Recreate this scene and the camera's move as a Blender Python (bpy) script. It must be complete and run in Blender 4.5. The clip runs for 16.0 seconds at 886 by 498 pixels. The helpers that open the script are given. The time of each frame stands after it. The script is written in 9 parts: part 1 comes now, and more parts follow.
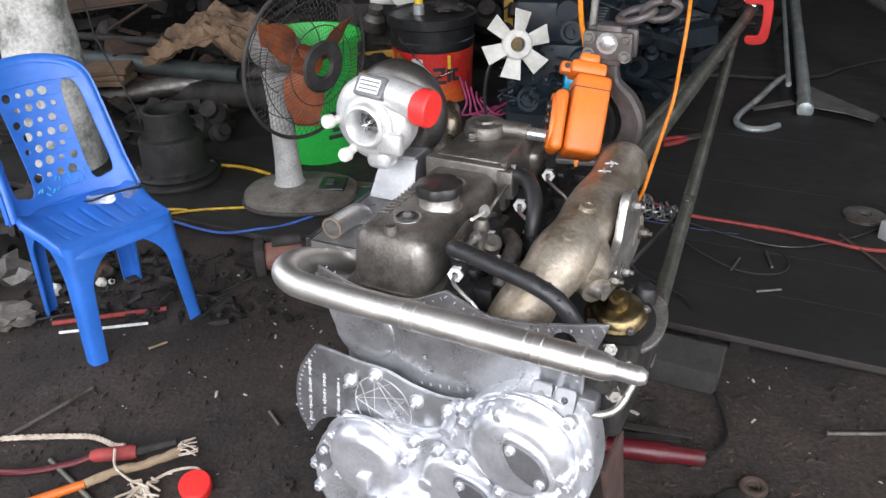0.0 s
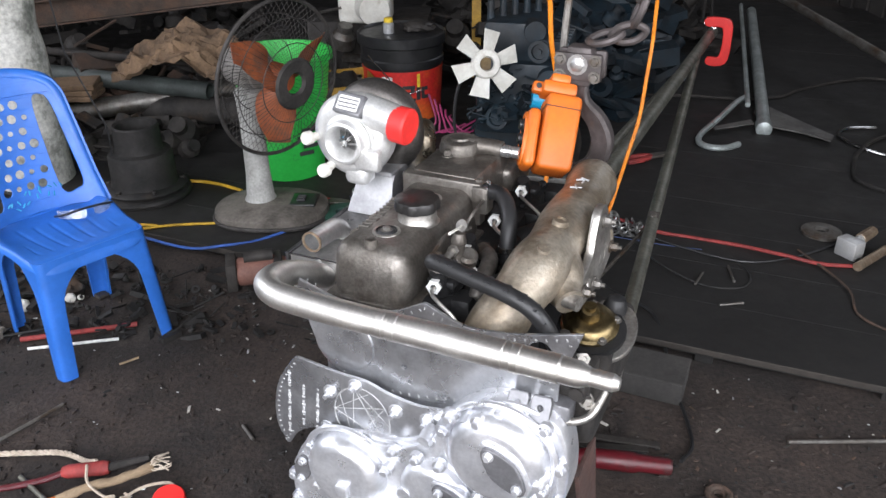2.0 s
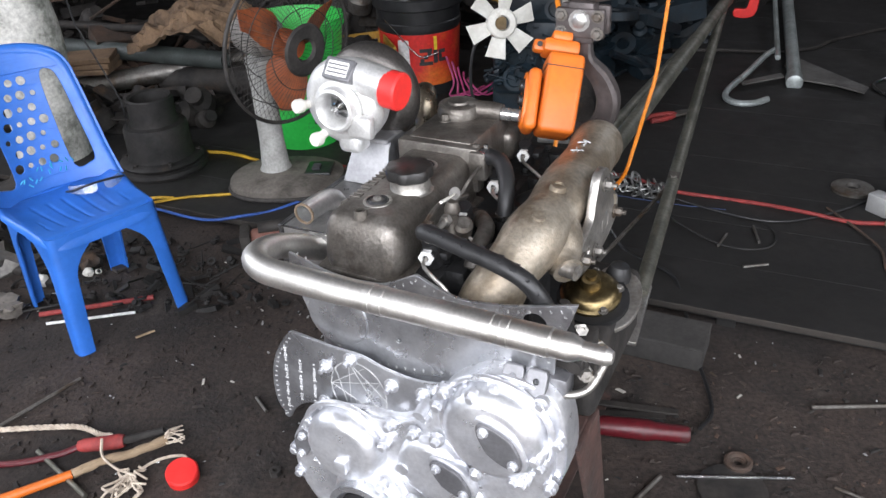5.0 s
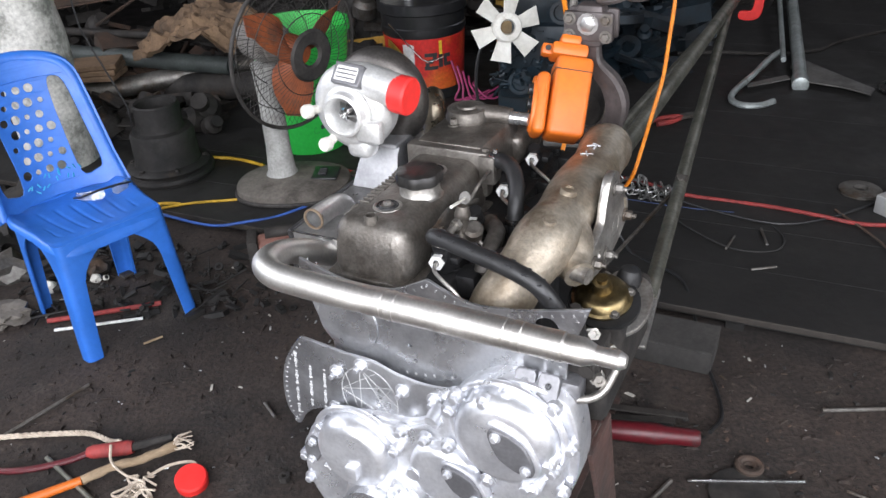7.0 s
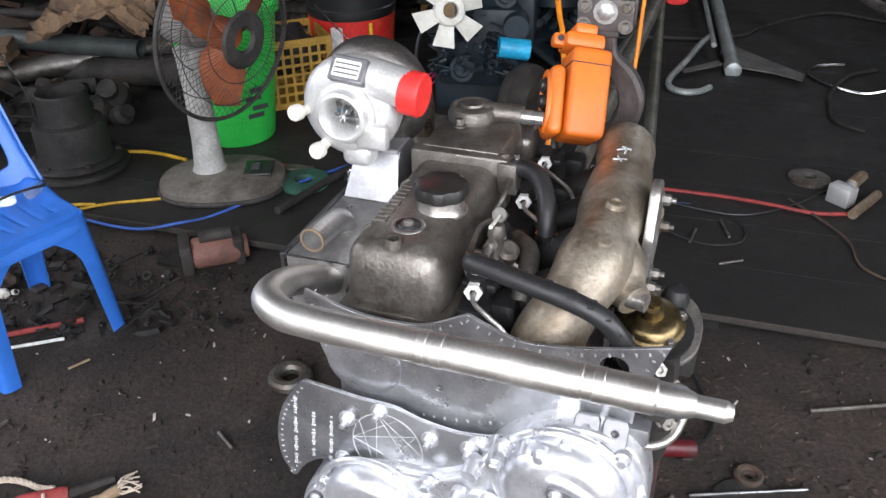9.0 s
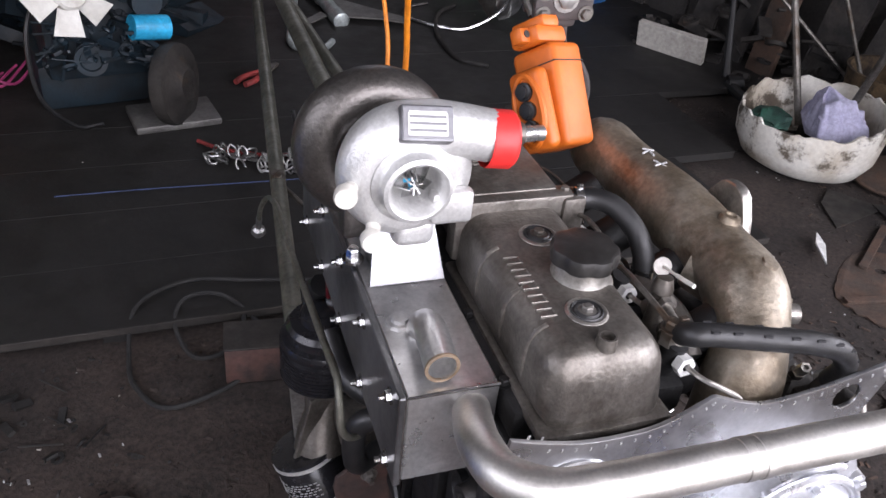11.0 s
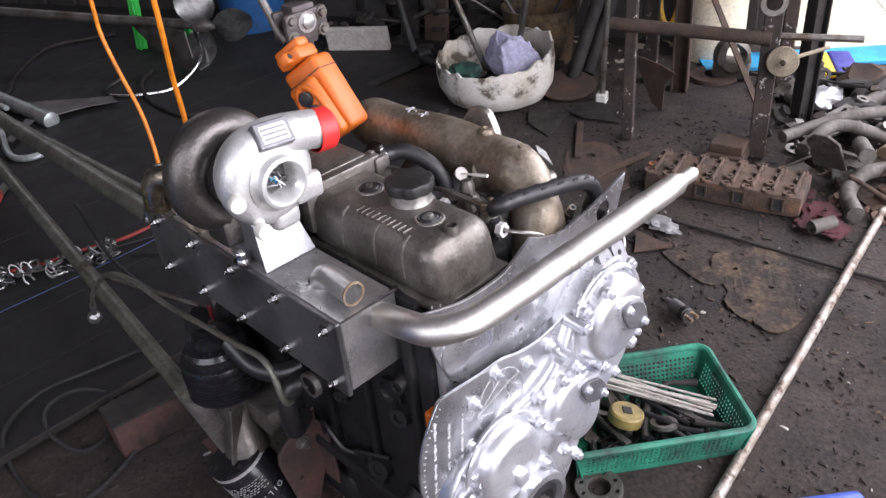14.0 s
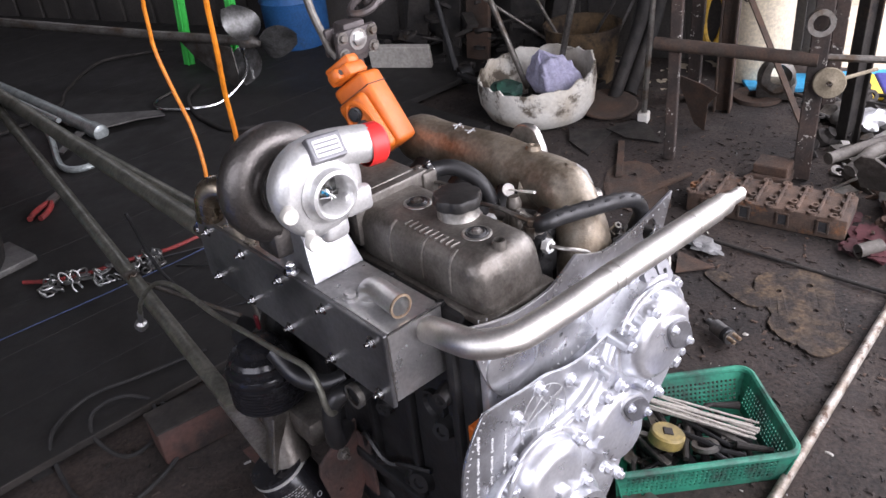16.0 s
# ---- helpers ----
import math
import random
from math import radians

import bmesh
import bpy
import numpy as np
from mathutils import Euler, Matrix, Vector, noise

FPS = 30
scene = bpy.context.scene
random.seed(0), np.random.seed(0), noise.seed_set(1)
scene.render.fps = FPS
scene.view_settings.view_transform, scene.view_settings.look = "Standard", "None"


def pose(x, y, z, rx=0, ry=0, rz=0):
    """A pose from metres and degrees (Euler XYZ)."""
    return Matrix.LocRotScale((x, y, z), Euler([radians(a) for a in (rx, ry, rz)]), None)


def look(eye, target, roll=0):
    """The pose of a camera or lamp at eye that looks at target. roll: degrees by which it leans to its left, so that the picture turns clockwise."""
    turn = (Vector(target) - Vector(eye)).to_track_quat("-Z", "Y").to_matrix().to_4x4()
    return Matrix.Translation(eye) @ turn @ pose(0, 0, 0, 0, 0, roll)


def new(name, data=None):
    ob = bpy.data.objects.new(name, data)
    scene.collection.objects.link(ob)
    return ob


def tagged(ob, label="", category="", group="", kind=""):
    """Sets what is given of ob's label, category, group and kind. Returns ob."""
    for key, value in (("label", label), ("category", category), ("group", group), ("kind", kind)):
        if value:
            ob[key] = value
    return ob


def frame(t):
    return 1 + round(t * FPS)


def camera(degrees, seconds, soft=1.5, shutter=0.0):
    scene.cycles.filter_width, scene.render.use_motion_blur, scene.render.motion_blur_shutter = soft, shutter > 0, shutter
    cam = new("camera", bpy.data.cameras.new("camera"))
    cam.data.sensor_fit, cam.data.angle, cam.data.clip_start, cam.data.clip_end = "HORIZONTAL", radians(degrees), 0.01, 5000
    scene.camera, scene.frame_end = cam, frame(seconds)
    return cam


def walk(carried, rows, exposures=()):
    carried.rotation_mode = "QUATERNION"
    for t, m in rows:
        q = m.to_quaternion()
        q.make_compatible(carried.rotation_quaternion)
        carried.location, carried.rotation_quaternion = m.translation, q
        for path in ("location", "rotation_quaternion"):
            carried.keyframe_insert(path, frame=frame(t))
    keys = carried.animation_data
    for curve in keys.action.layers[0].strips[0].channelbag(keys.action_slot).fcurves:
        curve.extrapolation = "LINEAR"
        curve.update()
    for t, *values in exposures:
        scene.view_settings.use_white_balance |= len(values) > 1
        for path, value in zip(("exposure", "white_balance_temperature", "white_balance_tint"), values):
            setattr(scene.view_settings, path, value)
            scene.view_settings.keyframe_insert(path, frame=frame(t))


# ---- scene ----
cam = camera(57.1, 16.0)
PATH = [
    (0, (0.094, -1.478, 1.58), (-0.059, 0.266, 0.613), -1.9),
    (0.5, (0.094, -1.482, 1.584), (-0.054, 0.268, 0.625), -1.8),
    (1, (0.097, -1.484, 1.587), (-0.02, 0.271, 0.634), -1.7),
    (1.5, (0.078, -1.504, 1.579), (-0.011, 0.255, 0.632), -1.4),
    (2, (0.074, -1.519, 1.595), (0.006, 0.249, 0.663), -0.6),
    (2.5, (0.078, -1.488, 1.579), (0.01, 0.279, 0.645), -0.4),
    (3, (0.127, -1.462, 1.581), (0.039, 0.296, 0.631), -0.7),
    (3.5, (0.141, -1.457, 1.574), (0.008, 0.276, 0.586), -2.1),
    (4, (0.141, -1.469, 1.575), (-0.011, 0.251, 0.566), -2.8),
    (6.5, (0.146, -1.462, 1.578), (-0.005, 0.264, 0.578), -3.7),
    (7, (0.132, -1.464, 1.577), (-0.031, 0.262, 0.579), -3.7),
    (7.5, (0.125, -1.463, 1.573), (-0.043, 0.259, 0.569), -3.4),
    (8, (0.125, -1.461, 1.564), (-0.015, 0.253, 0.544), -3.1),
    (8.5, (0.056, -1.441, 1.555), (-0.012, 0.269, 0.52), -2.4),
    (9, (-0.08, -1.262, 1.543), (0.008, 0.44, 0.497), -0.9),
    (9.2, (-0.156, -1.159, 1.536), (0.015, 0.533, 0.483), -0.3),
    (11.3, (-0.82, -0.624, 1.511), (0.465, 0.376, 0.35), 5.1),
    (11.5, (-0.895, -0.631, 1.516), (0.46, 0.241, 0.332), 3.3),
    (12, (-1.067, -0.679, 1.573), (0.409, 0.011, 0.412), -1.9),
    (12.5, (-1.114, -0.715, 1.585), (0.413, -0.104, 0.446), -3.2),
    (13, (-1.104, -0.715, 1.594), (0.431, -0.075, 0.483), -3.9),
    (13.5, (-1.087, -0.719, 1.606), (0.441, -0.025, 0.517), -4.8),
    (14, (-1.1, -0.733, 1.611), (0.419, 0.002, 0.539), -5.8),
    (14.5, (-1.129, -0.728, 1.607), (0.372, 0.054, 0.542), -6.3),
    (15, (-1.116, -0.722, 1.608), (0.385, 0.081, 0.558), -6.0),
    (15.5, (-1.124, -0.721, 1.612), (0.381, 0.095, 0.578), -5.9),
    (16, (-1.121, -0.72, 1.616), (0.386, 0.098, 0.587), -6.1),
]
walk(cam, [(t, look(eye, target, roll)) for t, eye, target, roll in PATH], exposures=[(0, -0.05, 6500, 15), (9.2, -0.05, 6500, 15), (11.3, -0.05, 6500, 23), (16, -0.05, 6500, 23)])

# ---- light ----
world = bpy.data.worlds.new("world")
scene.world = world
world.use_nodes = True
wn = world.node_tree.nodes
sky = wn.new("ShaderNodeTexSky")
sky.sky_type = "NISHITA"
sky.sun_disc = False
sky.sun_elevation = radians(50)
sky.sun_rotation = radians(200)
world.node_tree.links.new(sky.outputs[0], wn["Background"].inputs[0])
wn["Background"].inputs[1].default_value = 0.13

sun = new("sun", bpy.data.lights.new("sun", "SUN"))
sun.data.energy, sun.data.angle, sun.data.color = 4.5, radians(12), (1.0, 0.96, 0.9)
sun.matrix_world = look((1.0, -4.0, 6.0), (0.6, 0.0, 0.0))


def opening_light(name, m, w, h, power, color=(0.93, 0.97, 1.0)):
    """An added area lamp that stands in for daylight at an opening."""
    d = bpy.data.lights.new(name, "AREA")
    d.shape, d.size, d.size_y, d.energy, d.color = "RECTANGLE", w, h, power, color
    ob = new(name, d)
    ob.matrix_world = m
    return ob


# Front opening is unseen; this added lamp stands in for its sky light.
opening_light("front_sky_stand_in", look((-0.6, -3.9, 2.6), (-0.4, 0.0, 1.0)), 5.6, 3.2, 545)
opening_light("side_opening_light", look((3.55, -1.95, 1.9), (2.2, 0.3, 0.0)), 3.0, 2.4, 175)
# Lamp at an unseen west opening, added to brighten the left and back.
opening_light("west_fill_light", look((-3.9, 0.6, 2.6), (0.0, 1.4, 0.3)), 4.0, 2.2, 115)
# Fill lamp added to brighten the far deck; its opening is made up.
opening_light("rear_fill_light", look((3.55, 4.9, 2.9), (1.8, 5.2, 0.0)), 2.6, 1.3, 19)


# ---- materials ----
def mat(name, base, base2=None, rough=0.5, metal=0.0, scale=8.0, fine=70.0, bump=0.15, rough2=None, cover=(0.4, 0.62), dirt=None, dirt_at=(0.58, 0.7), dirt_scale=3.0, grain=0.25, stretch=(1, 1, 1)):
    """A surface with two scales of colour change, fine relief, and dirt patches."""
    m = bpy.data.materials.new(name)
    m.use_nodes = True
    nt = m.node_tree
    n, link = nt.nodes, nt.links.new
    bsdf = n["Principled BSDF"]
    tc = n.new("ShaderNodeTexCoord")
    mp = n.new("ShaderNodeMapping")
    mp.inputs["Scale"].default_value = stretch
    link(tc.outputs["Object"], mp.inputs[0])

    def nz(s, detail=5.0, r=0.6):
        t = n.new("ShaderNodeTexNoise")
        t.inputs["Scale"].default_value, t.inputs["Detail"].default_value, t.inputs["Roughness"].default_value = s, detail, r
        link(mp.outputs[0], t.inputs["Vector"])
        return t.outputs["Fac"]

    def ramp(fac, a, b):
        r = n.new("ShaderNodeMapRange")
        r.inputs["From Min"].default_value, r.inputs["From Max"].default_value = a, b
        link(fac, r.inputs["Value"])
        return r.outputs["Result"]

    def mix(fac, a, b, mode="MIX"):
        x = n.new("ShaderNodeMix")
        x.data_type, x.blend_type = "RGBA", mode
        if isinstance(fac, float):
            x.inputs["Factor"].default_value = fac
        else:
            link(fac, x.inputs["Factor"])
        for sock, v in ((x.inputs[6], a), (x.inputs[7], b)):
            if isinstance(v, tuple):
                sock.default_value = (*v, 1)
            else:
                link(v, sock)
        return x.outputs[2]

    big, small = nz(scale), nz(fine, 3.0)
    col = mix(ramp(big, *cover), base, base2 or tuple(c * 0.7 for c in base))
    if dirt:
        col = mix(ramp(nz(dirt_scale, 8.0, 0.7), *dirt_at), col, dirt)
    tint = mix(ramp(small, 0.3, 0.7), (1 - grain,) * 3, (1 + grain * 0.6,) * 3)
    col = mix(1.0, col, tint, "MULTIPLY")
    link(col, bsdf.inputs["Base Color"])
    rr = n.new("ShaderNodeMapRange")
    rr.inputs["From Min"].default_value, rr.inputs["From Max"].default_value = 0.35, 0.65
    rr.inputs["To Min"].default_value, rr.inputs["To Max"].default_value = rough, rough2 if rough2 is not None else min(1.0, rough * 1.35)
    link(nz(scale * 2.3), rr.inputs["Value"])
    link(rr.outputs["Result"], bsdf.inputs["Roughness"])
    bsdf.inputs["Metallic"].default_value = metal
    if bump:
        b = n.new("ShaderNodeBump")
        b.inputs["Strength"].default_value, b.inputs["Distance"].default_value = bump, 0.004
        link(small, b.inputs["Height"])
        link(b.outputs[0], bsdf.inputs["Normal"])
    return m


M = {}


def defmat(name, *a, **k):
    M[name] = mat(name, *a, **k)


defmat("dirt_floor", (0.038, 0.0265, 0.0210), (0.017, 0.0128, 0.0108), rough=0.85, scale=2.2, fine=75, bump=1.0, dirt=(0.066, 0.053, 0.045), dirt_at=(0.57, 0.76), dirt_scale=4.0, grain=0.62)
defmat("deck", (0.0075, 0.0066, 0.0058), (0.0115, 0.0102, 0.0090), rough=0.62, scale=3, fine=40, bump=0.25, dirt=(0.045, 0.04, 0.036), dirt_at=(0.63, 0.78), grain=0.35)
defmat("soil_out", (0.55, 0.47, 0.36), (0.42, 0.37, 0.28), rough=0.95, scale=0.8, fine=14, bump=0.5)
defmat("plaster_out", (0.75, 0.66, 0.5), (0.6, 0.52, 0.4), rough=0.9, scale=1.5)
defmat("roof_iron", (0.06, 0.055, 0.05), (0.04, 0.03, 0.025), rough=0.6, scale=2)
defmat("wall_board", (0.05, 0.045, 0.04), (0.03, 0.027, 0.025), rough=0.85, scale=2)
defmat("concrete", (0.42, 0.40, 0.36), (0.30, 0.28, 0.25), rough=0.9, scale=6, fine=50, bump=0.4, dirt=(0.12, 0.11, 0.1), dirt_at=(0.55, 0.7))
defmat("cast_iron", (0.009, 0.009, 0.0095), (0.0055, 0.0055, 0.006), rough=0.5, metal=0.0, scale=9, fine=90, bump=0.4, dirt=(0.035, 0.028, 0.025), dirt_at=(0.6, 0.75))
defmat("cast_alu", (0.125, 0.112, 0.098), (0.21, 0.195, 0.175), rough=0.30, metal=0.75, scale=11, fine=160, bump=0.22, dirt=(0.07, 0.06, 0.05), dirt_at=(0.56, 0.72), dirt_scale=7, rough2=0.55)
defmat("polished_alu", (0.80, 0.81, 0.835), (0.60, 0.61, 0.64), rough=0.27, metal=0.8, scale=10, fine=120, bump=0.1, rough2=0.42, dirt=(0.50, 0.50, 0.52), dirt_at=(0.6, 0.74), dirt_scale=16, grain=0.1)
# The darker tone and patches put mottled mirror reflections into the colour.
defmat("sheet_alu", (0.60, 0.61, 0.63), (0.34, 0.345, 0.36), rough=0.21, metal=0.85, scale=6, fine=150, bump=0.06, rough2=0.42, grain=0.08, dirt=(0.32, 0.32, 0.33), dirt_at=(0.55, 0.75), dirt_scale=6)
defmat("brushed_steel", (0.70, 0.68, 0.645), (0.58, 0.56, 0.525), rough=0.40, metal=1.0, scale=7, fine=220, bump=0.08, rough2=0.5, grain=0.12)
defmat("folded_steel", (0.44, 0.44, 0.45), (0.25, 0.25, 0.26), rough=0.36, metal=0.85, scale=7, fine=140, bump=0.08, rough2=0.55, grain=0.12, dirt=(0.2, 0.2, 0.2), dirt_at=(0.55, 0.75), dirt_scale=6)
defmat("weld_steel", (0.60, 0.595, 0.585), (0.34, 0.335, 0.33), rough=0.25, metal=0.85, scale=6, fine=140, bump=0.08, rough2=0.45, grain=0.15)
defmat("dark_plate", (0.22, 0.22, 0.223), (0.10, 0.10, 0.103), rough=0.28, metal=0.75, scale=5, fine=120, bump=0.06, rough2=0.42, grain=0.15)
defmat("manifold_alu", (0.205, 0.165, 0.118), (0.37, 0.33, 0.27), rough=0.34, metal=0.66, scale=9, fine=110, bump=0.3, rough2=0.55, dirt=(0.12, 0.085, 0.055), dirt_at=(0.52, 0.68), dirt_scale=8)
defmat("turbo_alu", (0.62, 0.62, 0.61), (0.52, 0.515, 0.50), rough=0.36, metal=0.6, scale=9, fine=200, bump=0.25, rough2=0.46, grain=0.12)
defmat("turbine_iron", (0.15, 0.138, 0.128), (0.11, 0.102, 0.095), rough=0.34, metal=0.85, scale=4, fine=160, bump=0.25, rough2=0.42)
defmat("bright_steel", (0.66, 0.66, 0.66), (0.45, 0.45, 0.45), rough=0.2, metal=1.0, scale=30, bump=0.03)
defmat("old_steel", (0.20, 0.19, 0.175), (0.12, 0.105, 0.09), rough=0.42, metal=0.8, scale=9, fine=90, bump=0.35, rough2=0.65, dirt=(0.10, 0.06, 0.035), dirt_at=(0.56, 0.7), dirt_scale=9)
defmat("pole_steel", (0.25, 0.245, 0.205), (0.15, 0.148, 0.122), rough=0.4, metal=0.75, scale=10, fine=90, bump=0.25, rough2=0.6, dirt=(0.3, 0.29, 0.27), dirt_at=(0.64, 0.72), dirt_scale=12)
defmat("rust", (0.078, 0.045, 0.030), (0.042, 0.030, 0.023), rough=0.85, scale=9, fine=110, bump=0.6, dirt=(0.05, 0.038, 0.03), dirt_at=(0.5, 0.65), dirt_scale=6)
defmat("dark_junk", (0.040, 0.035, 0.031), (0.018, 0.0165, 0.0155), rough=0.65, metal=0.3, scale=8, fine=70, bump=0.5, dirt=(0.10, 0.06, 0.035), dirt_at=(0.6, 0.72))
defmat("red_oxide", (0.17, 0.075, 0.055), (0.12, 0.055, 0.042), rough=0.62, scale=8, fine=80, bump=0.3, dirt=(0.05, 0.04, 0.036), dirt_at=(0.58, 0.7))
defmat("blue_plastic", (0.028, 0.15, 0.56), (0.022, 0.125, 0.46), rough=0.36, scale=5, fine=50, bump=0.06, rough2=0.5, dirt=(0.06, 0.09, 0.22), dirt_at=(0.63, 0.76), dirt_scale=6, grain=0.08)
defmat("orange_plastic", (0.56, 0.125, 0.010), (0.45, 0.098, 0.009), rough=0.4, scale=6, fine=90, bump=0.08, dirt=(0.40, 0.12, 0.02), dirt_at=(0.62, 0.75), dirt_scale=12, grain=0.08)
defmat("red_plastic", (0.72, 0.03, 0.025), (0.60, 0.022, 0.02), rough=0.4, scale=9, bump=0.05, grain=0.08)
defmat("red_dark", (0.085, 0.006, 0.010), (0.075, 0.005, 0.008), rough=0.35, scale=12, bump=0.1, dirt=(0.05, 0.02, 0.02), dirt_at=(0.58, 0.7), dirt_scale=12)
defmat("red_rubber", (0.30, 0.034, 0.030), (0.18, 0.026, 0.024), rough=0.6, scale=14, bump=0.1)
defmat("green_plastic", (0.03, 0.52, 0.08), (0.02, 0.44, 0.06), rough=0.35, scale=5, bump=0.05, dirt=(0.03, 0.10, 0.04), dirt_at=(0.62, 0.72), dirt_scale=9, grain=0.1)
defmat("basket_green", (0.022, 0.23, 0.145), (0.018, 0.15, 0.10), rough=0.5, scale=8, bump=0.1, dirt=(0.025, 0.055, 0.042), dirt_at=(0.50, 0.66), dirt_scale=9)
defmat("black_rubber", (0.009, 0.009, 0.0095), (0.014, 0.014, 0.0145), rough=0.36, scale=10, fine=120, bump=0.12, rough2=0.6, grain=0.15)
defmat("black_plastic", (0.014, 0.014, 0.015), (0.022, 0.022, 0.022), rough=0.3, scale=9, bump=0.06, rough2=0.45)
defmat("black_gloss", (0.012, 0.012, 0.014), (0.018, 0.018, 0.02), rough=0.16, scale=9, bump=0.02, rough2=0.3)
defmat("white_plastic", (0.62, 0.61, 0.56), (0.5, 0.48, 0.43), rough=0.45, scale=6, bump=0.1, dirt=(0.28, 0.22, 0.15), dirt_at=(0.6, 0.75), dirt_scale=7, grain=0.1)
defmat("white_paint", (0.72, 0.72, 0.70), (0.6, 0.6, 0.58), rough=0.6, scale=30, bump=0.0)
defmat("mark_grey", (0.34, 0.34, 0.34), (0.24, 0.24, 0.24), rough=0.6, scale=40, bump=0.0)
defmat("mark_dark", (0.03, 0.03, 0.032), None, rough=0.6, scale=40, bump=0.0)
defmat("fan_grey", (0.19, 0.18, 0.165), (0.12, 0.11, 0.10), rough=0.55, scale=7, fine=80, bump=0.1, dirt=(0.13, 0.11, 0.09), dirt_at=(0.52, 0.7), dirt_scale=6)
defmat("fan_blade", (0.30, 0.075, 0.018), (0.16, 0.04, 0.014), rough=0.5, scale=8, bump=0.1, dirt=(0.10, 0.05, 0.03), dirt_at=(0.52, 0.7), dirt_scale=7)
defmat("cage_wire", (0.055, 0.05, 0.046), (0.03, 0.028, 0.026), rough=0.6, metal=0.4, scale=12, bump=0.1)
defmat("engine_blue", (0.006, 0.017, 0.026), (0.004, 0.007, 0.010), rough=0.5, scale=8, bump=0.3, dirt=(0.02, 0.02, 0.02), dirt_at=(0.5, 0.7))
defmat("cyan_plastic", (0.01, 0.36, 0.62), None, rough=0.4, scale=10, bump=0.02)
defmat("barrel_blue", (0.02, 0.11, 0.30), (0.015, 0.08, 0.22), rough=0.5, scale=4, dirt=(0.03, 0.04, 0.06))
defmat("yellow_plastic", (0.42, 0.24, 0.03), (0.3, 0.17, 0.025), rough=0.5, scale=8, dirt=(0.1, 0.07, 0.03))
defmat("gold_zinc", (0.27, 0.205, 0.10), (0.15, 0.115, 0.065), rough=0.28, metal=1.0, scale=18, fine=120, bump=0.15, rough2=0.45)
defmat("copper_end", (0.46, 0.36, 0.26), (0.36, 0.26, 0.18), rough=0.4, metal=0.8, scale=40, bump=0.05)
defmat("paper_brown", (0.19, 0.12, 0.070), (0.085, 0.055, 0.034), rough=0.9, scale=5, bump=0.2)
defmat("wood", (0.30, 0.22, 0.14), (0.20, 0.14, 0.085), rough=0.8, scale=6, fine=50, bump=0.3, stretch=(1, 1, 6), dirt=(0.1, 0.08, 0.06))
defmat("rope_fibre", (0.55, 0.47, 0.38), (0.4, 0.33, 0.26), rough=0.95, scale=30, fine=200, bump=0.5)
defmat("cloth_lilac", (0.46, 0.45, 0.58), (0.34, 0.33, 0.46), rough=0.95, scale=6, bump=0.25)
defmat("cloth_red", (0.062, 0.014, 0.017), (0.026, 0.009, 0.010), rough=0.95, scale=6, bump=0.3)
defmat("tape_yellow", (0.25, 0.185, 0.055), (0.13, 0.10, 0.045), rough=0.5, scale=14, dirt=(0.15, 0.12, 0.06))
defmat("electrode", (0.48, 0.45, 0.40), (0.40, 0.37, 0.33), rough=0.8, scale=30, bump=0.2)
defmat("cable_orange", (0.72, 0.22, 0.008), (0.62, 0.18, 0.008), rough=0.45, scale=20, bump=0.0)
defmat("cable_blue", (0.03, 0.10, 0.38), None, rough=0.5, scale=20, bump=0.0)
defmat("cable_yellow", (0.55, 0.33, 0.02), None, rough=0.5, scale=20, bump=0.0)
defmat("cable_pink", (0.4, 0.05, 0.16), None, rough=0.5, scale=20, bump=0.0)
defmat("cup_blue", (0.06, 0.12, 0.56), (0.05, 0.1, 0.46), rough=0.35, scale=6, bump=0.04)
defmat("cardboard", (0.04, 0.037, 0.034), (0.028, 0.026, 0.024), rough=0.85, scale=5, bump=0.2)
defmat("tan_metal", (0.16, 0.11, 0.05), (0.09, 0.06, 0.03), rough=0.7, scale=6, dirt=(0.04, 0.03, 0.02))
defmat("gasket_rust", (0.085, 0.056, 0.033), (0.045, 0.033, 0.023), rough=0.88, scale=11, fine=70, bump=1.0, dirt=(0.026, 0.019, 0.015), dirt_at=(0.44, 0.54), dirt_scale=9, grain=0.5)
defmat("drum_white", (0.68, 0.66, 0.60), (0.46, 0.41, 0.33), rough=0.5, scale=4, fine=60, bump=0.15, dirt=(0.10, 0.080, 0.058), dirt_at=(0.52, 0.60), dirt_scale=6, grain=0.12)
defmat("foil", (0.5, 0.5, 0.5), (0.35, 0.35, 0.35), rough=0.3, metal=0.5, scale=30, bump=0.5)
defmat("tarp_blue", (0.03, 0.34, 0.62), None, rough=0.5, scale=5)
defmat("bag_yellow", (0.75, 0.52, 0.03), None, rough=0.5, scale=5)
defmat("bag_blue", (0.05, 0.05, 0.30), None, rough=0.5, scale=5)
defmat("leaf", (0.07, 0.12, 0.03), (0.05, 0.09, 0.02), rough=0.6, scale=5)
defmat("label_red", (0.55, 0.025, 0.02), (0.62, 0.14, 0.02), rough=0.4, scale=4, bump=0.02, cover=(0.5, 0.66))


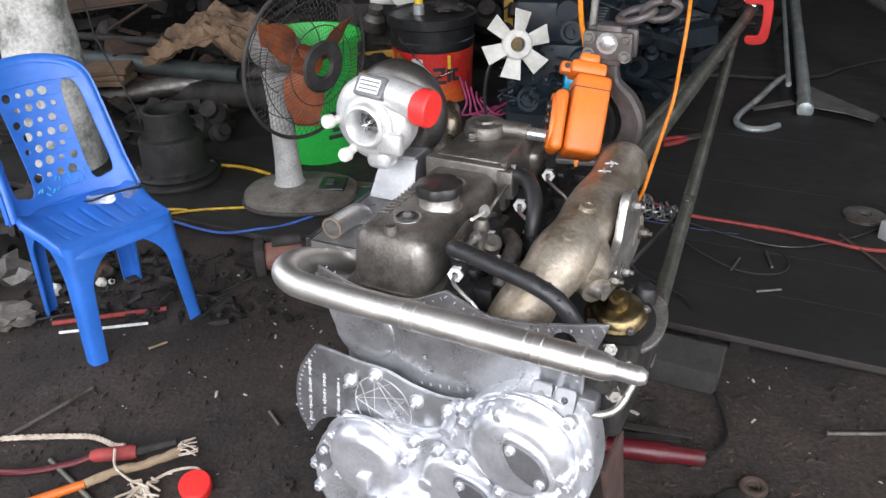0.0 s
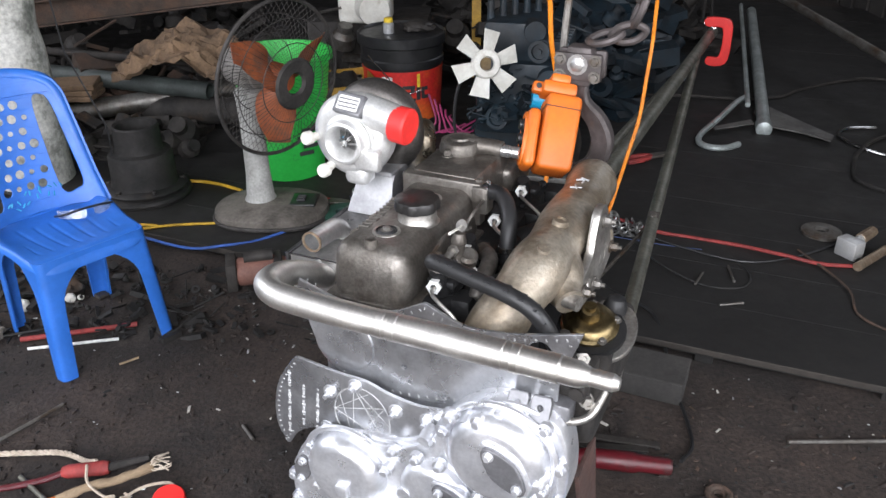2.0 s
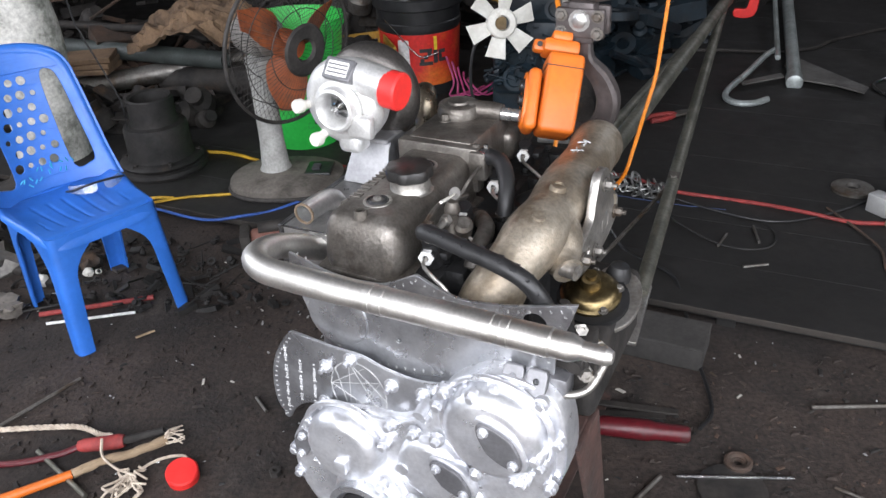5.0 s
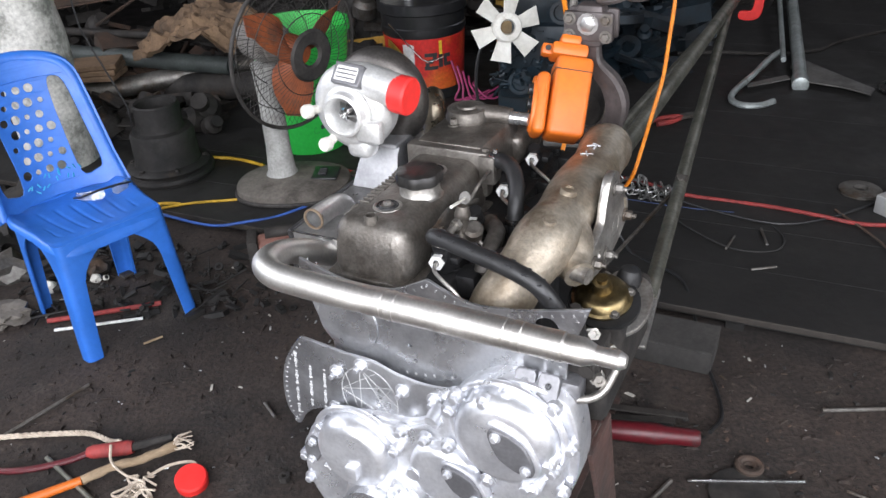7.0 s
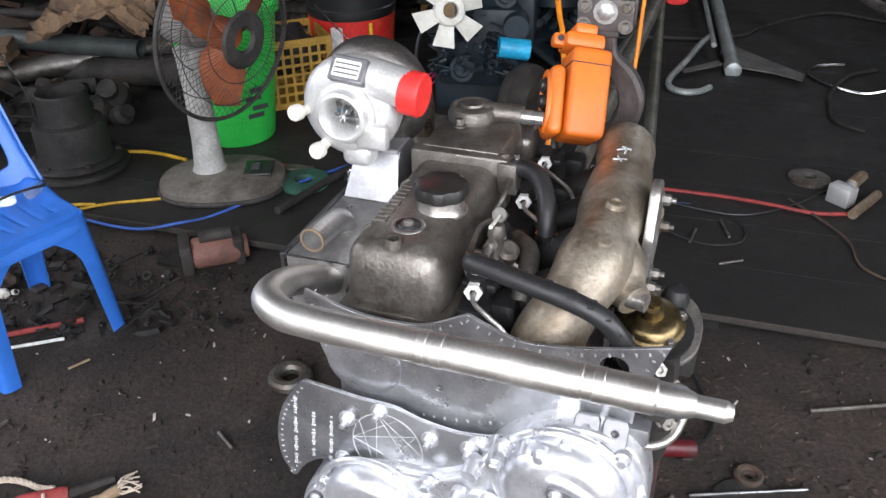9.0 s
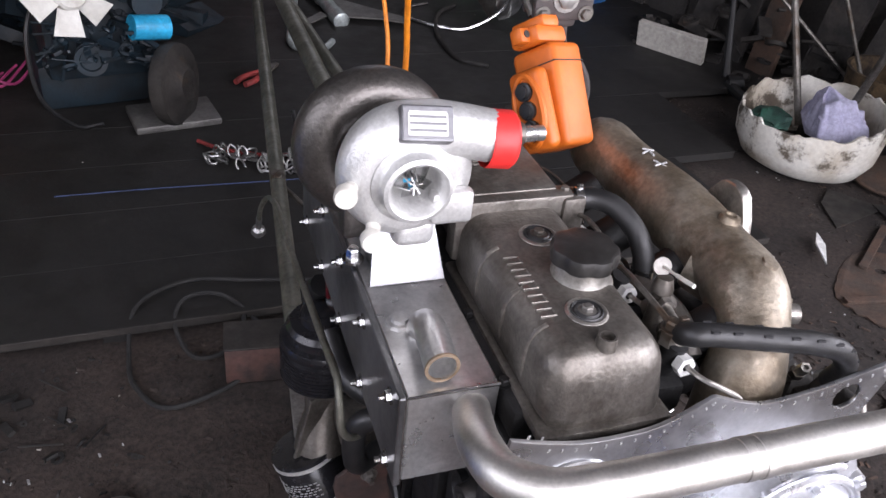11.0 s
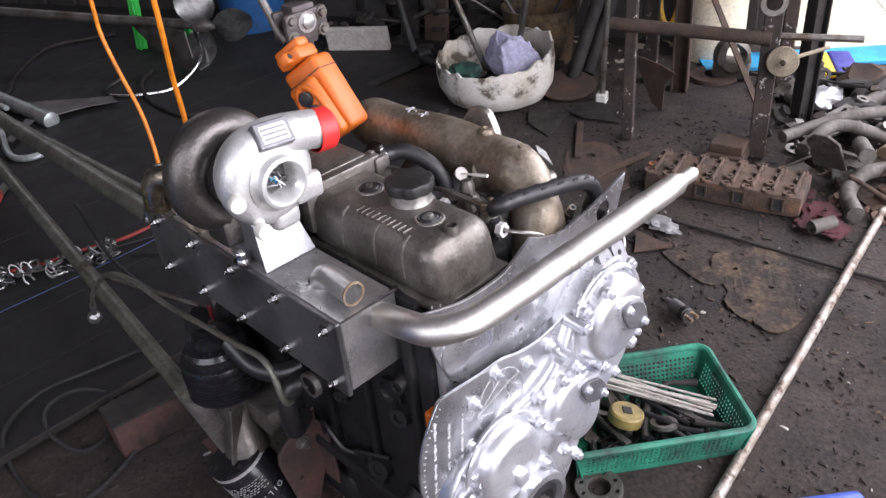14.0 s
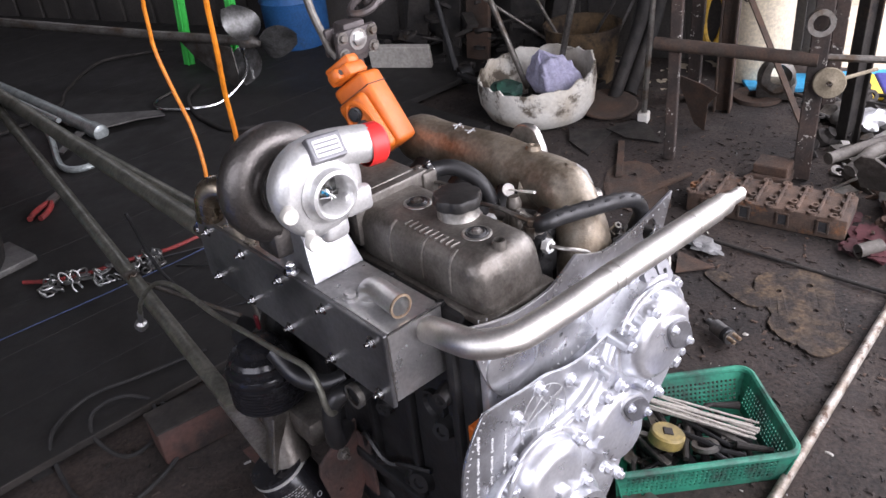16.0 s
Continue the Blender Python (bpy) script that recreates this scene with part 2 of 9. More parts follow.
defmat("chain_steel", (0.36, 0.36, 0.355), (0.22, 0.22, 0.21), rough=0.32, metal=0.9, scale=20, bump=0.05)
defmat("flange_alu", (0.46, 0.44, 0.41), (0.30, 0.285, 0.26), rough=0.3, metal=0.85, scale=12, fine=140, bump=0.2, rough2=0.5, dirt=(0.12, 0.10, 0.08), dirt_at=(0.6, 0.72), dirt_scale=10)
defmat("mark_pale", (0.50, 0.50, 0.50), (0.36, 0.36, 0.36), rough=0.6, scale=30, bump=0.0)
defmat("fan_base", (0.13, 0.115, 0.098), (0.075, 0.066, 0.056), rough=0.7, scale=8, fine=80, bump=0.2, dirt=(0.05, 0.042, 0.035), dirt_at=(0.54, 0.66), dirt_scale=8)
defmat("frame_rust", (0.060, 0.040, 0.032), (0.030, 0.024, 0.021), rough=0.8, scale=9, fine=110, bump=0.7, dirt=(0.42, 0.40, 0.37), dirt_at=(0.60, 0.63), dirt_scale=32)
defmat("head_rust", (0.115, 0.072, 0.050), (0.055, 0.040, 0.032), rough=0.85, scale=9, fine=110, bump=0.7, dirt=(0.24, 0.095, 0.03), dirt_at=(0.58, 0.70), dirt_scale=6)
defmat("tan_steel", (0.34, 0.29, 0.22), (0.17, 0.135, 0.095), rough=0.2, metal=0.9, scale=14, fine=110, bump=0.15, rough2=0.42)
defmat("clear_plastic", (0.85, 0.88, 0.9), (0.8, 0.83, 0.85), rough=0.12, scale=10, bump=0.02)
M["clear_plastic"].node_tree.nodes["Principled BSDF"].inputs["Transmission Weight"].default_value = 0.85
defmat("galvanised", (0.44, 0.48, 0.47), (0.30, 0.33, 0.32), rough=0.36, metal=0.55, scale=9, fine=90, bump=0.15, rough2=0.5, dirt=(0.16, 0.15, 0.13), dirt_at=(0.58, 0.7), dirt_scale=8)
defmat("grey_plate", (0.16, 0.155, 0.145), (0.09, 0.085, 0.08), rough=0.45, metal=0.4, scale=7, fine=80, bump=0.2, dirt=(0.06, 0.05, 0.045))
defmat("mount_red", (0.085, 0.042, 0.034), (0.045, 0.03, 0.026), rough=0.6, scale=8, fine=80, bump=0.4, dirt=(0.02, 0.018, 0.017), dirt_at=(0.5, 0.66), dirt_scale=7)
defmat("dull_rubber", (0.012, 0.012, 0.012), (0.018, 0.017, 0.016), rough=0.7, scale=10, fine=120, bump=0.12)
defmat("cord_blue", (0.03, 0.05, 0.12), None, rough=0.6, scale=20, bump=0.0)
defmat("dull_green", (0.02, 0.09, 0.06), (0.02, 0.05, 0.04), rough=0.6, scale=9, bump=0.1)
defmat("heap_dark", (0.020, 0.018, 0.0165), (0.010, 0.0095, 0.009), rough=0.6, metal=0.2, scale=8, fine=70, bump=0.5, dirt=(0.05, 0.034, 0.022), dirt_at=(0.6, 0.72))
defmat("green_pipe", (0.050, 0.060, 0.056), (0.030, 0.035, 0.033), rough=0.5, scale=7, fine=80, bump=0.2, dirt=(0.12, 0.11, 0.10), dirt_at=(0.62, 0.72), dirt_scale=9)
defmat("cap_alu", (0.23, 0.23, 0.24), (0.17, 0.17, 0.178), rough=0.45, metal=0.75, scale=10, fine=140, bump=0.12, rough2=0.5, grain=0.12)
defmat("hook_iron", (0.085, 0.072, 0.070), (0.052, 0.044, 0.042), rough=0.48, metal=0.4, scale=7, fine=90, bump=0.25, dirt=(0.10, 0.062, 0.045), dirt_at=(0.58, 0.72), dirt_scale=8)
defmat("mottled_pipe", (0.44, 0.41, 0.37), (0.24, 0.20, 0.16), rough=0.45, metal=0.45, scale=16, fine=120, bump=0.4, dirt=(0.10, 0.062, 0.04), dirt_at=(0.52, 0.62), dirt_scale=24)
defmat("cap_dark", (0.020, 0.0185, 0.0175), (0.012, 0.0112, 0.0105), rough=0.36, scale=12, fine=120, bump=0.12, rough2=0.5)
defmat("rust_tin", (0.13, 0.085, 0.042), (0.06, 0.040, 0.025), rough=0.75, scale=6, fine=70, bump=0.3, dirt=(0.025, 0.019, 0.015), dirt_at=(0.48, 0.6), dirt_scale=7)
defmat("dusty_steel", (0.13, 0.118, 0.104), (0.075, 0.066, 0.057), rough=0.62, metal=0.2, scale=8, fine=80, bump=0.35, dirt=(0.045, 0.036, 0.030), dirt_at=(0.52, 0.66), dirt_scale=9)
defmat("flaking_post", (0.56, 0.55, 0.51), (0.34, 0.335, 0.30), rough=0.9, scale=5, fine=60, bump=0.5, dirt=(0.17, 0.175, 0.155), dirt_at=(0.50, 0.62), dirt_scale=5, grain=0.3)
defmat("wheel_tan", (0.26, 0.22, 0.155), (0.18, 0.15, 0.105), rough=0.85, scale=9, fine=120, bump=0.3)
defmat("deck_edge", (0.034, 0.028, 0.023), (0.016, 0.0135, 0.0115), rough=0.7, scale=6, fine=60, bump=0.4)
defmat("fan_column", (0.34, 0.34, 0.32), (0.24, 0.235, 0.22), rough=0.5, scale=7, fine=80, bump=0.1, dirt=(0.16, 0.14, 0.12), dirt_at=(0.55, 0.7), dirt_scale=6)


# ---- mesh tools ----
def V(*a):
    return Vector(a)


def part(name, bm, material, parent=None, label="", angle=35.0):
    """Links a bmesh as one mesh object, under a thing or a part where one is given."""
    me = bpy.data.meshes.new(name)
    bmesh.ops.recalc_face_normals(bm, faces=bm.faces)
    bm.to_mesh(me)
    bm.free()
    me.materials.append(M[material])
    me.shade_smooth()
    me.set_sharp_from_angle(angle=radians(angle))
    ob = new(name, me)
    if parent:
        ob.parent = parent
    if label:
        ob["label"] = label
    return ob


def shared(name, me, parent, m):
    """One more object on a mesh."""
    ob = new(name, me)
    ob.parent = parent
    ob.matrix_basis = m
    return ob


def thing(name, m, label, category, group="", kind=""):
    ob = new(name)
    ob.empty_display_size = 0.05
    ob.matrix_basis = m
    return tagged(ob, label, category, group, kind)


def B():
    return bmesh.new()


def frame_to(d):
    """The turn that takes z to the direction d."""
    return Vector(d).to_track_quat("Z", "Y").to_matrix().to_4x4()


def add_box(bm, lo, hi, bevel=0.0, seg=2, m=None):
    lo, hi = Vector(lo), Vector(hi)
    r = bmesh.ops.create_cube(bm, size=1.0, matrix=Matrix.LocRotScale((lo + hi) / 2, None, hi - lo))
    vs = r["verts"]
    if bevel:
        es = list({e for v in vs for e in v.link_edges})
        o = bmesh.ops.bevel(bm, geom=es, offset=bevel, segments=seg, profile=0.5, affect="EDGES", clamp_overlap=True)
        vs = list({v for fc in o["faces"] for v in fc.verts} | {v for v in vs if v.is_valid})
    if m:
        bmesh.ops.transform(bm, matrix=m, verts=vs)
    return bm


def lathe(bm, prof, at=(0, 0, 0), axis=(0, 0, 1), seg=24, lobes=0, depth=0.0):
    """Turns a profile of (radius, height) round an axis; closed at radius 0."""
    m = Matrix.Translation(at) @ frame_to(axis)
    rings = []
    for r, h in prof:
        if r <= 1e-6:
            rings.append([bm.verts.new(m @ V(0, 0, h))])
        else:
            ring = []
            for k in range(seg):
                a = math.tau * k / seg
                q = r * (1 - depth * (0.5 - 0.5 * math.cos(lobes * a)) ** 2) if lobes else r
                ring.append(bm.verts.new(m @ V(q * math.cos(a), q * math.sin(a), h)))
            rings.append(ring)
    for a, b in zip(rings, rings[1:]):
        for k in range(seg):
            j = (k + 1) % seg
            if len(a) == 1 and len(b) > 1:
                bm.faces.new((a[0], b[k], b[j]))
            elif len(b) == 1 and len(a) > 1:
                bm.faces.new((a[k], b[0], a[j]))
            elif len(a) > 1:
                bm.faces.new((a[k], b[k], b[j], a[j]))
    return bm


def rod(bm, a, b, r, r2=None, seg=12):
    a, b = Vector(a), Vector(b)
    L = (b - a).length
    r2 = r if r2 is None else r2
    return lathe(bm, [(0, 0), (r, 0), (r2, L), (0, L)], a, b - a, seg)


def spline(pts, n=8, closed=False):
    """Points on a smooth curve through the given ones."""
    p = [Vector(q) for q in pts]
    out, m = [], len(p)
    for i in range(m if closed else m - 1):
        p0, p1 = p[(i - 1) % m] if closed or i else p[0] * 2 - p[1], p[i]
        p2 = p[(i + 1) % m]
        p3 = p[(i + 2) % m] if closed or i + 2 < m else p[m - 1] * 2 - p[m - 2]
        for k in range(n):
            t = k / n
            out.append(0.5 * (2 * p1 + (p2 - p0) * t + (2 * p0 - 5 * p1 + 4 * p2 - p3) * t * t + (3 * p1 - p0 - 3 * p2 + p3) * t**3))
    if not closed:
        out.append(p[-1])
    return out


def sweep(bm, pts, r, seg=8, closed=False, caps=True, bore=None):
    """A tube along points; r a number or one for each point. bore: an open end with that inner radius."""
    pts = [Vector(p) for p in pts]
    m = len(pts)
    rad = list(r) if hasattr(r, "__len__") else [r] * m
    tang = []
    for i in range(m):
        a = pts[(i - 1) % m] if closed or i else pts[0]
        b = pts[(i + 1) % m] if closed or i < m - 1 else pts[-1]
        tang.append((b - a).normalized())
    up = tang[0].orthogonal().normalized()
    rings = []
    for i in range(m):
        up = (up - tang[i] * up.dot(tang[i])).normalized()
        side = tang[i].cross(up)
        rings.append([bm.verts.new(pts[i] + (up * math.cos(math.tau * k / seg) + side * math.sin(math.tau * k / seg)) * rad[i]) for k in range(seg)])
    pairs = list(zip(rings, rings[1:])) + ([(rings[-1], rings[0])] if closed else [])
    for a, b in pairs:
        for k in range(seg):
            j = (k + 1) % seg
            bm.faces.new((a[k], a[j], b[j], b[k]))
    if caps and not closed:
        if bore:
            for ring, p, t in ((rings[-1], pts[-1], tang[-1]),):
                inner = [bm.verts.new(p + (v.co - p) * bore) for v in ring]
                deep = [bm.verts.new(p - t * 0.05 + (v.co - p) * bore) for v in ring]
                for k in range(seg):
                    j = (k + 1) % seg
                    bm.faces.new((ring[k], ring[j], inner[j], inner[k]))
                    bm.faces.new((inner[k], inner[j], deep[j], deep[k]))
                bm.faces.new(deep)
            bm.faces.new(rings[0])
        else:
            bm.faces.new(rings[0])
            bm.faces.new(rings[-1])
    return bm


def cable(bm, pts, r, n=8, seg=6):
    return sweep(bm, spline(pts, n), r, seg)


def hexbolt(bm, at, axis, r=0.009, h=0.008, washer=True, stud=0.0):
    prof = [(0, 0), (r * 1.5, 0), (r * 1.5, h * 0.25), (0, h * 0.25)]
    if washer:
        lathe(bm, prof, at, axis, 12)
    lathe(bm, [(0, 0), (r, 0), (r, h), (r * 0.8, h * 1.2), (0, h * 1.2)], at, axis, 6)
    if stud:
        lathe(bm, [(0, h), (r * 0.5, h), (r * 0.5, h + stud), (0, h + stud)], at, axis, 8)
    return bm


def plate_mesh(outline, holes=(), depth=0.006, bevel=0.001):
    """A flat plate of an outline in x and y with round holes (x, y, r) or holes as lists of points, centred on z = 0."""
    cu = bpy.data.curves.new("plate", "CURVE")
    cu.dimensions, cu.fill_mode = "2D", "BOTH"
    cu.extrude, cu.bevel_depth, cu.bevel_resolution = max(0.0, depth / 2 - bevel), bevel, 1
    loops = [[(p[0], p[1]) for p in outline]]
    for h in holes:
        loops.append(list(h) if isinstance(h, list) else [(h[0] + h[2] * math.cos(math.tau * k / 20), h[1] + h[2] * math.sin(math.tau * k / 20)) for k in range(20)])
    for lp in loops:
        s = cu.splines.new("POLY")
        s.points.add(len(lp) - 1)
        for q, p in zip(s.points, lp):
            q.co = (*p, 0, 1)
        s.use_cyclic_u = True
    ob = bpy.data.objects.new("plate", cu)
    scene.collection.objects.link(ob)
    me = bpy.data.meshes.new_from_object(ob)
    bpy.data.objects.remove(ob)
    bpy.data.curves.remove(cu)
    return me


def add_plate(bm, m, outline, holes=(), depth=0.006, bevel=0.001):
    me = plate_mesh(outline, holes, depth, bevel)
    me.transform(m)
    bm.from_mesh(me)
    bpy.data.meshes.remove(me)
    return bm


def add_text(bm, m, text, size, depth=0.001):
    cu = bpy.data.curves.new("writing", "FONT")
    cu.body, cu.size, cu.extrude, cu.align_x, cu.align_y, cu.resolution_u = text, size, depth, "CENTER", "CENTER", 3
    ob = bpy.data.objects.new("writing", cu)
    scene.collection.objects.link(ob)
    me = bpy.data.meshes.new_from_object(ob)
    bpy.data.objects.remove(ob)
    me.transform(m)
    bm.from_mesh(me)
    bpy.data.meshes.remove(me)
    return bm


def lumpy(bm, amount, scale, seed=0.0):
    for v in bm.verts:
        v.co += noise.noise_vector(v.co * scale + V(seed, seed * 1.7, -seed)) * amount
    return bm


def crumple(size, seed, sub=3, amount=0.35):
    bm = B()
    bmesh.ops.create_icosphere(bm, subdivisions=sub, radius=1.0)
    for v in bm.verts:
        v.co *= 1 + amount * noise.noise(v.co * 2.2 + V(seed, 0, 0)) + 0.5 * amount * noise.noise(v.co * 5.5 + V(0, seed, 0))
        v.co = V(v.co.x * size[0], v.co.y * size[1], v.co.z * size[2])
    return bm


def junk_bits(n, seed, size, smin=0.03, smax=0.16):
    """A heap of many small steel offcuts, rods, rings and tubes."""
    rnd = random.Random(seed)
    bm = bmesh.new()
    for k in range(n):
        u, w = rnd.uniform(-1, 1), rnd.uniform(-1, 1)
        top = max(0.05, 1 - 0.75 * (u * u + w * w) ** 0.5)
        p = V(u * size[0], w * size[1], rnd.random() * top * size[2])
        m = Matrix.Translation(p) @ Euler((rnd.uniform(-0.5, 0.5), rnd.uniform(-0.5, 0.5), rnd.uniform(0, 6.28))).to_matrix().to_4x4()
        s = rnd.uniform(smin, smax)
        q = k % 5
        if q in (0, 3):
            add_box(bm, (-s, -s * rnd.uniform(0.15, 0.6), -s * 0.2), (s, s * rnd.uniform(0.15, 0.6), s * rnd.uniform(0.05, 0.4)), 0, 1, m)
        elif q == 1:
            rod(bm, m @ V(-s * 2, 0, 0), m @ V(s * 2, 0, 0.02), s * 0.12, None, 8)
        elif q == 2:
            lathe(bm, [(s * 0.35, 0), (s * 0.7, 0), (s * 0.7, s * 0.25), (s * 0.35, s * 0.25), (s * 0.35, 0)], p, m.to_3x3() @ V(0.3, 0.2, 1), 14)
        else:
            lathe(bm, [(0, 0), (s * 0.5, 0), (s * 0.5, s * 0.5), (s * 0.3, s * 0.7), (s * 0.3, s), (0, s)], p, m.to_3x3() @ V(0.6, 0.1, 0.7), 12)
    return bm


# the plane x, z of the engine's front, as x, y of a plate
FRONT = Matrix(((1, 0, 0, 0), (0, 0, -1, 0), (0, 1, 0, 0), (0, 0, 0, 1)))
# ---- setting ----
def grid_sheet(name, poly, z, material, step, rough, label, seed=0.0, thick=0.0):
    """A ground sheet over a convex outline, with small unevenness."""
    bm = B()
    xs, ys = [p[0] for p in poly], [p[1] for p in poly]
    nx, ny = int((max(xs) - min(xs)) / step), int((max(ys) - min(ys)) / step)
    bmesh.ops.create_grid(bm, x_segments=nx, y_segments=ny, size=0.5)
    for v in bm.verts:
        x = min(xs) + (v.co.x + 0.5) * (max(xs) - min(xs))
        y = min(ys) + (v.co.y + 0.5) * (max(ys) - min(ys))
        h = noise.noise(V(x * 3, y * 3, seed)) * 0.5 + noise.noise(V(x * 11, y * 11, seed)) * 0.35 + noise.noise(V(x * 31, y * 31, seed)) * 0.25
        v.co = V(x, y, z + rough * (h - 0.35))
    ob = part(name, bm, material, None, "", 80)
    return tagged(ob, label, name, kind="structure")


grid_sheet("floor", [(-4, -4), (3.6, 7)], 0.0, "dirt_floor", 0.035, 0.012, "black oily dirt floor with grit and scraps")

bm = B()
bmesh.ops.create_grid(bm, x_segments=40, y_segments=40, size=300)
for v in bm.verts:
    v.co.z = -0.03 + (0.0 if abs(v.co.x) < 8 and abs(v.co.y) < 8 else 0.25 * noise.noise(v.co * 0.02))
tagged(part("ground", bm, "soil_out"), "pale dry earth outside the shed", "ground", kind="structure")

# raised deck of wide dark planks, along the line of its front edge
DECK = 0.06
e0, ed = V(0.625, 0.787, 0), V(0.934, -0.356, 0).normalized()
en = V(0.356, 0.934, 0).normalized()
deck = thing("deck", Matrix.Identity(4), "raised black-stained timber deck with worn planks", "deck", kind="structure")
DM = Matrix((ed, en, V(0, 0, 1))).transposed().to_4x4()
DM.translation = e0
row = 0.0
for i in range(20):
    w = 0.30
    hi = 1.25 if i < 2 else (1.55 if i < 4 else 4.6)
    bm = B()
    add_box(bm, (-6.0, row + 0.0008, DECK - 0.028 - 0.002 * (i % 3)), (hi, row + w - 0.0008, DECK - 0.0006 * (i % 2)), 0.0008, 1, DM)
    part("plank", bm, "deck", deck)
    row += w
bm = B()
add_box(bm, (-6.0, -0.005, DECK - 0.020), (1.25, 0.0, DECK + 0.0015), 0.0015, 1, DM)
part("edge_strip", bm, "deck_edge", deck, "worn pale edge of the deck")
for x in np.arange(-5.4, 1.3, 0.56):
    bm = B()
    add_box(bm, (x, 0.02, -0.02), (x + 0.06, 5.5, DECK - 0.03), 0.003, 1, DM)
    part("joist", bm, "deck", deck)

bm = B()
add_box(bm, (-4.1, 7.0, -0.05), (3.7, 7.1, 4.5))
tagged(part("wall_north", bm, "wall_board"), "dark sooty board wall at the back", "wall", kind="structure")
bm = B()
# Unseen west wall; its high opening is added to let the west lamp in.
add_box(bm, (-4.1, -4.1, -0.05), (-4.0, 7.0, 1.3))
add_box(bm, (-4.1, -4.1, 3.9), (-4.0, 7.0, 4.5))
add_box(bm, (-4.1, 2.8, 1.3), (-4.0, 7.0, 3.9))
add_box(bm, (-4.1, -4.1, 1.3), (-4.0, -1.6, 3.9))
tagged(part("wall_west", bm, "wall_board"), "dark board wall, its wide high opening added for the west lamp", "wall", kind="structure")
bm = B()
add_box(bm, (3.6, -0.55, -0.05), (3.7, 7.0, 2.2))
# The high gap towards the rear is made up, for the added rear lamp.
add_box(bm, (3.6, -0.55, 2.2), (3.7, 3.5, 4.5))
add_box(bm, (3.6, 6.3, 2.2), (3.7, 7.0, 4.5))
add_box(bm, (3.6, 3.5, 3.6), (3.7, 6.3, 4.5))
for i in range(24):
    y = -0.5 + i * 0.31
    add_box(bm, (3.575, y, 0.0), (3.6, y + 0.26, 2.19 if 3.2 < y < 6.3 else 4.4), 0.004, 1)
tagged(part("wall_east", bm, "wall_board"), "dark vertical board wall beside the open side", "wall", kind="structure")
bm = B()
# Unseen front wall, built to frame the opening that holds the front lamp.
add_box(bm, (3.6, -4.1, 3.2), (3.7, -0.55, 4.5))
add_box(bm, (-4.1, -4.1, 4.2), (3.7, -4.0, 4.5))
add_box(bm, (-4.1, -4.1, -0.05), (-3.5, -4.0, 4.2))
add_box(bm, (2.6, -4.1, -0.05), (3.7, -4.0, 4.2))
tagged(part("wall_south", bm, "wall_board"), "unseen dark boards added round the front lamp's opening", "wall", kind="structure")
bm = B()
for i in range(150):
    x = -4.1 + i * 0.052
    a = 0.012 if i % 2 else -0.012
    add_box(bm, (x, -4.3, 4.5 + a), (x + 0.052, 7.2, 4.512 + a))
tagged(part("ceiling", bm, "roof_iron"), "sooty corrugated iron roof of the shed", "ceiling", kind="structure")

# outside, past the open side
bm = B()
add_box(bm, (5.6, -7.0, -0.05), (5.75, 1.5, 1.1), 0.01)
tagged(part("backdrop", bm, "plaster_out"), "pale sunlit boundary wall outside the shed", "wall", kind="structure")

# ---- the engine ----
engine = thing("engine", pose(0, -0.3, 0, 0, 0, -22.7), "rebuilt diesel engine with polished aluminium front cover on a steel stand", "engine")


def ring_pts(cx, cz, r, a0=0, a1=360, n=16):
    return [(cx + r * math.cos(radians(a0 + (a1 - a0) * k / n)), cz + r * math.sin(radians(a0 + (a1 - a0) * k / n))) for k in range(n + (a1 - a0 < 360))]


# block, head and sump
bm = B()
add_box(bm, (-0.20, -0.03, 0.30), (0.02, 0.62, 0.80), 0.012)
block = part("block", bm, "cast_iron", engine)
for y in np.arange(0.04, 0.6, 0.14):
    bm = B()
    lathe(bm, [(0, 0), (0.032, 0), (0.032, 0.012), (0.026, 0.012), (0.022, 0.004), (0, 0.004)], (-0.2, y + 0.04, 0.62), (-1, 0, 0), 18)
    part("core_plug", bm, "cast_iron", block)
    bm = B()
    add_box(bm, (-0.215, y - 0.035, 0.32), (-0.195, y - 0.015, 0.78), 0.006)
    part("rib", bm, "cast_iron", block)
    bm = B()
    add_box(bm, (0.015, y - 0.035, 0.32), (0.035, y - 0.015, 0.78), 0.006)
    part("rib", bm, "cast_iron", block)
bm = B()
add_box(bm, (-0.22, -0.02, 0.30), (0.04, 0.63, 0.33), 0.006)
part("side_rail", bm, "cast_iron", block)
bm = B()
add_box(bm, (-0.195, 0.0, 0.80), (0.035, 0.60, 0.845), 0.008)
for k in range(5):
    add_box(bm, (0.03, 0.02 + 0.13 * k, 0.80), (0.07, 0.07 + 0.13 * k, 0.85), 0.01)
    hexbolt(bm, (0.02, 0.05 + 0.13 * k, 0.845), (0, 0, 1), 0.009, 0.01)
    hexbolt(bm, (-0.189, 0.05 + 0.13 * k, 0.845), (0, 0, 1), 0.007, 0.008)
part("cylinder_head", bm, "cast_iron", engine)
bm = B()
add_box(bm, (-0.18, 0.0, 0.13), (0.0, 0.58, 0.30), 0.03, 3)
add_box(bm, (-0.19, 0.3, 0.09), (0.01, 0.58, 0.2), 0.03, 3)
part("sump", bm, "cast_iron", engine)
# bell housing at the rear
bm = B()
lathe(bm, [(0, 0), (0.19, 0), (0.20, 0.02), (0.19, 0.06), (0.13, 0.12), (0.07, 0.15), (0.05, 0.25), (0, 0.25)], (-0.063, 0.61, 0.47), (0, 1, 0), 28)
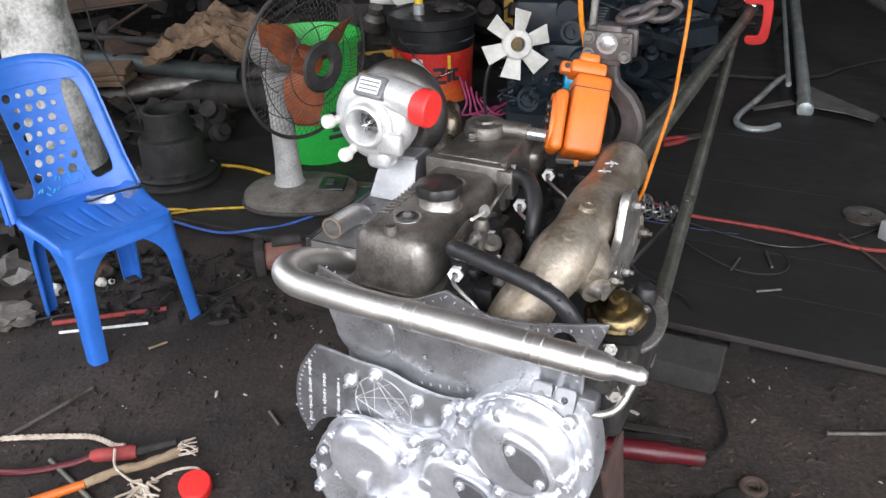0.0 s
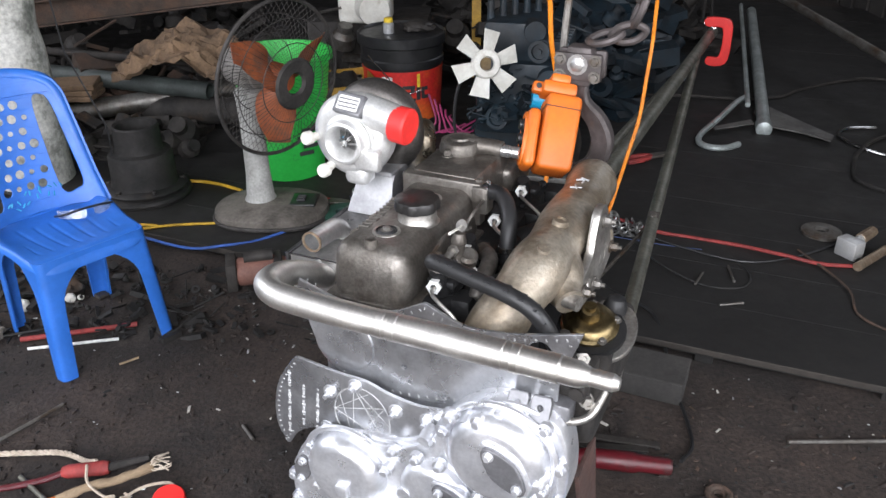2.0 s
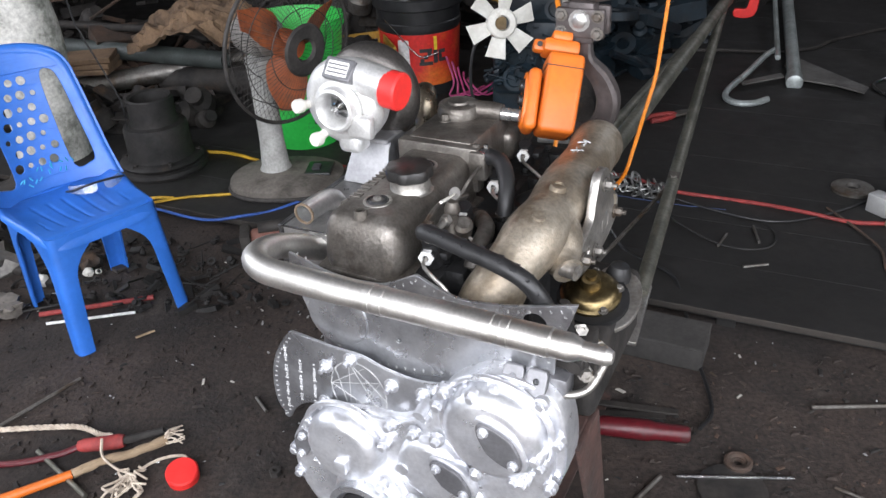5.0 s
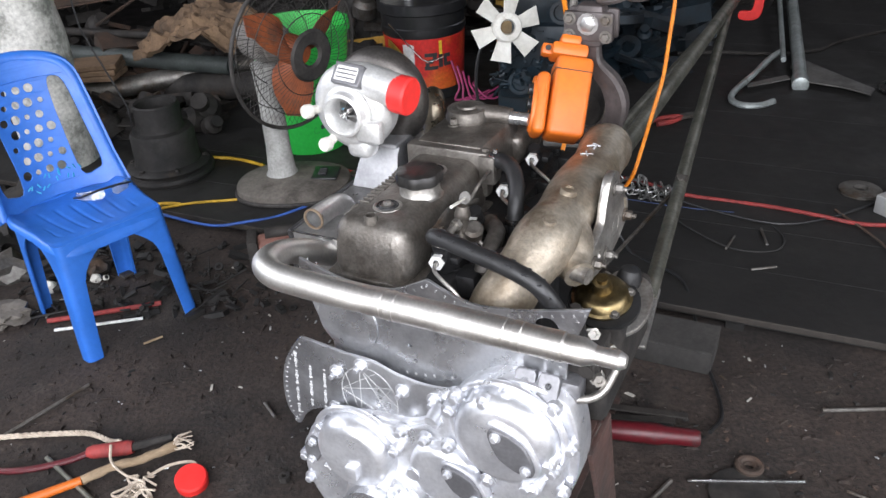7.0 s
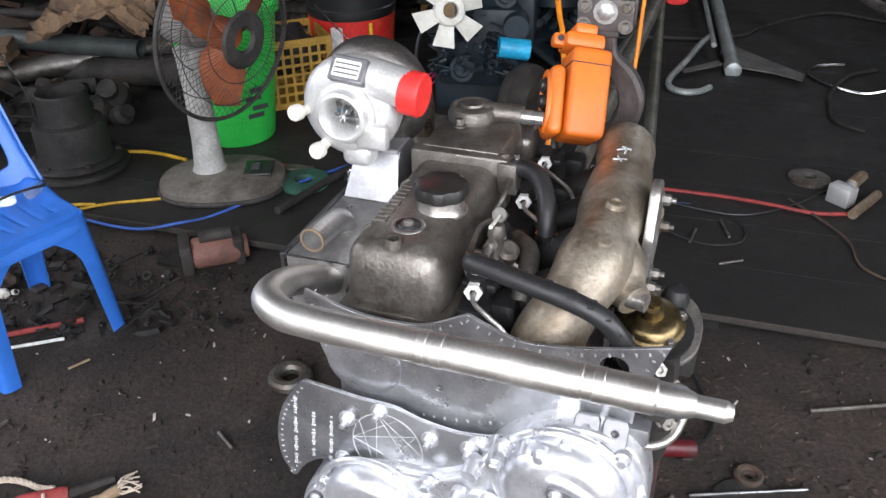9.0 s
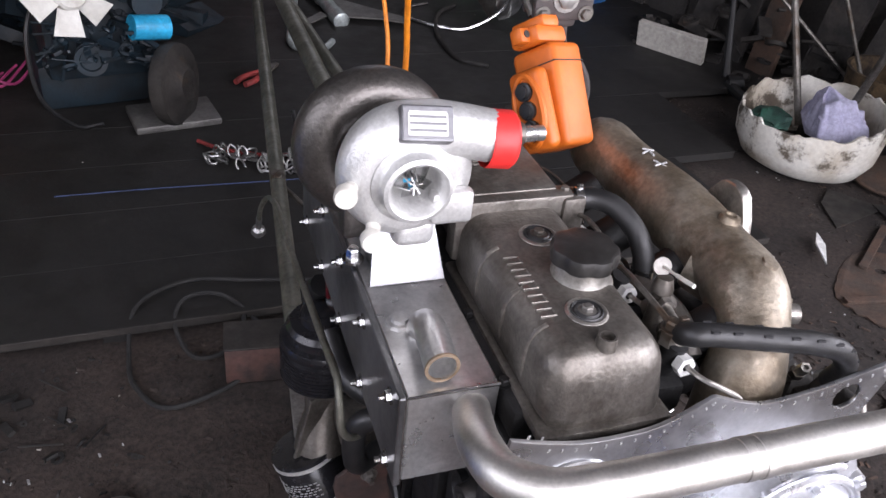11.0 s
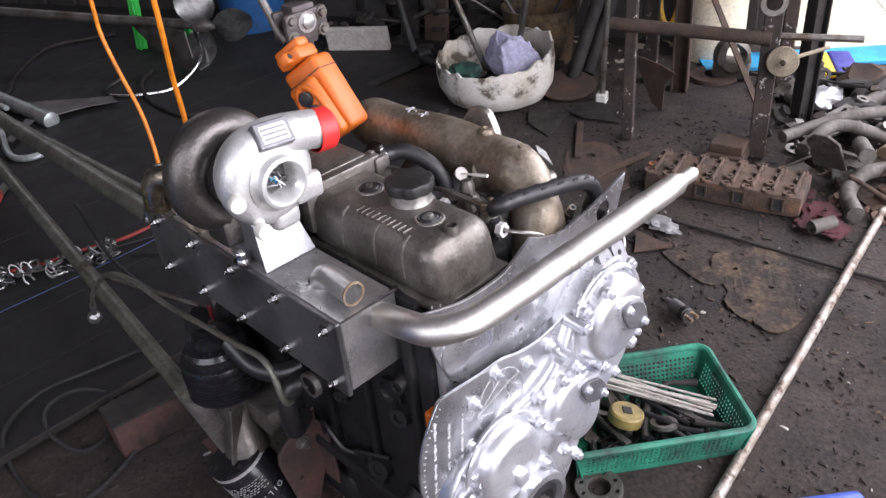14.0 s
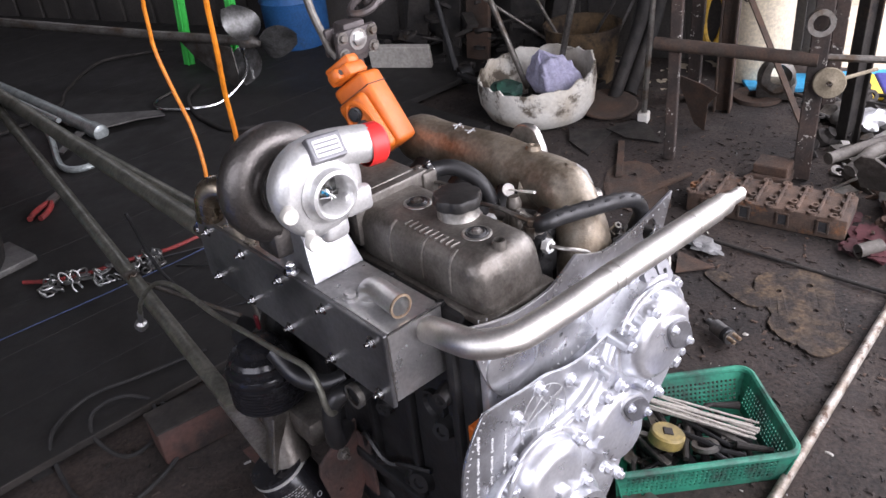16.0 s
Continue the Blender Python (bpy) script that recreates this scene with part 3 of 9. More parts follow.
part("bell_housing", bm, "cast_iron", engine)

# valve cover, front body
bm = B()
add_box(bm, (-0.178, -0.042, 0.838), (-0.018, 0.30, 0.945), 0.032, 6)
for v in bm.verts:
    if v.co.z > 0.85:
        k = (v.co.z - 0.85) / 0.095
        v.co.x += (-0.098 - v.co.x) * (0.17 if v.co.x > -0.098 else 0.04) * k
        v.co.y += 0.014 * k if v.co.y < 0.1 else 0
        v.co.z -= 0.012 * max(0, (-0.02 - v.co.y) / 0.02)
cover = part("valve_cover", bm, "cast_alu", engine, "dull cast aluminium valve cover with raised bars")
for y in (0.035, 0.105, 0.19):
    bm = B()
    sweep(bm, [(-0.176, y, 0.87), (-0.1775, y, 0.89), (-0.1755, y, 0.915), (-0.168, y, 0.935), (-0.155, y, 0.943)], 0.0035, 6)
    part("cover_rib", bm, "cast_alu", cover)
bm = B()
add_box(bm, (-0.183, -0.047, 0.834), (-0.013, 0.30, 0.850), 0.006, 2)
part("cover_flange", bm, "cast_alu", cover)
bm = B()
for k in range(5):
    add_box(bm, (-0.160, 0.045 + k * 0.026, 0.9415), (-0.138, 0.048 + k * 0.026, 0.9465), 0.001, 1)
    add_box(bm, (-0.160, 0.058 + k * 0.026, 0.9415), (-0.138, 0.061 + k * 0.026, 0.9465), 0.001, 1)
    add_box(bm, (-0.141, 0.045 + k * 0.026, 0.9415), (-0.138, 0.061 + k * 0.026, 0.9465), 0.001, 1)
part("raised_lettering", bm, "cast_alu", cover)
# flange and rear body
bm = B()
add_box(bm, (-0.186, 0.268, 0.87), (-0.012, 0.300, 0.962), 0.006, 2)
add_box(bm, (-0.172, 0.285, 0.87), (-0.030, 0.475, 0.966), 0.008, 2)
add_box(bm, (-0.178, 0.44, 0.86), (-0.01, 0.58, 0.93), 0.02, 3)
add_box(bm, (-0.03, 0.262, 0.90), (0.005, 0.30, 0.958), 0.006, 2)
hexbolt(bm, (-0.022, 0.284, 0.958), (0, 0, 1), 0.007, 0.007)
part("rear_cover", bm, "cast_alu", engine)
bm = B()
lathe(bm, [(0, 0), (0.044, 0), (0.046, 0.012), (0.042, 0.022), (0.042, 0.027), (0.036, 0.030), (0.030, 0.027), (0.022, 0.029), (0.02, 0.033), (0.01, 0.034), (0, 0.034)], (-0.12, 0.418, 0.963), (0, 0, 1), 28)
for a in (20, 140, 260):
    hexbolt(bm, (-0.12 + 0.05 * math.cos(radians(a)), 0.418 + 0.05 * math.sin(radians(a)), 0.968), (0, 0, 1), 0.008, 0.012)
sweep(bm, spline([(-0.10, 0.425, 0.977), (-0.06, 0.43, 0.977), (-0.03, 0.432, 0.974)]), 0.019, 14)
outlet = part("water_outlet", bm, "cast_alu", engine)
bm = B()
sweep(bm, [(-0.04, 0.432, 0.974), (-0.012, 0.4335, 0.973), (-0.010, 0.4335, 0.973), (0.008, 0.435, 0.972)], [0.0135, 0.0135, 0.0125, 0.0125], 14)
part("outlet_tube", bm, "weld_steel", outlet)

bm = B()
lathe(bm, [(0, 0), (0.042, 0), (0.039, 0.002), (0.037, 0.005), (0.0355, 0.026), (0, 0.026)], (-0.076, 0.117, 0.94), (0, 0, 1), 32)
neck = part("filler_neck", bm, "flange_alu", engine)
bm = B()
lathe(bm, [(0, 0), (0.039, 0), (0.0425, 0.003), (0.0435, 0.014), (0.041, 0.021), (0.036, 0.0235), (0.0, 0.024)], (-0.076, 0.117, 0.964), (0, 0, 1), 56, 7, 0.085)
part("oil_filler_cap", bm, "cap_dark", neck, "black lobed oil filler cap")
bm = B()
lathe(bm, [(0, 0), (0.013, 0), (0.011, 0.016), (0.0085, 0.016), (0.0085, 0.004), (0, 0.004)], (-0.104, -0.008, 0.938), (0, 0, 1), 16)
part("breather_stub", bm, "cast_alu", engine)
for x, y in ((-0.102, 0.045), (-0.094, 0.205)):
    bm = B()
    lathe(bm, [(0.019, 0), (0.0265, 0), (0.0255, 0.003), (0.023, 0.0045), (0.0205, 0.004), (0.019, 0.002)], (x, y, 0.943), (0, 0, 1), 28)
    part("boss_ring", bm, "flange_alu", cover)
    bm = B()
    lathe(bm, [(0, 0), (0.020, 0), (0.0205, 0.003), (0.0185, 0.0055), (0.016, 0.004), (0.0135, 0.0065), (0.0115, 0.006), (0.0105, 0.004), (0, 0.004)], (x, y, 0.943), (0, 0, 1), 24)
    grommet = part("grommet", bm, "black_rubber", cover)
    bm = B()
    hexbolt(bm, (x, y, 0.947), (0, 0, 1), 0.0075, 0.006, True, 0.002)
    part("cover_nut", bm, "old_steel", grommet)

# welded exhaust box
bm = B()
add_box(bm, (-0.312, 0.036, 0.722), (-0.20, 0.66, 0.860), 0.002, 1)
add_box(bm, (-0.2, 0.08, 0.75), (-0.19, 0.6, 0.84), 0.002, 1)
xbox = part("exhaust_box", bm, "weld_steel", engine, "welded bright steel exhaust box")
bm = B()
add_box(bm, (-0.322, 0.034, 0.716), (-0.313, 0.664, 0.862), 0.0015, 1)
part("side_plate", bm, "dark_plate", xbox)
bm = B()
sweep(bm, [(-0.314, 0.036, 0.722), (-0.314, 0.0355, 0.79), (-0.314, 0.036, 0.860), (-0.26, 0.036, 0.861), (-0.2, 0.036, 0.861)], 0.0024, 6)
part("weld_bead", bm, "bright_steel", xbox)
bm = B()
hexbolt(bm, (0, 0, 0), (-1, 0, 0), 0.0075, 0.007, True, 0.008)
nut = part("stud_nut", bm, "bright_steel", xbox)
nut.matrix_basis = pose(-0.322, 0.067, 0.838)
for z in (0.838, 0.732):
    for k in range(5):
        if z < 0.8 or k:
            shared("stud_nut", nut.data, xbox, pose(-0.322, 0.067 + 0.1372 * k, z))
bm = B()
sweep(bm, spline([(-0.262, 0.15, 0.85), (-0.262, 0.142, 0.872), (-0.263, 0.12, 0.884), (-0.266, 0.085, 0.886), (-0.269, 0.052, 0.886)], 5), 0.0205, 20, bore=0.86)
spout = part("spout", bm, "weld_steel", xbox)
bm = B()
lathe(bm, [(0.0172, 0), (0.0212, 0), (0.0212, 0.003), (0.0172, 0.003)], (-0.269, 0.052, 0.886), (0, -1, 0), 20)
part("spout_lip", bm, "copper_end", spout)
bm = B()
sweep(bm, spline([(-0.272, 0.556, 0.852), (-0.274, 0.558, 0.902), (-0.281, 0.572, 0.928), (-0.294, 0.594, 0.932), (-0.305, 0.612, 0.912), (-0.309, 0.618, 0.862)], 5), 0.027, 20, bore=0.9)
part("rear_elbow", bm, "tan_steel", xbox, "heat-stained steel elbow")
bm = B()
hexbolt(bm, (-0.31, 0.68, 0.815), (0, -0.3, 1), 0.011, 0.02)
part("drain_fitting", bm, "bright_steel", xbox)
bm = B()
lathe(bm, [(0, 0), (0.017, 0), (0.016, 0.005), (0.011, 0.006), (0.011, 0.012), (0, 0.013)], (-0.287, 0.165, 0.860), (0, 0, 1), 10)
part("top_boss", bm, "weld_steel", xbox)
# wedge bracket that carries the turbocharger
webs = []
for x in (-0.292, -0.214):
    webs.append(B())
    add_plate(webs[-1], Matrix.Translation((x, 0, 0)) @ Matrix(((0, 0, 1, 0), (1, 0, 0, 0), (0, 1, 0, 0), (0, 0, 0, 1))), [(0.245, 0.862), (0.38, 0.862), (0.35, 0.945), (0.287, 0.945)], (), 0.005)
bm = B()
add_plate(bm, Matrix.Translation((-0.253, 0.266, 0.903)) @ Matrix.Rotation(radians(64), 4, "X"), [(-0.052, -0.046), (0.050, -0.046), (0.038, 0.046), (-0.038, 0.046)], (), 0.006, 0.001)
bracket = part("turbo_bracket", bm, "folded_steel", engine, "bright folded steel wedge bracket")
for web in webs:
    part("side_web", web, "folded_steel", bracket)
bm = B()
add_box(bm, (-0.296, 0.27, 0.943), (-0.210, 0.36, 0.952), 0.002, 1)
part("mounting_pad", bm, "folded_steel", bracket)
bm = B()
hexbolt(bm, (-0.316, 0.30, 0.868), (0, 0, 1), 0.010, 0.016, True, 0.006)
part("bracket_bolt", bm, "bright_steel", bracket)

# long pipe across the front
bm = B()
path = spline([(-0.232, 0.036, 0.826), (-0.248, -0.005, 0.852), (-0.262, -0.06, 0.876), (-0.256, -0.112, 0.886), (-0.215, -0.143, 0.889), (-0.15, -0.149, 0.889)], 6)
path += [V(x, -0.149 - (x + 0.15) * 0.012, 0.889 + 0.004 * x) for x in (-0.1, -0.045, -0.043, -0.012, -0.011, 0.0, 0.001, 0.008, 0.009, 0.022, 0.023, 0.2, 0.201, 0.213, 0.214, 0.226, 0.227, 0.286, 0.289, 0.315, 0.33, 0.332, 0.365, 0.374)]
rr = [0.023 - 0.0005 * (i == 0) for i in range(len(path) - 24)] + [0.023, 0.023, 0.0226, 0.0226, 0.0236, 0.0236, 0.0228, 0.0228, 0.0238, 0.0238, 0.023, 0.023, 0.0222, 0.0222, 0.0232, 0.0232, 0.0222, 0.0222, 0.0205, 0.0205, 0.0145, 0.0135, 0.0135, 0.009]
sweep(bm, path, rr, 28)
part("exhaust_pipe", bm, "brushed_steel", engine, "brushed stainless steel pipe with turned collars", 25)

# engraved plates on the front
top = spline([(-0.226, 0.872, 0), (-0.18, 0.857, 0), (-0.134, 0.847, 0), (-0.08, 0.846, 0), (-0.035, 0.853, 0), (0.022, 0.883, 0)], 5) + spline([(0.026, 0.883, 0), (0.065, 0.866, 0), (0.107, 0.856, 0), (0.174, 0.863, 0), (0.23, 0.876, 0), (0.293, 0.893, 0)], 5)
low = spline([(0.285, 0.868, 0), (0.262, 0.80, 0), (0.255, 0.745, 0), (0.21, 0.725, 0), (0.173, 0.716, 0), (0.12, 0.703, 0), (0.07, 0.690, 0), (0.0, 0.676, 0), (-0.06, 0.672, 0), (-0.12, 0.674, 0), (-0.155, 0.69, 0), (-0.185, 0.72, 0), (-0.21, 0.78, 0), (-0.228, 0.86, 0)], 4)
outer = [(p.x, p.y) for p in top + low]
bm = B()
add_plate(bm, Matrix.Translation((0, -0.058, 0)) @ FRONT, outer, [(0.227, 0.843, 0.021), (-0.115, 0.735, 0.006), (-0.02, 0.742, 0.006), (-0.01, 0.712, 0.005)], 0.006, 0.0012)
fplate = part("front_plate", bm, "sheet_alu", engine, "scalloped bright aluminium plate with stamped marks")


def stamped(pts, y, every, inset, size, parent):
    """Rows of small stamped marks inside an edge."""
    b = B()
    cx, cz = sum(p[0] for p in pts) / len(pts), sum(p[1] for p in pts) / len(pts)
    run, last = 0.0, None
    for a, c in zip(pts, pts[1:]):
        d = math.hypot(c[0] - a[0], c[1] - a[1])
        run += d
        if run >= every:
            run = 0.0
            t = V(c[0] - a[0], c[1] - a[1], 0).normalized()
            nrm = V(-t.y, t.x, 0)
            if nrm.dot(V(cx - a[0], cz - a[1], 0)) < 0:
                nrm = -nrm
            p = V(a[0], a[1], 0) + nrm * inset
            m = Matrix.Translation((p.x, y, p.y)) @ Matrix.Rotation(-math.atan2(t.y, t.x), 4, "Y")
            for dz in (-size, 0, size):
                add_box(b, (-size * 0.7, -0.0006, dz - size * 0.22), (size * 0.7, 0.0006, dz + size * 0.22), 0, 1, m)
            add_box(b, (-size * 0.7, -0.0006, 0), (-size * 0.3, 0.0006, size), 0, 1, m)
            add_box(b, (size * 0.3, -0.0006, -size), (size * 0.7, 0.0006, 0), 0, 1, m)
    return tagged(part("stamped_mark", b, "mark_pale", parent), kind="stuff")


dense = [(a[0] + (b[0] - a[0]) * k / 6, a[1] + (b[1] - a[1]) * k / 6) for a, b in zip(outer, outer[1:]) for k in range(6)]
stamped(dense, -0.0612, 0.017, 0.009, 0.002, fplate)

left = spline([(-0.236, 0.716, 0), (-0.262, 0.68, 0), (-0.282, 0.64, 0), (-0.293, 0.59, 0), (-0.292, 0.54, 0), (-0.276, 0.502, 0)], 4)
bott = spline([(-0.270, 0.504, 0), (-0.25, 0.535, 0), (-0.222, 0.556, 0), (-0.185, 0.566, 0), (-0.15, 0.561, 0), (-0.10, 0.540, 0), (-0.05, 0.527, 0), (0.0, 0.538, 0), (0.04, 0.575, 0), (0.062, 0.62, 0), (0.085, 0.69, 0)], 4)
tope = spline([(0.08, 0.694, 0), (0.02, 0.685, 0), (-0.04, 0.692, 0), (-0.085, 0.706, 0), (-0.14, 0.708, 0), (-0.19, 0.714, 0), (-0.23, 0.718, 0)], 4)
fan_out = [(p.x, p.y) for p in left + bott + tope]
bm = B()
add_plate(bm, Matrix.Translation((0, -0.083, 0)) @ FRONT, fan_out, [], 0.006, 0.0015)
dplate = part("timing_plate", bm, "sheet_alu", engine, "fan-shaped engraved aluminium plate with a star in a circle")
dense = [(a[0] + (b[0] - a[0]) * k / 6, a[1] + (b[1] - a[1]) * k / 6) for a, b in zip(fan_out, fan_out[1:]) for k in range(6)]
stamped(dense[:150], -0.0865, 0.012, 0.007, 0.0016, dplate)
bm = B()
SC = V(-0.098, -0.0865, 0.622)
sweep(bm, [SC + V(0.058 * math.cos(a), 0, 0.066 * math.sin(a)) for a in np.linspace(0, math.tau, 36, endpoint=False)], 0.0009, 4, True)
pts = [SC + V(0.058 * math.cos(a), 0, 0.066 * math.sin(a)) for a in (math.pi / 2 + math.tau * k / 5 + 0.25 for k in range(5))]
for k in range(5):
    rod(bm, pts[k], pts[(k + 2) % 5], 0.0007, None, 4)
for k in range(3):
    rod(bm, pts[k], SC * 2 - pts[(k + 1) % 5], 0.0007, None, 4)
part("engraved_star", bm, "mark_pale", dplate)
bm = B()
for c, (x, hz, n) in enumerate(((-0.258, 0.078, 26), (-0.226, 0.05, 16), (-0.195, 0.05, 18))):
    for k in range(n):
        z = 0.61 - hz + 2 * hz * k / n
        s = 0.0022 if (k * 7 + c) % 3 else 0.0034
        if (k + c) % 7 != 4:
            add_box(bm, (x - s + 0.1 * (z - 0.61), -0.0872, z), (x + s + 0.1 * (z - 0.61), -0.086, z + (0.0032 if k % 3 else 0.0042)))
tagged(part("engraved_writing", bm, "mark_pale", dplate), kind="stuff")

# polished timing cover: base casting, domes and caps
hull = spline([(-0.255, 0.45, 0), (-0.225, 0.52, 0), (-0.165, 0.57, 0), (-0.09, 0.59, 0), (-0.01, 0.60, 0), (0.05, 0.64, 0), (0.09, 0.70, 0), (0.15, 0.745, 0), (0.22, 0.752, 0), (0.272, 0.725, 0), (0.292, 0.66, 0), (0.288, 0.58, 0), (0.255, 0.51, 0), (0.19, 0.465, 0), (0.13, 0.42, 0), (0.09, 0.35, 0), (0.04, 0.285, 0), (-0.06, 0.255, 0), (-0.16, 0.27, 0), (-0.225, 0.31, 0), (-0.258, 0.38, 0)], 4, True)
bm = B()
add_plate(bm, Matrix.Translation((0, -0.066, 0)) @ FRONT, [(p.x, p.y) for p in hull], [], 0.062, 0.005)
FACE = B()
add_plate(FACE, Matrix.Translation((0, -0.1, 0)) @ FRONT, [(p.x * 0.94 + 0.001, 0.51 + (p.y - 0.51) * 0.93) for p in hull], [], 0.012, 0.004)


def dome(b, x, z, r, y0, h):
    lathe(b, [(r * 1.06, 0), (r * 1.04, h * 0.22), (r, h * 0.3), (r * 0.985, h * 0.55), (r * 0.93, h * 0.8), (r * 0.8, h * 0.97), (r * 0.72, h), (0, h * 1.03)], (x, y0, z), (0, -1, 0), 40)


tcover = part("timing_cover", bm, "polished_alu", engine, "bright polished cast aluminium timing cover", 40)
part("cover_face", FACE, "polished_alu", tcover, "", 40)
for x, z, r, y0, h in ((0.178, 0.655, 0.088, -0.095, 0.05), (-0.122, 0.510, 0.080, -0.095, 0.045), (0.06, 0.52, 0.07, -0.095, 0.035), (-0.075, 0.385, 0.085, -0.095, 0.04), (0.10, 0.455, 0.06, -0.09, 0.03)):
    bm = B()
    dome(bm, x, z, r, y0, h)
    part("gear_dome", bm, "polished_alu", tcover, "", 40)
# rims
for x, z, r, a0, a1 in ((0.178, 0.655, 0.1, -60, 210), (-0.122, 0.510, 0.092, 20, 200)):
    bm = B()
    sweep(bm, [V(x + r * math.cos(radians(a)), -0.108, z + r * math.sin(radians(a))) for a in np.linspace(a0, a1, 30)], 0.006, 8)
    part("cover_rim", bm, "polished_alu", tcover)
# two-bolt caps
for x, z, r, rot, y in ((0.204, 0.662, 0.042, 46, -0.146), (0.105, 0.533, 0.038, 40, -0.128), (-0.222, 0.478, 0.028, 100, -0.108)):
    m = Matrix.Translation((x, y, z)) @ Matrix.Rotation(radians(rot), 4, "Y") @ FRONT
    lens = [(math.cos(a) * r * 1.18, math.sin(a) * r * 0.62 * (1 - 0.25 * abs(math.cos(a)))) for a in np.linspace(0, math.tau, 44, endpoint=False)]
    bm = B()
    add_plate(bm, m @ Matrix.Translation((0, 0, -0.006)), [(p[0] * 1.10, p[1] * 1.16) for p in lens], [], 0.022, 0.004)
    seat_ring = part("cap_seat", bm, "polished_alu", tcover)
    bm = B()
    add_plate(bm, m @ Matrix.Translation((0, 0, 0.008)), lens, [], 0.008, 0.0015)
    cap = part("cover_cap", bm, "cap_alu", seat_ring, "satin grey two-bolt cap")
    for k in (-1, 1):
        bm = B()
        hexbolt(bm, m @ V(k * r * 0.86, 0, 0.012), (0, -1, 0), 0.0065, 0.008)
        part("cap_bolt", bm, "polished_alu", seat_ring)
for x, z, y0, ln, r in ((0.177, 0.722, -0.10, 0.034, 0.0135), (0.086, 0.694, -0.09, 0.040, 0.0135), (0.256, 0.640, -0.095, 0.036, 0.0145), (0.232, 0.575, -0.095, 0.034, 0.0135), (0.150, 0.560, -0.10, 0.026, 0.0125), (-0.190, 0.452, -0.09, 0.026, 0.0125), (-0.036, 0.548, -0.095, 0.024, 0.012)):
    bm = B()
    lathe(bm, [(0, 0), (r * 1.25, 0), (r * 1.05, ln * 0.35), (r, ln), (r * 0.9, ln + 0.001), (0, ln + 0.001)], (x, y0, z), (0, -1, -0.12), 18)
    boss = part("bolt_boss", bm, "polished_alu", tcover)
    bm = B()
    hexbolt(bm, V(x, y0, z) + V(0, -1, -0.12).normalized() * ln, (0, -1, -0.12), 0.0095, 0.009)
    part("boss_bolt", bm, "polished_alu", boss)
# crank snout with seal
bm = B()
lathe(bm, [(0.0, 0), (0.070, 0), (0.070, 0.022), (0.058, 0.024), (0.050, 0.006), (0, 0.006)], (-0.078, -0.135, 0.385), (0, -1, 0), 32)
part("seal_ring", bm, "sheet_alu", tcover)
bm = B()
lathe(bm, [(0.022, 0), (0.048, 0), (0.048, 0.006), (0.036, 0.010), (0.024, 0.006), (0.022, 0.006)], (-0.078, -0.146, 0.385), (0, -1, 0), 28)
part("oil_seal", bm, "black_rubber", tcover)
bm = B()
lathe(bm, [(0, 0), (0.021, 0), (0.021, 0.022), (0.017, 0.024), (0.012, 0.016), (0, 0.016)], (-0.078, -0.140, 0.385), (0, -1, 0), 20)
part("crankshaft_end", bm, "cast_alu", tcover)
# bolts along the cover's edge, and those of the plates
bm = B()
lathe(bm, [(0, 0), (0.013, 0), (0.0125, 0.008), (0, 0.008)], (0, 0, 0), (0, -1, 0), 14)
hexbolt(bm, (0, -0.008, 0), (0, -1, 0), 0.0085, 0.01)
cbolt = part("cover_bolt", bm, "polished_alu", tcover)
spots = [hull[i] for i in range(0, len(hull), 5)]
cen = V(0.02, 0.51, 0)
for i, p in enumerate(spots):
    q = p + (cen - p).normalized() * 0.008
    mm = pose(q.x, -0.097 - 0.006 * (i % 3 == 0), q.y)
    if i == 0:
        cbolt.matrix_basis = mm
    else:
        shared("cover_bolt", cbolt.data, tcover, mm)
for x, z, dy in ((0.095, 0.715, 0.02), (0.150, 0.73, 0.03), (0.03, 0.60, 0.02), (0.075, 0.60, 0.02), (0.262, 0.615, 0.02), (-0.04, 0.455, 0.03), (0.22, 0.575, 0.03), (0.02, 0.44, 0.03)):
    shared("cover_bolt", cbolt.data, tcover, pose(x, -0.095 - dy, z))
bm = B()
hexbolt(bm, (0, 0, 0), (0, -1, 0), 0.0095, 0.009, True, 0.012)
pb = part("plate_bolt", bm, "polished_alu", dplate)
for i, (x, z) in enumerate(((-0.108, 0.692), (-0.027, 0.66), (-0.163, 0.662), (-0.033, 0.588), (0.035, 0.66), (-0.069, 0.545), (-0.177, 0.574), (0.034, 0.592))):
    if i == 0:
        pb.matrix_basis = pose(x, -0.086, z)
    else:
        shared("plate_bolt", pb.data, dplate, pose(x, -0.086, z))
# square boss, long boss, lifting ears
bm = B()
add_box(bm, (-0.128, -0.152, 0.472), (-0.104, -0.135, 0.50), 0.003, 2, None)
part("square_boss", bm, "polished_alu", tcover)
for a, b, r in (((0.128, -0.09, 0.725), (0.128, -0.128, 0.712), 0.0125), ((0.045, -0.09, 0.652), (0.045, -0.124, 0.645), 0.012), ((0.005, -0.09, 0.515), (0.005, -0.132, 0.513), 0.014)):
    bm = B()
    rod(bm, a, b, r, r - 0.001, 16)
    part("round_boss", bm, "polished_alu", tcover)
for x in (0.182, 0.221):
    bm = B()
    add_plate(bm, Matrix.Translation((x + 0.02, -0.085, 0.752)) @ Matrix.Rotation(radians(62), 4, "X"), [(-0.015, -0.03), (0.015, -0.03), (0.0155, 0.014), (0.013, 0.019), (-0.013, 0.019), (-0.0155, 0.014)], [(0, 0.002, 0.0065)], 0.016, 0.002)
    part("mounting_ear", bm, "cap_alu", tcover)
bm = B()
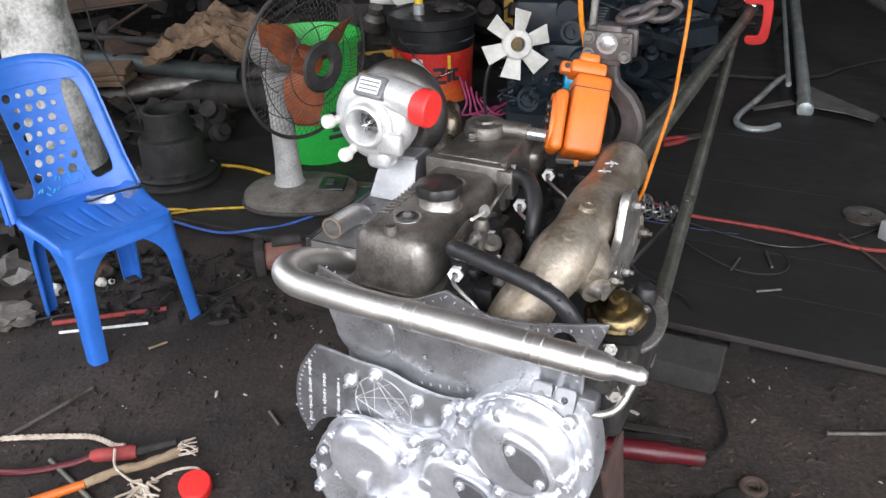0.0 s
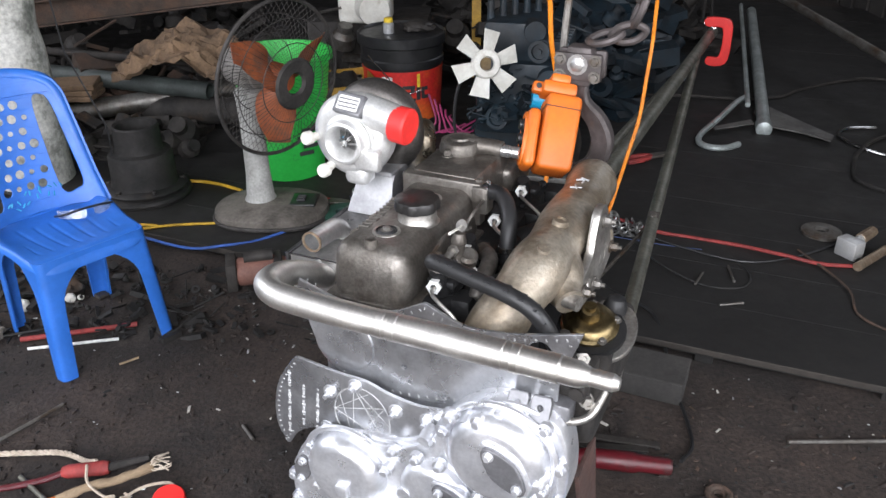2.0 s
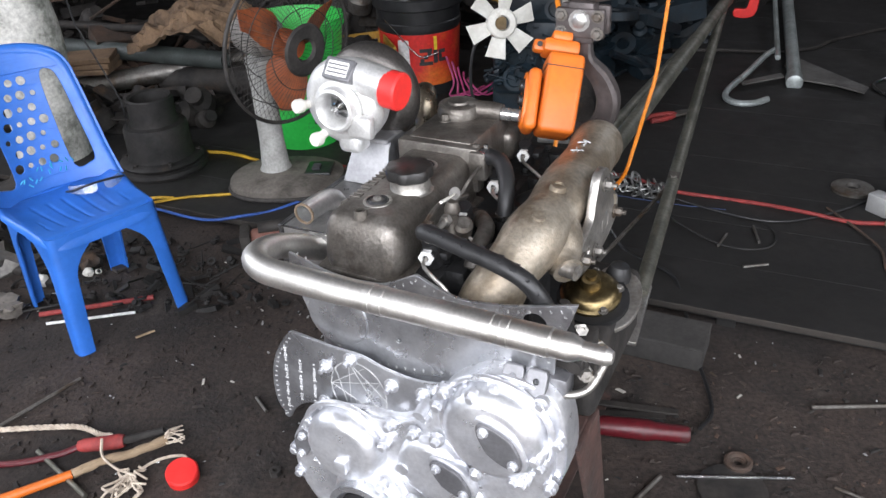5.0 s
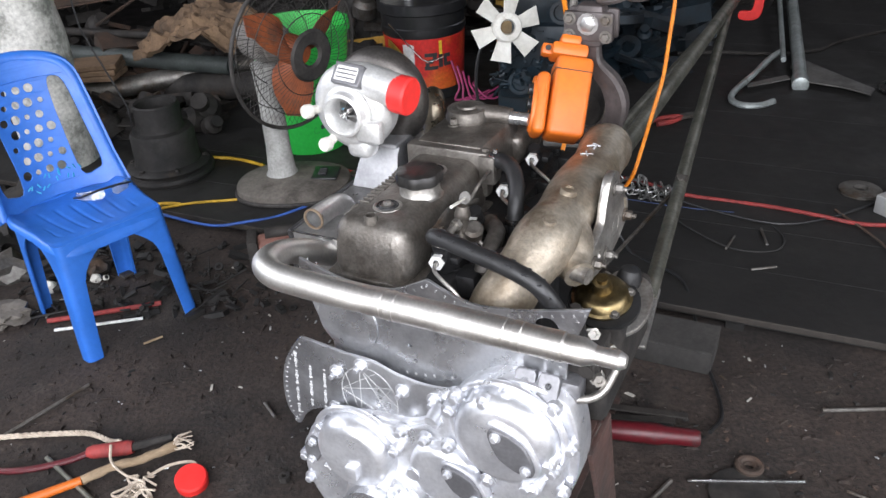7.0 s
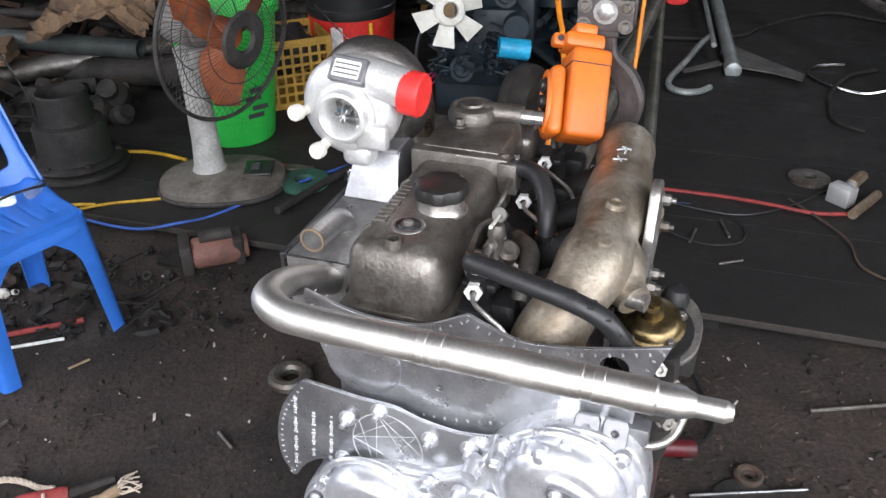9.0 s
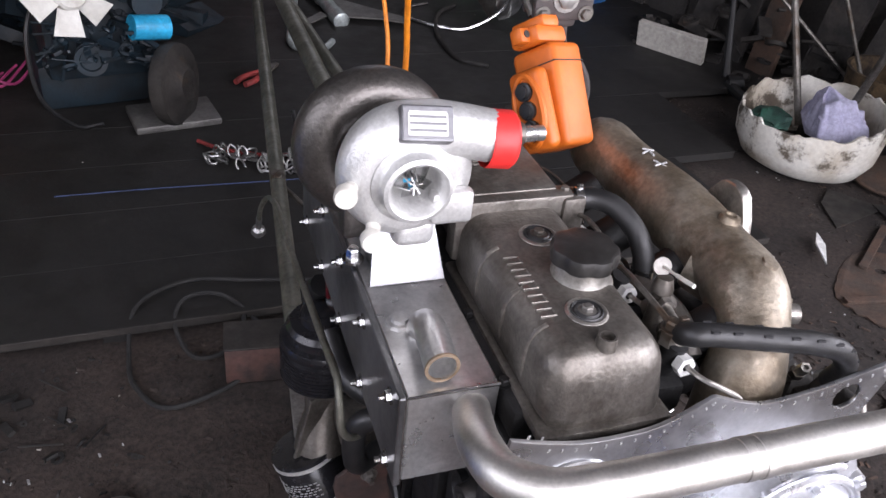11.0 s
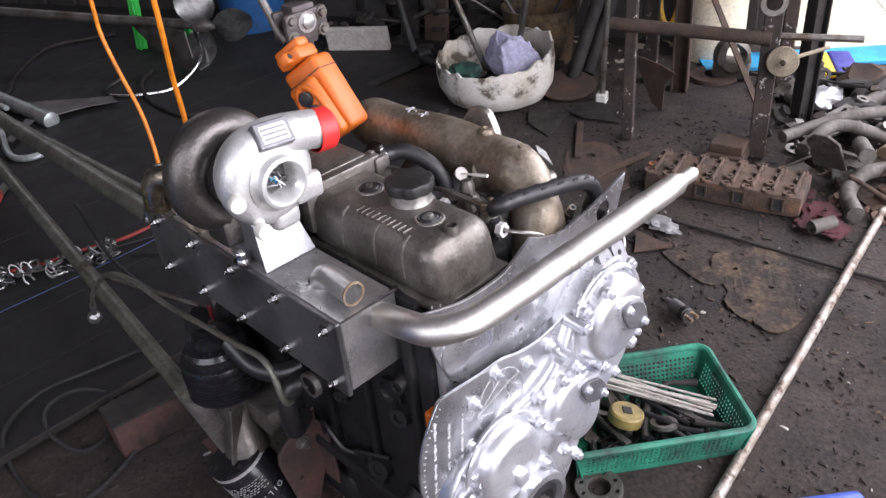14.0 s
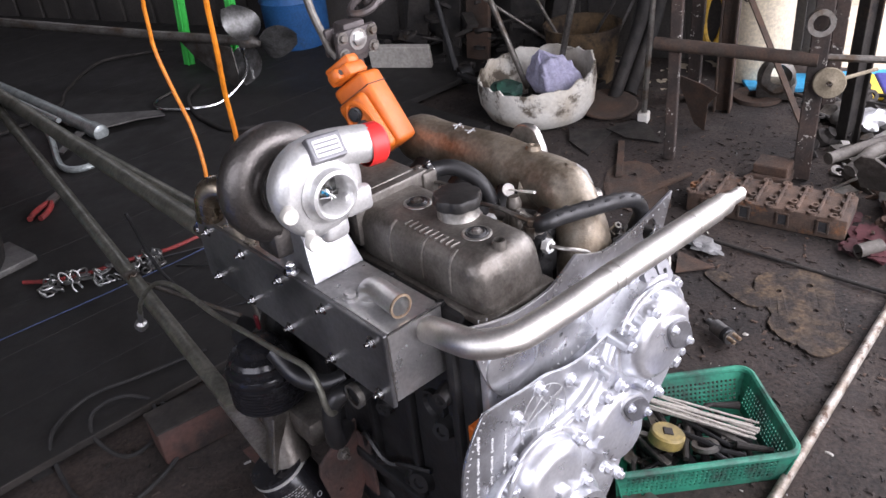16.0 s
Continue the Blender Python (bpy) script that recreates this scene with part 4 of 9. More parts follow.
add_box(bm, (0.165, -0.07, 0.715), (0.285, -0.03, 0.755), 0.006, 2)
part("ear_base", bm, "cap_alu", tcover)
# casting seen between plate and cover
bm = B()
add_box(bm, (-0.19, -0.05, 0.58), (0.25, -0.03, 0.79), 0.006, 2)
for x in (-0.12, 0.0, 0.12):
    lathe(bm, [(0, 0), (0.05, 0), (0.045, 0.018), (0.03, 0.022), (0, 0.022)], (x, -0.03, 0.70), (0, -1, 0), 20)
part("gear_case", bm, "polished_alu", engine)
bm = B()
lathe(bm, [(0.062, 0), (0.06, 0.004), (0.05, 0.008), (0.035, 0.006), (0.02, 0.009), (0, 0.008)], (-0.14, -0.060, 0.762), (0, -1, 0), 30)
part("pressed_ring", bm, "sheet_alu", fplate)

# intake manifold
bm = B()
path = spline([(0.152, 0.515, 0.905), (0.156, 0.47, 0.907), (0.164, 0.38, 0.908), (0.168, 0.26, 0.909), (0.170, 0.17, 0.908), (0.168, 0.11, 0.902), (0.156, 0.06, 0.882), (0.135, 0.02, 0.845), (0.112, 0.0, 0.79), (0.095, 0.0, 0.72)], 6)
n = len(path)
rr = [0.047 + 0.005 * min(1, i / 6) - 0.006 * max(0, (i - 34) / 20) + 0.003 * math.sin(i * 0.45) for i in range(n)]
sweep(bm, path, rr, 26)
sweep(bm, spline([(0.150, 0.19, 0.892), (0.185, 0.145, 0.882), (0.212, 0.105, 0.866), (0.232, 0.082, 0.858)], 5), [0.046, 0.048, 0.049, 0.050, 0.050, 0.049, 0.048, 0.046, 0.043, 0.040, 0.036, 0.032, 0.029, 0.027, 0.026, 0.026], 20)
sweep(bm, spline([(0.155, 0.36, 0.893), (0.190, 0.33, 0.882), (0.222, 0.30, 0.872)], 5), [0.040, 0.042, 0.043, 0.043, 0.042, 0.041, 0.040, 0.038, 0.036, 0.034, 0.033], 18)
lathe(bm, [(0, 0), (0.016, 0), (0.014, 0.012), (0.008, 0.013), (0.007, 0.009), (0, 0.009)], (0.178, 0.178, 0.952), (0.2, 0, 1), 16)
lathe(bm, [(0, 0), (0.013, 0), (0.011, 0.009), (0, 0.009)], (0.178, 0.085, 0.944), (0.25, -0.2, 1), 16)
lathe(bm, [(0, 0), (0.010, 0), (0.009, 0.004), (0, 0.005)], (0.176, 0.29, 0.957), (0.15, 0, 1), 12)
sweep(bm, [(0.1668, 0.302, 0.909), (0.1672, 0.290, 0.909), (0.1676, 0.278, 0.909), (0.1680, 0.264, 0.909), (0.1684, 0.248, 0.909)], [0.050, 0.0535, 0.0552, 0.0538, 0.050], 26)
intake = part("intake_manifold", bm, "manifold_alu", engine, "oil-stained cast aluminium intake manifold")
bm = B()
prof = [(0.10, 0.835), (0.18, 0.815), (0.27, 0.815), (0.335, 0.835), (0.345, 0.87), (0.315, 0.90), (0.288, 0.935), (0.262, 0.966), (0.225, 0.968), (0.203, 0.935), (0.185, 0.895), (0.12, 0.875)]
add_plate(bm, Matrix.Translation((0.233, 0, 0)) @ Matrix(((0, 0, 1, 0), (1, 0, 0, 0), (0, 1, 0, 0), (0, 0, 0, 1))), [(p.x, p.y) for p in spline([(a, b, 0) for a, b in prof], 4, True)], [(0.165, 0.85, 0.012), (0.265, 0.86, 0.022)], 0.016, 0.003)
lathe(bm, [(0.035, 0), (0.045, 0.03), (0.03, 0.05), (0, 0.05)], (0.19, 0.28, 0.86), (1, 0, 0), 20)
rod(bm, (0.19, 0.12, 0.86), (0.235, 0.11, 0.86), 0.028, 0.024, 18)
rod(bm, (0.215, 0.085, 0.862), (0.25, 0.075, 0.862), 0.014, 0.014, 14)
flange = part("machined_flange", bm, "flange_alu", intake)
for y, z in ((0.243, 0.945), (0.13, 0.855), (0.20, 0.835), (0.32, 0.855)):
    bm = B()
    hexbolt(bm, (0.242, y, z), (1, 0, 0), 0.009, 0.012, True, 0.01)
    part("flange_bolt", bm, "old_steel", flange)
for cy, strokes in ((0.372, (((-0.010, -0.008), (-0.010, 0.010)), ((0.006, -0.008), (-0.008, 0.002)), ((-0.008, 0.002), (0.007, 0.009)))), (0.335, (((-0.008, -0.009), (0.007, 0.009)), ((0.008, -0.008), (-0.007, 0.010))))):
    bm = B()
    for a, b in strokes:
        q = [V(0.161 + 0.9 * p[1] - 0.45 * p[0], cy - 0.9 * p[0] - 0.45 * p[1], 0.0) for p in (a, b)]
        rod(bm, (q[0].x, q[0].y, 0.9605), (q[1].x, q[1].y, 0.9605), 0.0017, None, 6)
    part("paint_letter", bm, "mark_pale", intake, "thin chalk-white painted letter")

for y in (0.08, 0.20, 0.32, 0.44):
    bm = B()
    sweep(bm, spline([(0.14, y, 0.875), (0.10, y, 0.85), (0.05, y, 0.82)], 4), [0.03] * 8 + [0.028], 16)
    part("intake_runner", bm, "cast_iron", intake)
# hoses
bm = B()
hp = spline([(0.014, 0.02, 0.915), (0.012, -0.004, 0.932), (0.04, -0.014, 0.935), (0.10, -0.028, 0.930), (0.16, -0.038, 0.922), (0.205, -0.042, 0.905), (0.232, -0.038, 0.870), (0.24, -0.02, 0.83)], 7)
sweep(bm, hp, 0.0145, 14)
hose = part("conduit_hose", bm, "black_rubber", engine, "black slotted conduit hose")
bm = B()
for i in range(12, len(hp) - 6, 4):
    for s in (-1, 1):
        add_box(bm, (-0.005, -0.002, -0.001), (0.005, 0.002, 0.0015), 0, 1, Matrix.Translation(hp[i] + V(0, -0.009 * s - 0.001, 0.0112)) @ Matrix.Rotation(-0.2, 4, "Z"))
tagged(part("hose_slots", bm, "mark_dark", hose), kind="stuff")
bm = B()
sweep(bm, spline([(-0.008, 0.283, 0.945), (0.02, 0.276, 0.948), (0.045, 0.255, 0.945), (0.065, 0.225, 0.925), (0.073, 0.20, 0.895), (0.075, 0.19, 0.85)], 6), 0.0155, 14)
wh = part("water_hose", bm, "black_rubber", engine, "black rubber bypass hose")
for p, d in (((0.0, 0.281, 0.946), (1, -0.2, 0.05)), ((0.074, 0.193, 0.875), (0, -0.1, -1))):
    bm = B()
    lathe(bm, [(0.0158, -0.006), (0.0172, -0.006), (0.0172, 0.006), (0.0158, 0.006)], p, d, 20)
    add_box(bm, (-0.004, -0.003, 0.016), (0.004, 0.003, 0.024), 0.001, 1, Matrix.Translation(p))
    part("hose_clamp", bm, "bright_steel", wh)
# injectors with pale nuts and fuel pipes
for i, y in enumerate((0.0, 0.141, 0.285, 0.442)):
    bm = B()
    rod(bm, (0.012, y + 0.03, 0.855), (0.012, y + 0.012, 0.905), 0.016, 0.013, 14)
    rod(bm, (0.012, y + 0.02, 0.885), (0.02, y - 0.005, 0.885), 0.010, None, 12)
    add_box(bm, (-0.012, y + 0.02, 0.868), (0.04, y + 0.055, 0.882), 0.004, 2)
    inj = part("injector", bm, "cast_iron", engine)
    bm = B()
    lathe(bm, [(0.006, 0), (0.0135, 0), (0.0135, 0.012), (0.006, 0.012)], (0.014, y + 0.002, 0.884), (0.12, -1, 0.1), 6)
    part("union_nut", bm, "white_paint", inj)
    bm = B()
    sweep(bm, spline([(0.014, y + 0.008, 0.884), (0.022, y - 0.03, 0.886), (0.045, y - 0.045, 0.878), (0.075, y - 0.05, 0.855), (0.09, y - 0.05, 0.80)], 5), 0.0035, 8)
    part("fuel_pipe", bm, "flange_alu", inj)
bm = B()
sweep(bm, spline([(-0.012, 0.19, 0.905), (0.0, 0.20, 0.93), (0.0, 0.24, 0.935), (-0.005, 0.27, 0.93)], 5), 0.0035, 8)
sweep(bm, spline([(0.0, 0.02, 0.93), (-0.005, 0.09, 0.935), (0.004, 0.15, 0.92), (0.0, 0.19, 0.905)], 5), 0.004, 8)
lathe(bm, [(0, 0), (0.013, 0), (0.013, 0.02), (0, 0.02)], (0.004, 0.022, 0.90), (0, 0, 1), 6)
hexbolt(bm, (0.004, 0.022, 0.92), (0, 0, 1), 0.010, 0.012)
lathe(bm, [(0, 0), (0.018, 0.002), (0.018, 0.03), (0.012, 0.036), (0, 0.036)], (0.03, 0.10, 0.88), (0.3, -0.4, 0.8), 16)
sweep(bm, spline([(0.03, 0.18, 0.87), (0.06, 0.14, 0.875), (0.07, 0.09, 0.87), (0.07, 0.05, 0.84)], 5), 0.016, 12)
part("leak_off_line", bm, "old_steel", engine)
bm = B()
lathe(bm, [(0, 0), (0.0115, 0), (0.012, 0.001), (0.012, 0.003), (0.0115, 0.004), (0, 0.004)], (0.024, 0.096, 0.957), (-0.25, -0.8, 0.5), 20)
knob = part("pull_disc", bm, "old_steel", engine)
bm = B()
rod(bm, (0.024, 0.092, 0.959), (0.0255, 0.066, 0.964), 0.0018, None, 8)
rod(bm, (0.0255, 0.066, 0.964), (0.027, 0.034, 0.971), 0.0028, None, 8)
part("dipstick", bm, "white_plastic", knob)
# heater take-off with its stub pipe and clamped hose
bm = B()
lathe(bm, [(0, 0), (0.013, 0), (0.013, 0.02), (0.0115, 0.024), (0.0115, 0.055), (0.014, 0.058), (0.014, 0.064), (0.010, 0.078), (0, 0.080)], (0.020, 0.078, 0.872), (0.05, 0.06, 1), 18)
takeoff = part("water_union", bm, "cast_alu", engine)
bm = B()
lathe(bm, [(0, 0), (0.0105, 0), (0.0105, 0.010), (0, 0.010)], (0.020, 0.068, 0.922), (-0.1, -1, -0.05), 6)
rod(bm, (0.019, 0.062, 0.921), (0.016, 0.026, 0.917), 0.0065, None, 12)
part("stub_pipe", bm, "flange_alu", takeoff)
bm = B()
lathe(bm, [(0.0145, -0.005), (0.0162, -0.005), (0.0162, 0.005), (0.0145, 0.005)], (0.014, 0.018, 0.917), (0, -1, 0.55), 20)
add_box(bm, (-0.005, -0.004, 0.015), (0.005, 0.004, 0.023), 0.001, 1, Matrix.Translation((0.014, 0.018, 0.917)))
part("hose_clamp", bm, "old_steel", hose)
bm = B()
hexbolt(bm, (0.020, 0.052, 0.884), (0, -0.2, 1), 0.011, 0.012, True, 0.004)
part("bracket_nut", bm, "cast_alu", takeoff)

# injection pump with its gold diaphragm housing
bm = B()
add_box(bm, (0.20, 0.0, 0.62), (0.31, 0.30, 0.76), 0.02, 3)
for k in range(4):
    rod(bm, (0.225 + 0.018 * (k % 2), 0.03 + 0.03 * k, 0.74), (0.225 + 0.018 * (k % 2), 0.03 + 0.03 * k, 0.79), 0.011, 0.009, 12)
rod(bm, (0.255, -0.05, 0.80), (0.255, 0.0, 0.80), 0.024, 0.02, 16)
rod(bm, (0.255, -0.058, 0.80), (0.255, -0.05, 0.80), 0.013, 0.014, 16)
add_box(bm, (0.23, -0.04, 0.745), (0.30, 0.02, 0.785), 0.006, 2)
add_box(bm, (0.28, -0.03, 0.72), (0.305, 0.03, 0.80), 0.005, 2)
rod(bm, (0.285, -0.045, 0.765), (0.285, 0.0, 0.765), 0.012, None, 12)
pump = part("injection_pump", bm, "dark_junk", engine)
bm = B()
lathe(bm, [(0, 0), (0.046, 0), (0.050, 0.02), (0.060, 0.030), (0.063, 0.036), (0.063, 0.046), (0, 0.047)], (0.258, 0.150, 0.735), (0.05, -0.25, 1), 30)
part("governor_housing", bm, "cast_iron", pump)
bm = B()
add_plate(bm, Matrix.Translation((0.300, 0.165, 0.752)) @ Matrix.Rotation(radians(14), 4, "X"), [(p.x, p.y) for p in spline([(0.0, -0.06, 0), (0.028, -0.03, 0), (0.032, 0.03, 0), (0.01, 0.075, 0), (-0.04, 0.085, 0), (-0.05, 0.06, 0), (-0.01, 0.04, 0), (0.008, 0.0, 0)], 4, True)], [], 0.010, 0.002)
part("pump_flange", bm, "flange_alu", pump)
bm = B()
lathe(bm, [(0, 0), (0.022, 0), (0.023, 0.012), (0.017, 0.028), (0.008, 0.034), (0, 0.034)], (0.285, 0.205, 0.782), (0.1, 0.1, 1), 18)
part("vent_cap", bm, "black_rubber", pump)
for x, y, z, d, r, ln in ((0.275, 0.02, 0.785, (0.3, -0.6, 0.7), 0.011, 0.03), (0.300, 0.03, 0.760, (0.7, -0.6, 0.3), 0.009, 0.03), (0.295, -0.02, 0.745, (0.5, -0.8, 0.2), 0.011, 0.025), (0.245, 0.035, 0.79, (-0.2, -0.5, 0.8), 0.008, 0.035)):
    bm = B()
    lathe(bm, [(0, 0), (r * 1.3, 0), (r * 1.3, ln * 0.4), (r, ln * 0.4), (r * 0.95, ln), (r * 0.5, ln), (r * 0.45, ln * 0.8), (0, ln * 0.8)], (x, y, z), d, 6)
    part("banjo_fitting", bm, "flange_alu", pump)
bm = B()
ax = (0.05, -0.25, 1)
lathe(bm, [(0, 0), (0.052, 0), (0.053, 0.006), (0.048, 0.009), (0.044, 0.018), (0.038, 0.023), (0.018, 0.025), (0.016, 0.042), (0.010, 0.044), (0.010, 0.052), (0, 0.052)], (0.256, 0.140, 0.782), ax, 32)
gold = part("diaphragm_cover", bm, "gold_zinc", pump, "gold zinc-plated diaphragm cover")
for k in range(5):
    bm = B()
    a = radians(25 + 72 * k)
    hexbolt(bm, (0.256 + 0.049 * math.cos(a), 0.138 + 0.049 * math.sin(a), 0.788 + 0.012 * math.sin(a)), ax, 0.006, 0.006)
    part("cover_screw", bm, "old_steel", gold)
bm = B()
sweep(bm, spline([(0.225, -0.045, 0.742), (0.255, -0.062, 0.728), (0.288, -0.062, 0.724), (0.315, -0.045, 0.735), (0.328, -0.015, 0.765)], 6), 0.0065, 12)
pipe_end = part("pump_pipe", bm, "flange_alu", pump)
bm = B()
lathe(bm, [(0, 0), (0.011, 0), (0.011, 0.020), (0, 0.020)], (0.238, -0.052, 0.737), (0.8, -0.4, -0.35), 6)
part("pipe_nut", bm, "flange_alu", pipe_end)

# ---- turbocharger ----
TC = V(-0.270, 0.234, 1.039)
bm = B()
vol = [TC + V(0.056 * math.cos(a), 0.0, 0.056 * math.sin(a)) for a in np.linspace(radians(80), radians(80 + 330), 44)]
vr = [0.034 - 0.010 * k / 43 for k in range(44)]
sweep(bm, vol, vr, 18)
sweep(bm, spline([TC + V(-0.02, 0, 0.054), TC + V(0.02, 0, 0.057), TC + V(0.06, -0.002, 0.051), TC + V(0.10, -0.004, 0.042)], 6), [0.0325] * 8 + [0.0325] * 5 + [0.0325] * 6, 22)
lathe(bm, [(0.078, -0.03), (0.082, -0.012), (0.074, 0.014), (0.060, 0.022), (0.052, 0.026), (0.052, 0.034), (0.046, 0.036), (0.043, 0.040), (0.042, 0.052), (0.037, 0.054), (0.034, 0.052), (0.026, 0.02), (0.024, 0.0), (0, 0.0)], TC, (0, -1, 0), 40)
lathe(bm, [(0, -0.03), (0.076, -0.03), (0.076, -0.016), (0.07, -0.016)], TC, (0, -1, 0), 36)
add_box(bm, (TC.x + 0.02, TC.y - 0.045, TC.z - 0.055), (TC.x + 0.075, TC.y - 0.022, TC.z - 0.01), 0.008, 2)
add_box(bm, (TC.x - 0.018, TC.y - 0.026, TC.z - 0.098), (TC.x + 0.036, TC.y + 0.02, TC.z - 0.055), 0.014, 3)
turbo = part("turbocharger", bm, "turbo_alu", engine, "new cast aluminium turbocharger compressor housing", 45)
bm = B()
for k in range(7):
    a = math.tau * k / 7
    m = Matrix.Translation(TC + V(0, -0.016, 0)) @ Matrix.Rotation(a, 4, "Y") @ Matrix.Rotation(radians(38), 4, "X")
    add_box(bm, (-0.0008, -0.016, 0.003), (0.0008, 0.012, 0.024), 0, 1, m)
lathe(bm, [(0, 0), (0.007, 0), (0.006, 0.02), (0.004, 0.024), (0, 0.024)], TC + V(0, -0.008, 0), (0, -1, 0), 12)
part("compressor_wheel", bm, "bright_steel", turbo)
bm = B()
for k in range(2):
    add_box(bm, (-0.004, -0.001, -0.002), (0.004, 0.001, 0.002), 0, 1, Matrix.Translation(TC + V(-0.01 + 0.006 * k, -0.033, 0.006 - 0.007 * k)) @ Matrix.Rotation(radians(50 * k), 4, "Y"))
part("paint_dab", bm, "cyan_plastic", turbo)
for dx, dz, sx in ((-0.082, -0.004, -1), (-0.05, -0.068, -0.4)):
    bm = B()
    rod(bm, TC + V(dx * 0.8, -0.01, dz * 0.8), TC + V(dx, -0.04, dz), 0.009, None, 12)
    lathe(bm, [(0, 0), (0.0135, 0), (0.014, 0.012), (0.012, 0.016), (0, 0.016)], TC + V(dx, -0.036, dz), (sx * 0.25, -1, 0.1), 18)
    part("plug_cap", bm, "white_plastic", turbo, "white plastic plug")
bm = B()
rc = TC + V(0.094, -0.004, 0.039)
lathe(bm, [(0.035, 0), (0.036, 0.003), (0.036, 0.03), (0.033, 0.034), (0, 0.035)], rc, (1, -0.05, -0.1), 32)
part("red_cap", bm, "red_plastic", turbo, "red plastic blanking cap")
NP = Matrix.Translation(TC + V(0.01, -0.033, 0.078)) @ Matrix.Rotation(radians(52), 4, "X") @ Matrix.Rotation(radians(-5), 4, "Z")
bm = B()
add_box(bm, (-0.031, -0.021, -0.02), (0.031, 0.021, 0.0), 0.003, 2, NP)
add_box(bm, (-0.029, -0.018, 0.0), (0.029, 0.018, 0.0012), 0, 1, NP)
npl = part("name_plate", bm, "cap_alu", turbo)
bm = B()
for k in range(4):
    add_box(bm, (-0.022, -0.0150 + k * 0.0078, 0.001), (0.022, -0.0105 + k * 0.0078, 0.0018), 0, 1, NP)
for x in (-0.0225, 0.0225):
    add_box(bm, (x - 0.0008, -0.0145, 0.001), (x + 0.0008, 0.0105, 0.0018), 0, 1, NP)
tagged(part("plate_print", bm, "white_paint", npl), kind="stuff")
bm = B()
add_text(bm, Matrix.Translation(TC + V(-0.052, -0.0265, 0.033)) @ Matrix.Rotation(radians(90), 4, "X") @ Matrix.Rotation(radians(62), 4, "Z"), "TD04", 0.018, 0.0015)
part("cast_letters", bm, "turbo_alu", turbo)
bm = B()
rod(bm, TC + V(0, 0.02, 0), TC + V(0, 0.075, 0), 0.036, 0.04, 24)
rod(bm, TC + V(0, 0.045, 0), TC + V(0, 0.045, 0.05), 0.014, 0.012, 14)
rod(bm, TC + V(0, 0.045, 0), TC + V(0, 0.05, -0.085), 0.02, 0.024, 14)
part("bearing_housing", bm, "turbine_iron", turbo)
T2 = TC + V(-0.012, 0.118, -0.022)
bm = B()
vol = [T2 + V(0.070 * math.cos(a), 0, 0.070 * math.sin(a)) for a in np.linspace(radians(-95), radians(250), 48)]
sweep(bm, vol, [0.033 + 0.006 * k / 47 for k in range(48)], 22)
lathe(bm, [(0.03, -0.045), (0.05, -0.045), (0.052, -0.02), (0.06, 0.0), (0.06, 0.02), (0.045, 0.035), (0.045, 0.075), (0.052, 0.078), (0.052, 0.09), (0.038, 0.09), (0.036, 0.03), (0, 0.03)], T2, (0, 1, 0), 34)
add_box(bm, (T2.x - 0.045, T2.y - 0.035, T2.z - 0.128), (T2.x + 0.045, T2.y + 0.035, T2.z - 0.07), 0.008, 2)
part("turbine_housing", bm, "turbine_iron", turbo, "dark cast iron turbine housing")
bm = B()
lathe(bm, [(0.047, 0), (0.051, 0.0), (0.051, 0.008), (0.047, 0.008)], T2 + V(0, -0.048, 0), (0, 1, 0), 30)
part("clamp_band", bm, "bright_steel", turbo)

# left side: oil cooler, filter, hoses
bm = B()
prof = [(0, 0.405), (0.070, 0.405), (0.078, 0.412)]
for k in range(8):
    prof += [(0.084, 0.418 + k * 0.0085), (0.084, 0.423 + k * 0.0085), (0.0795, 0.4245 + k * 0.0085), (0.0795, 0.4262 + k * 0.0085)]
prof += [(0.083, 0.490), (0.084, 0.500), (0.080, 0.508), (0.071, 0.512), (0.069, 0.522), (0.071, 0.530), (0.064, 0.540), (0.046, 0.545), (0.044, 0.560), (0.036, 0.566), (0, 0.568)]
lathe(bm, prof, (-0.298, 0.575, 0), (0, 0, 1), 36)
part("oil_cooler", bm, "black_gloss", engine, "black ribbed oil cooler can")
bm = B()
lathe(bm, [(0, 0), (0.052, 0), (0.048, 0.03), (0.034, 0.08), (0.038, 0.14), (0, 0.14)], (-0.315, 0.52, 0.262), (0.10, 0.3, 1), 22)
add_plate(bm, Matrix.Translation((-0.345, 0.505, 0.325)) @ Matrix.Rotation(radians(20), 4, "Z") @ FRONT, [(-0.025, -0.055), (0.05, -0.055), (0.055, 0.075), (0.01, 0.075)], [], 0.008, 0.002)
add_box(bm, (-0.29, 0.44, 0.32), (-0.19, 0.56, 0.39), 0.015, 2)
part("filter_bracket", bm, "cast_alu", engine)
FU = V(-0.30, 0.24, 0.92).normalized()
FX = V(-0.80, -0.60, 0.0)
FX = (FX - FU * FX.dot(FU)).normalized()
FM = Matrix((FX, FU.cross(FX), FU)).transposed().to_4x4()
FM.translation = V(-0.345, 0.53, 0.262) - FU * 0.214
bm = B()
lathe(bm, [(0, 0), (0.055, 0), (0.065, 0.008), (0.068, 0.02), (0.068, 0.19), (0.064, 0.196), (0.064, 0.203), (0.069, 0.205), (0.069, 0.214), (0, 0.214)], (0, 0, 0), (0, 0, 1), 34)
bm.transform(FM)
ofil = part("oil_filter", bm, "black_gloss", engine, "glossy black canister oil filter")
bm = B()
lathe(bm, [(0.066, 0.196), (0.0702, 0.197), (0.0702, 0.204), (0.066, 0.205)], (0, 0, 0), (0, 0, 1), 34)
bm.transform(FM)
part("filter_rim", bm, "turbo_alu", ofil)


